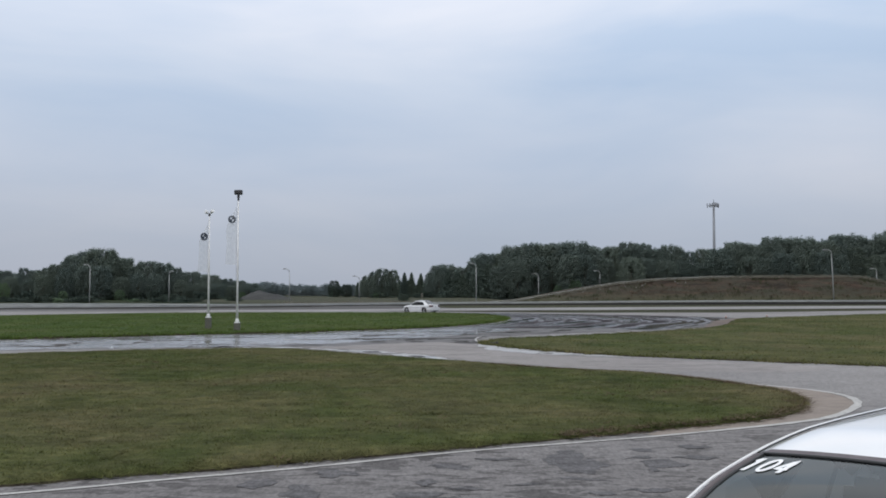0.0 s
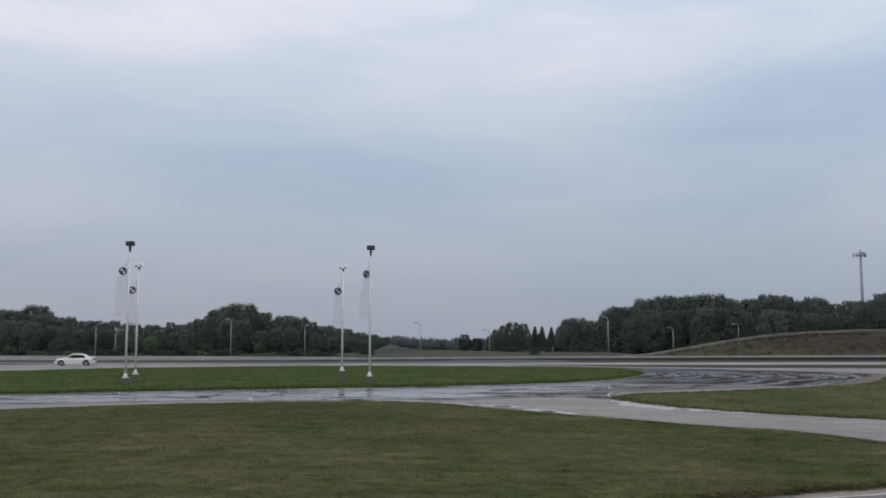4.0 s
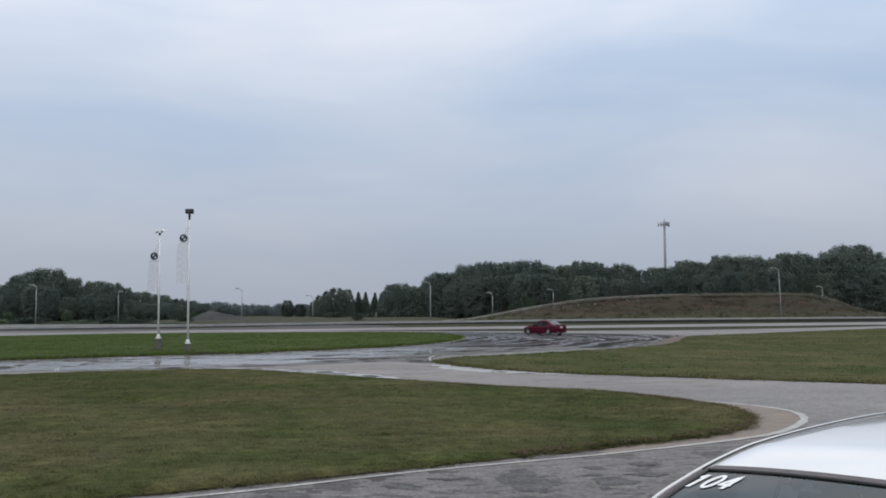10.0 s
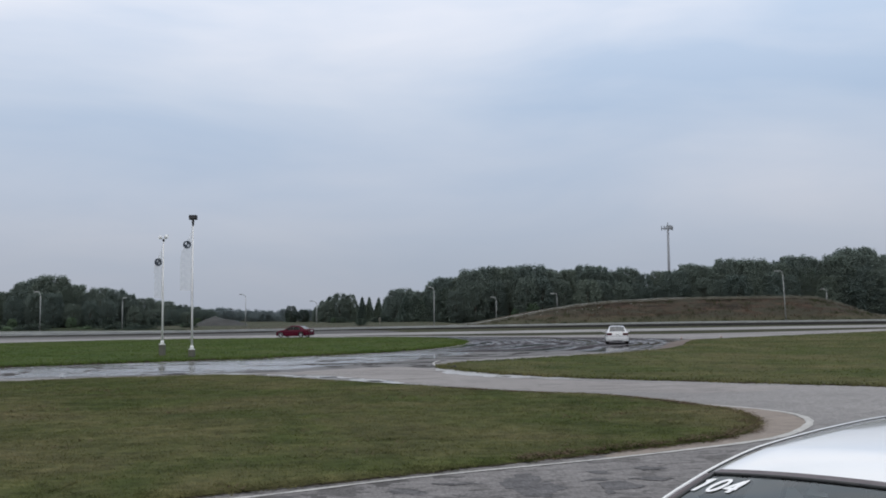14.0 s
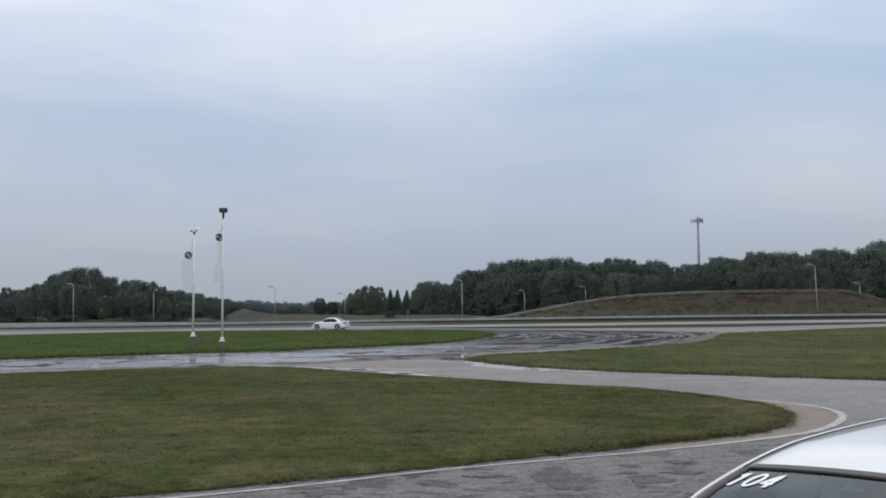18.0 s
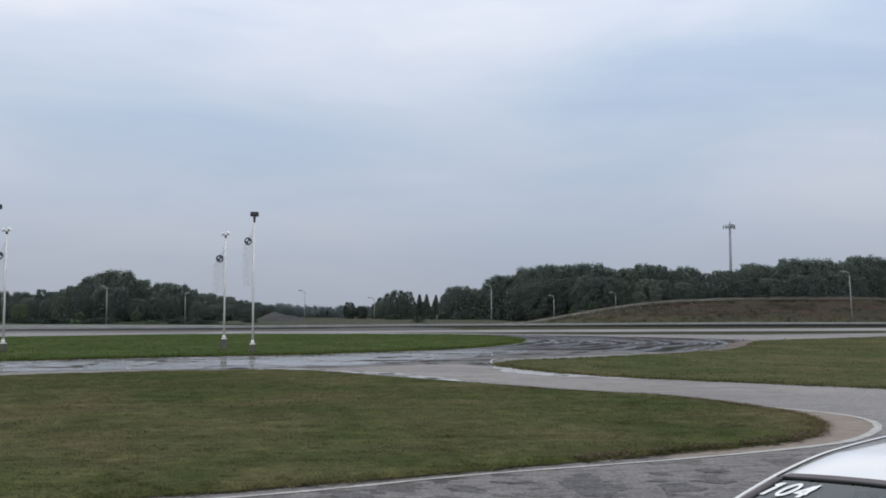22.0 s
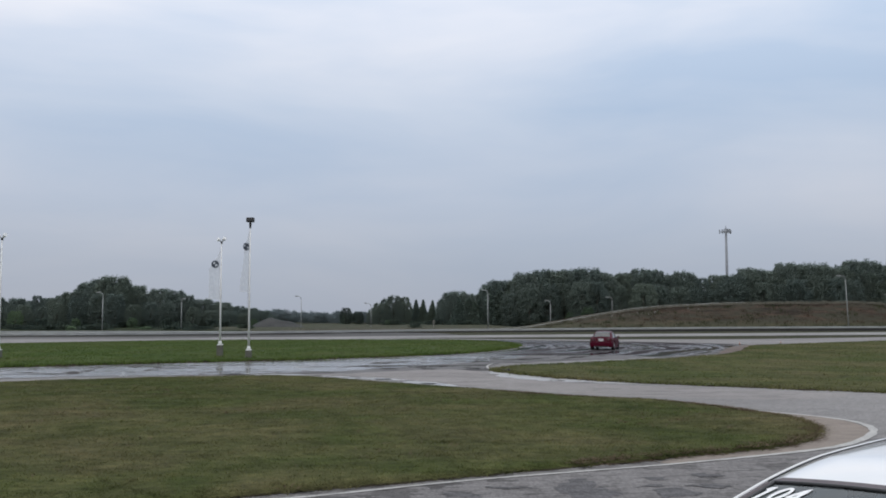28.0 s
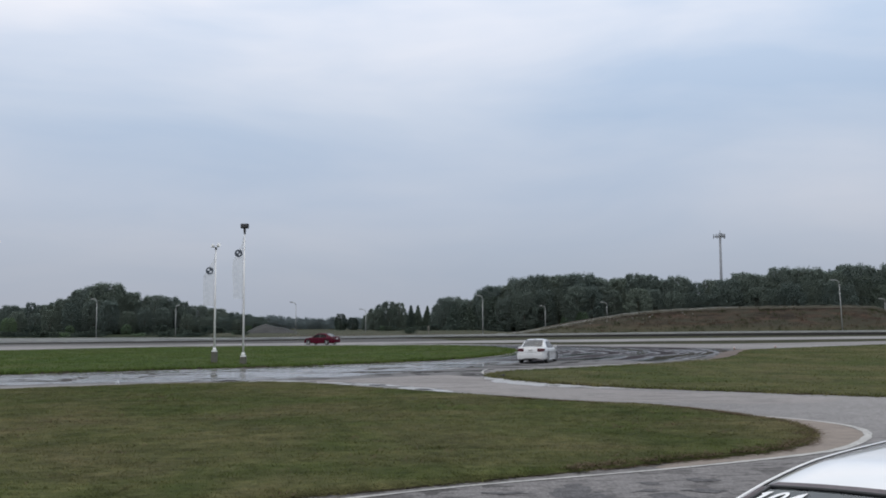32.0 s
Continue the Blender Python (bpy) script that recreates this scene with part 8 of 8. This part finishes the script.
weeds("dry_stalks", stalks, 0.02, 0.06, M_DRYGRASS, 24, "brown dry stalks in patches over the near island", 0.1, 0.014)
weeds("dry_sprigs", dry, 0.012, 0.04, M_DRYGRASS, 22, "brown dry grass thinning out into bare soil", 0.05, 0.01)


# ---- what moves ----
def wheel_rows(rows, hub, x, y, steer_by):
    """Rolling of one wheel: a row for every frame of the clip."""
    times = [r[0] for r in rows]
    pos = [(r[1].translation.x, r[1].translation.y) for r in rows]
    out, roll, prev = [], 0.0, None
    for k in range(32 * 30 + 1):
        t = k / 30
        i = min(len(times) - 2, max(0, int(t / (times[1] - times[0]))))
        u = (t - times[i]) / (times[i + 1] - times[i])
        p = (pos[i][0] + (pos[i + 1][0] - pos[i][0]) * u, pos[i][1] + (pos[i + 1][1] - pos[i][1]) * u)
        if prev:
            roll += min(80.0, math.degrees(math.hypot(p[0] - prev[0], p[1] - prev[1]) / (WHEEL_R * CAR_SIZE)))
        prev = p
        st = lerp_table(steer_by, t) if steer_by else 0.0
        out.append((t, Matrix.Translation((x * CAR_SIZE, y * CAR_SIZE, WHEEL_R * CAR_SIZE)) @ Matrix.Rotation(radians(st), 4, "Z") @ Matrix.Rotation(radians(roll), 4, "Y")))
    return out


def motions():
    walk(red_car, RED_ROWS)
    walk(white_car, WHITE_ROWS)
    red_steer = [(0, 12), (5, 4), (6.2, -8), (7.5, -14), (9, 6), (10.5, 14), (13, 8), (15, 4), (20, 14), (24.5, 4), (26.5, -6), (28.5, 12), (32, 6)]
    white_steer = [(0, 8), (3, 6), (7, 12), (11, 4), (12.5, -6), (14, 10), (17, 6), (20, 6), (24, 12), (29, 4), (31, 6), (32, -4)]
    for rows, wheels, st in ((RED_ROWS, red_wheels, red_steer), (WHITE_ROWS, white_wheels, white_steer)):
        k = 0
        for x in (FRONT_AX, REAR_AX):
            for s in (1, -1):
                walk(wheels[k], wheel_rows(rows, wheels[k], x, s * 0.775, st if x > 0 else None))
                k += 1
    for drops, c, seed in JETS:
        walk(drops, [(0.2 * k, pose(0, 0, 0.05 * math.sin(5.1 * 0.2 * k + 1.57 * c + seed) - 0.03, 0, 0, 12 * math.sin(0.9 * k + c))) for k in range(161)])
    for strip, z, u, phase in FLAG_STRIPS:
        rows = []
        for k in range(81):
            t = 0.4 * k
            a = 30 + 26 * math.sin(1.9 * t + phase - 2.4 * u) + 16 * math.sin(0.77 * t + 1.7 * phase - 1.2 * u) + 8 * math.sin(4.1 * t + phase * 3 - 4 * u)
            rows.append((t, pose(0, 0, z, 0, 3 * math.sin(1.3 * t + phase + u), a)))
        walk(strip, rows)


motions()
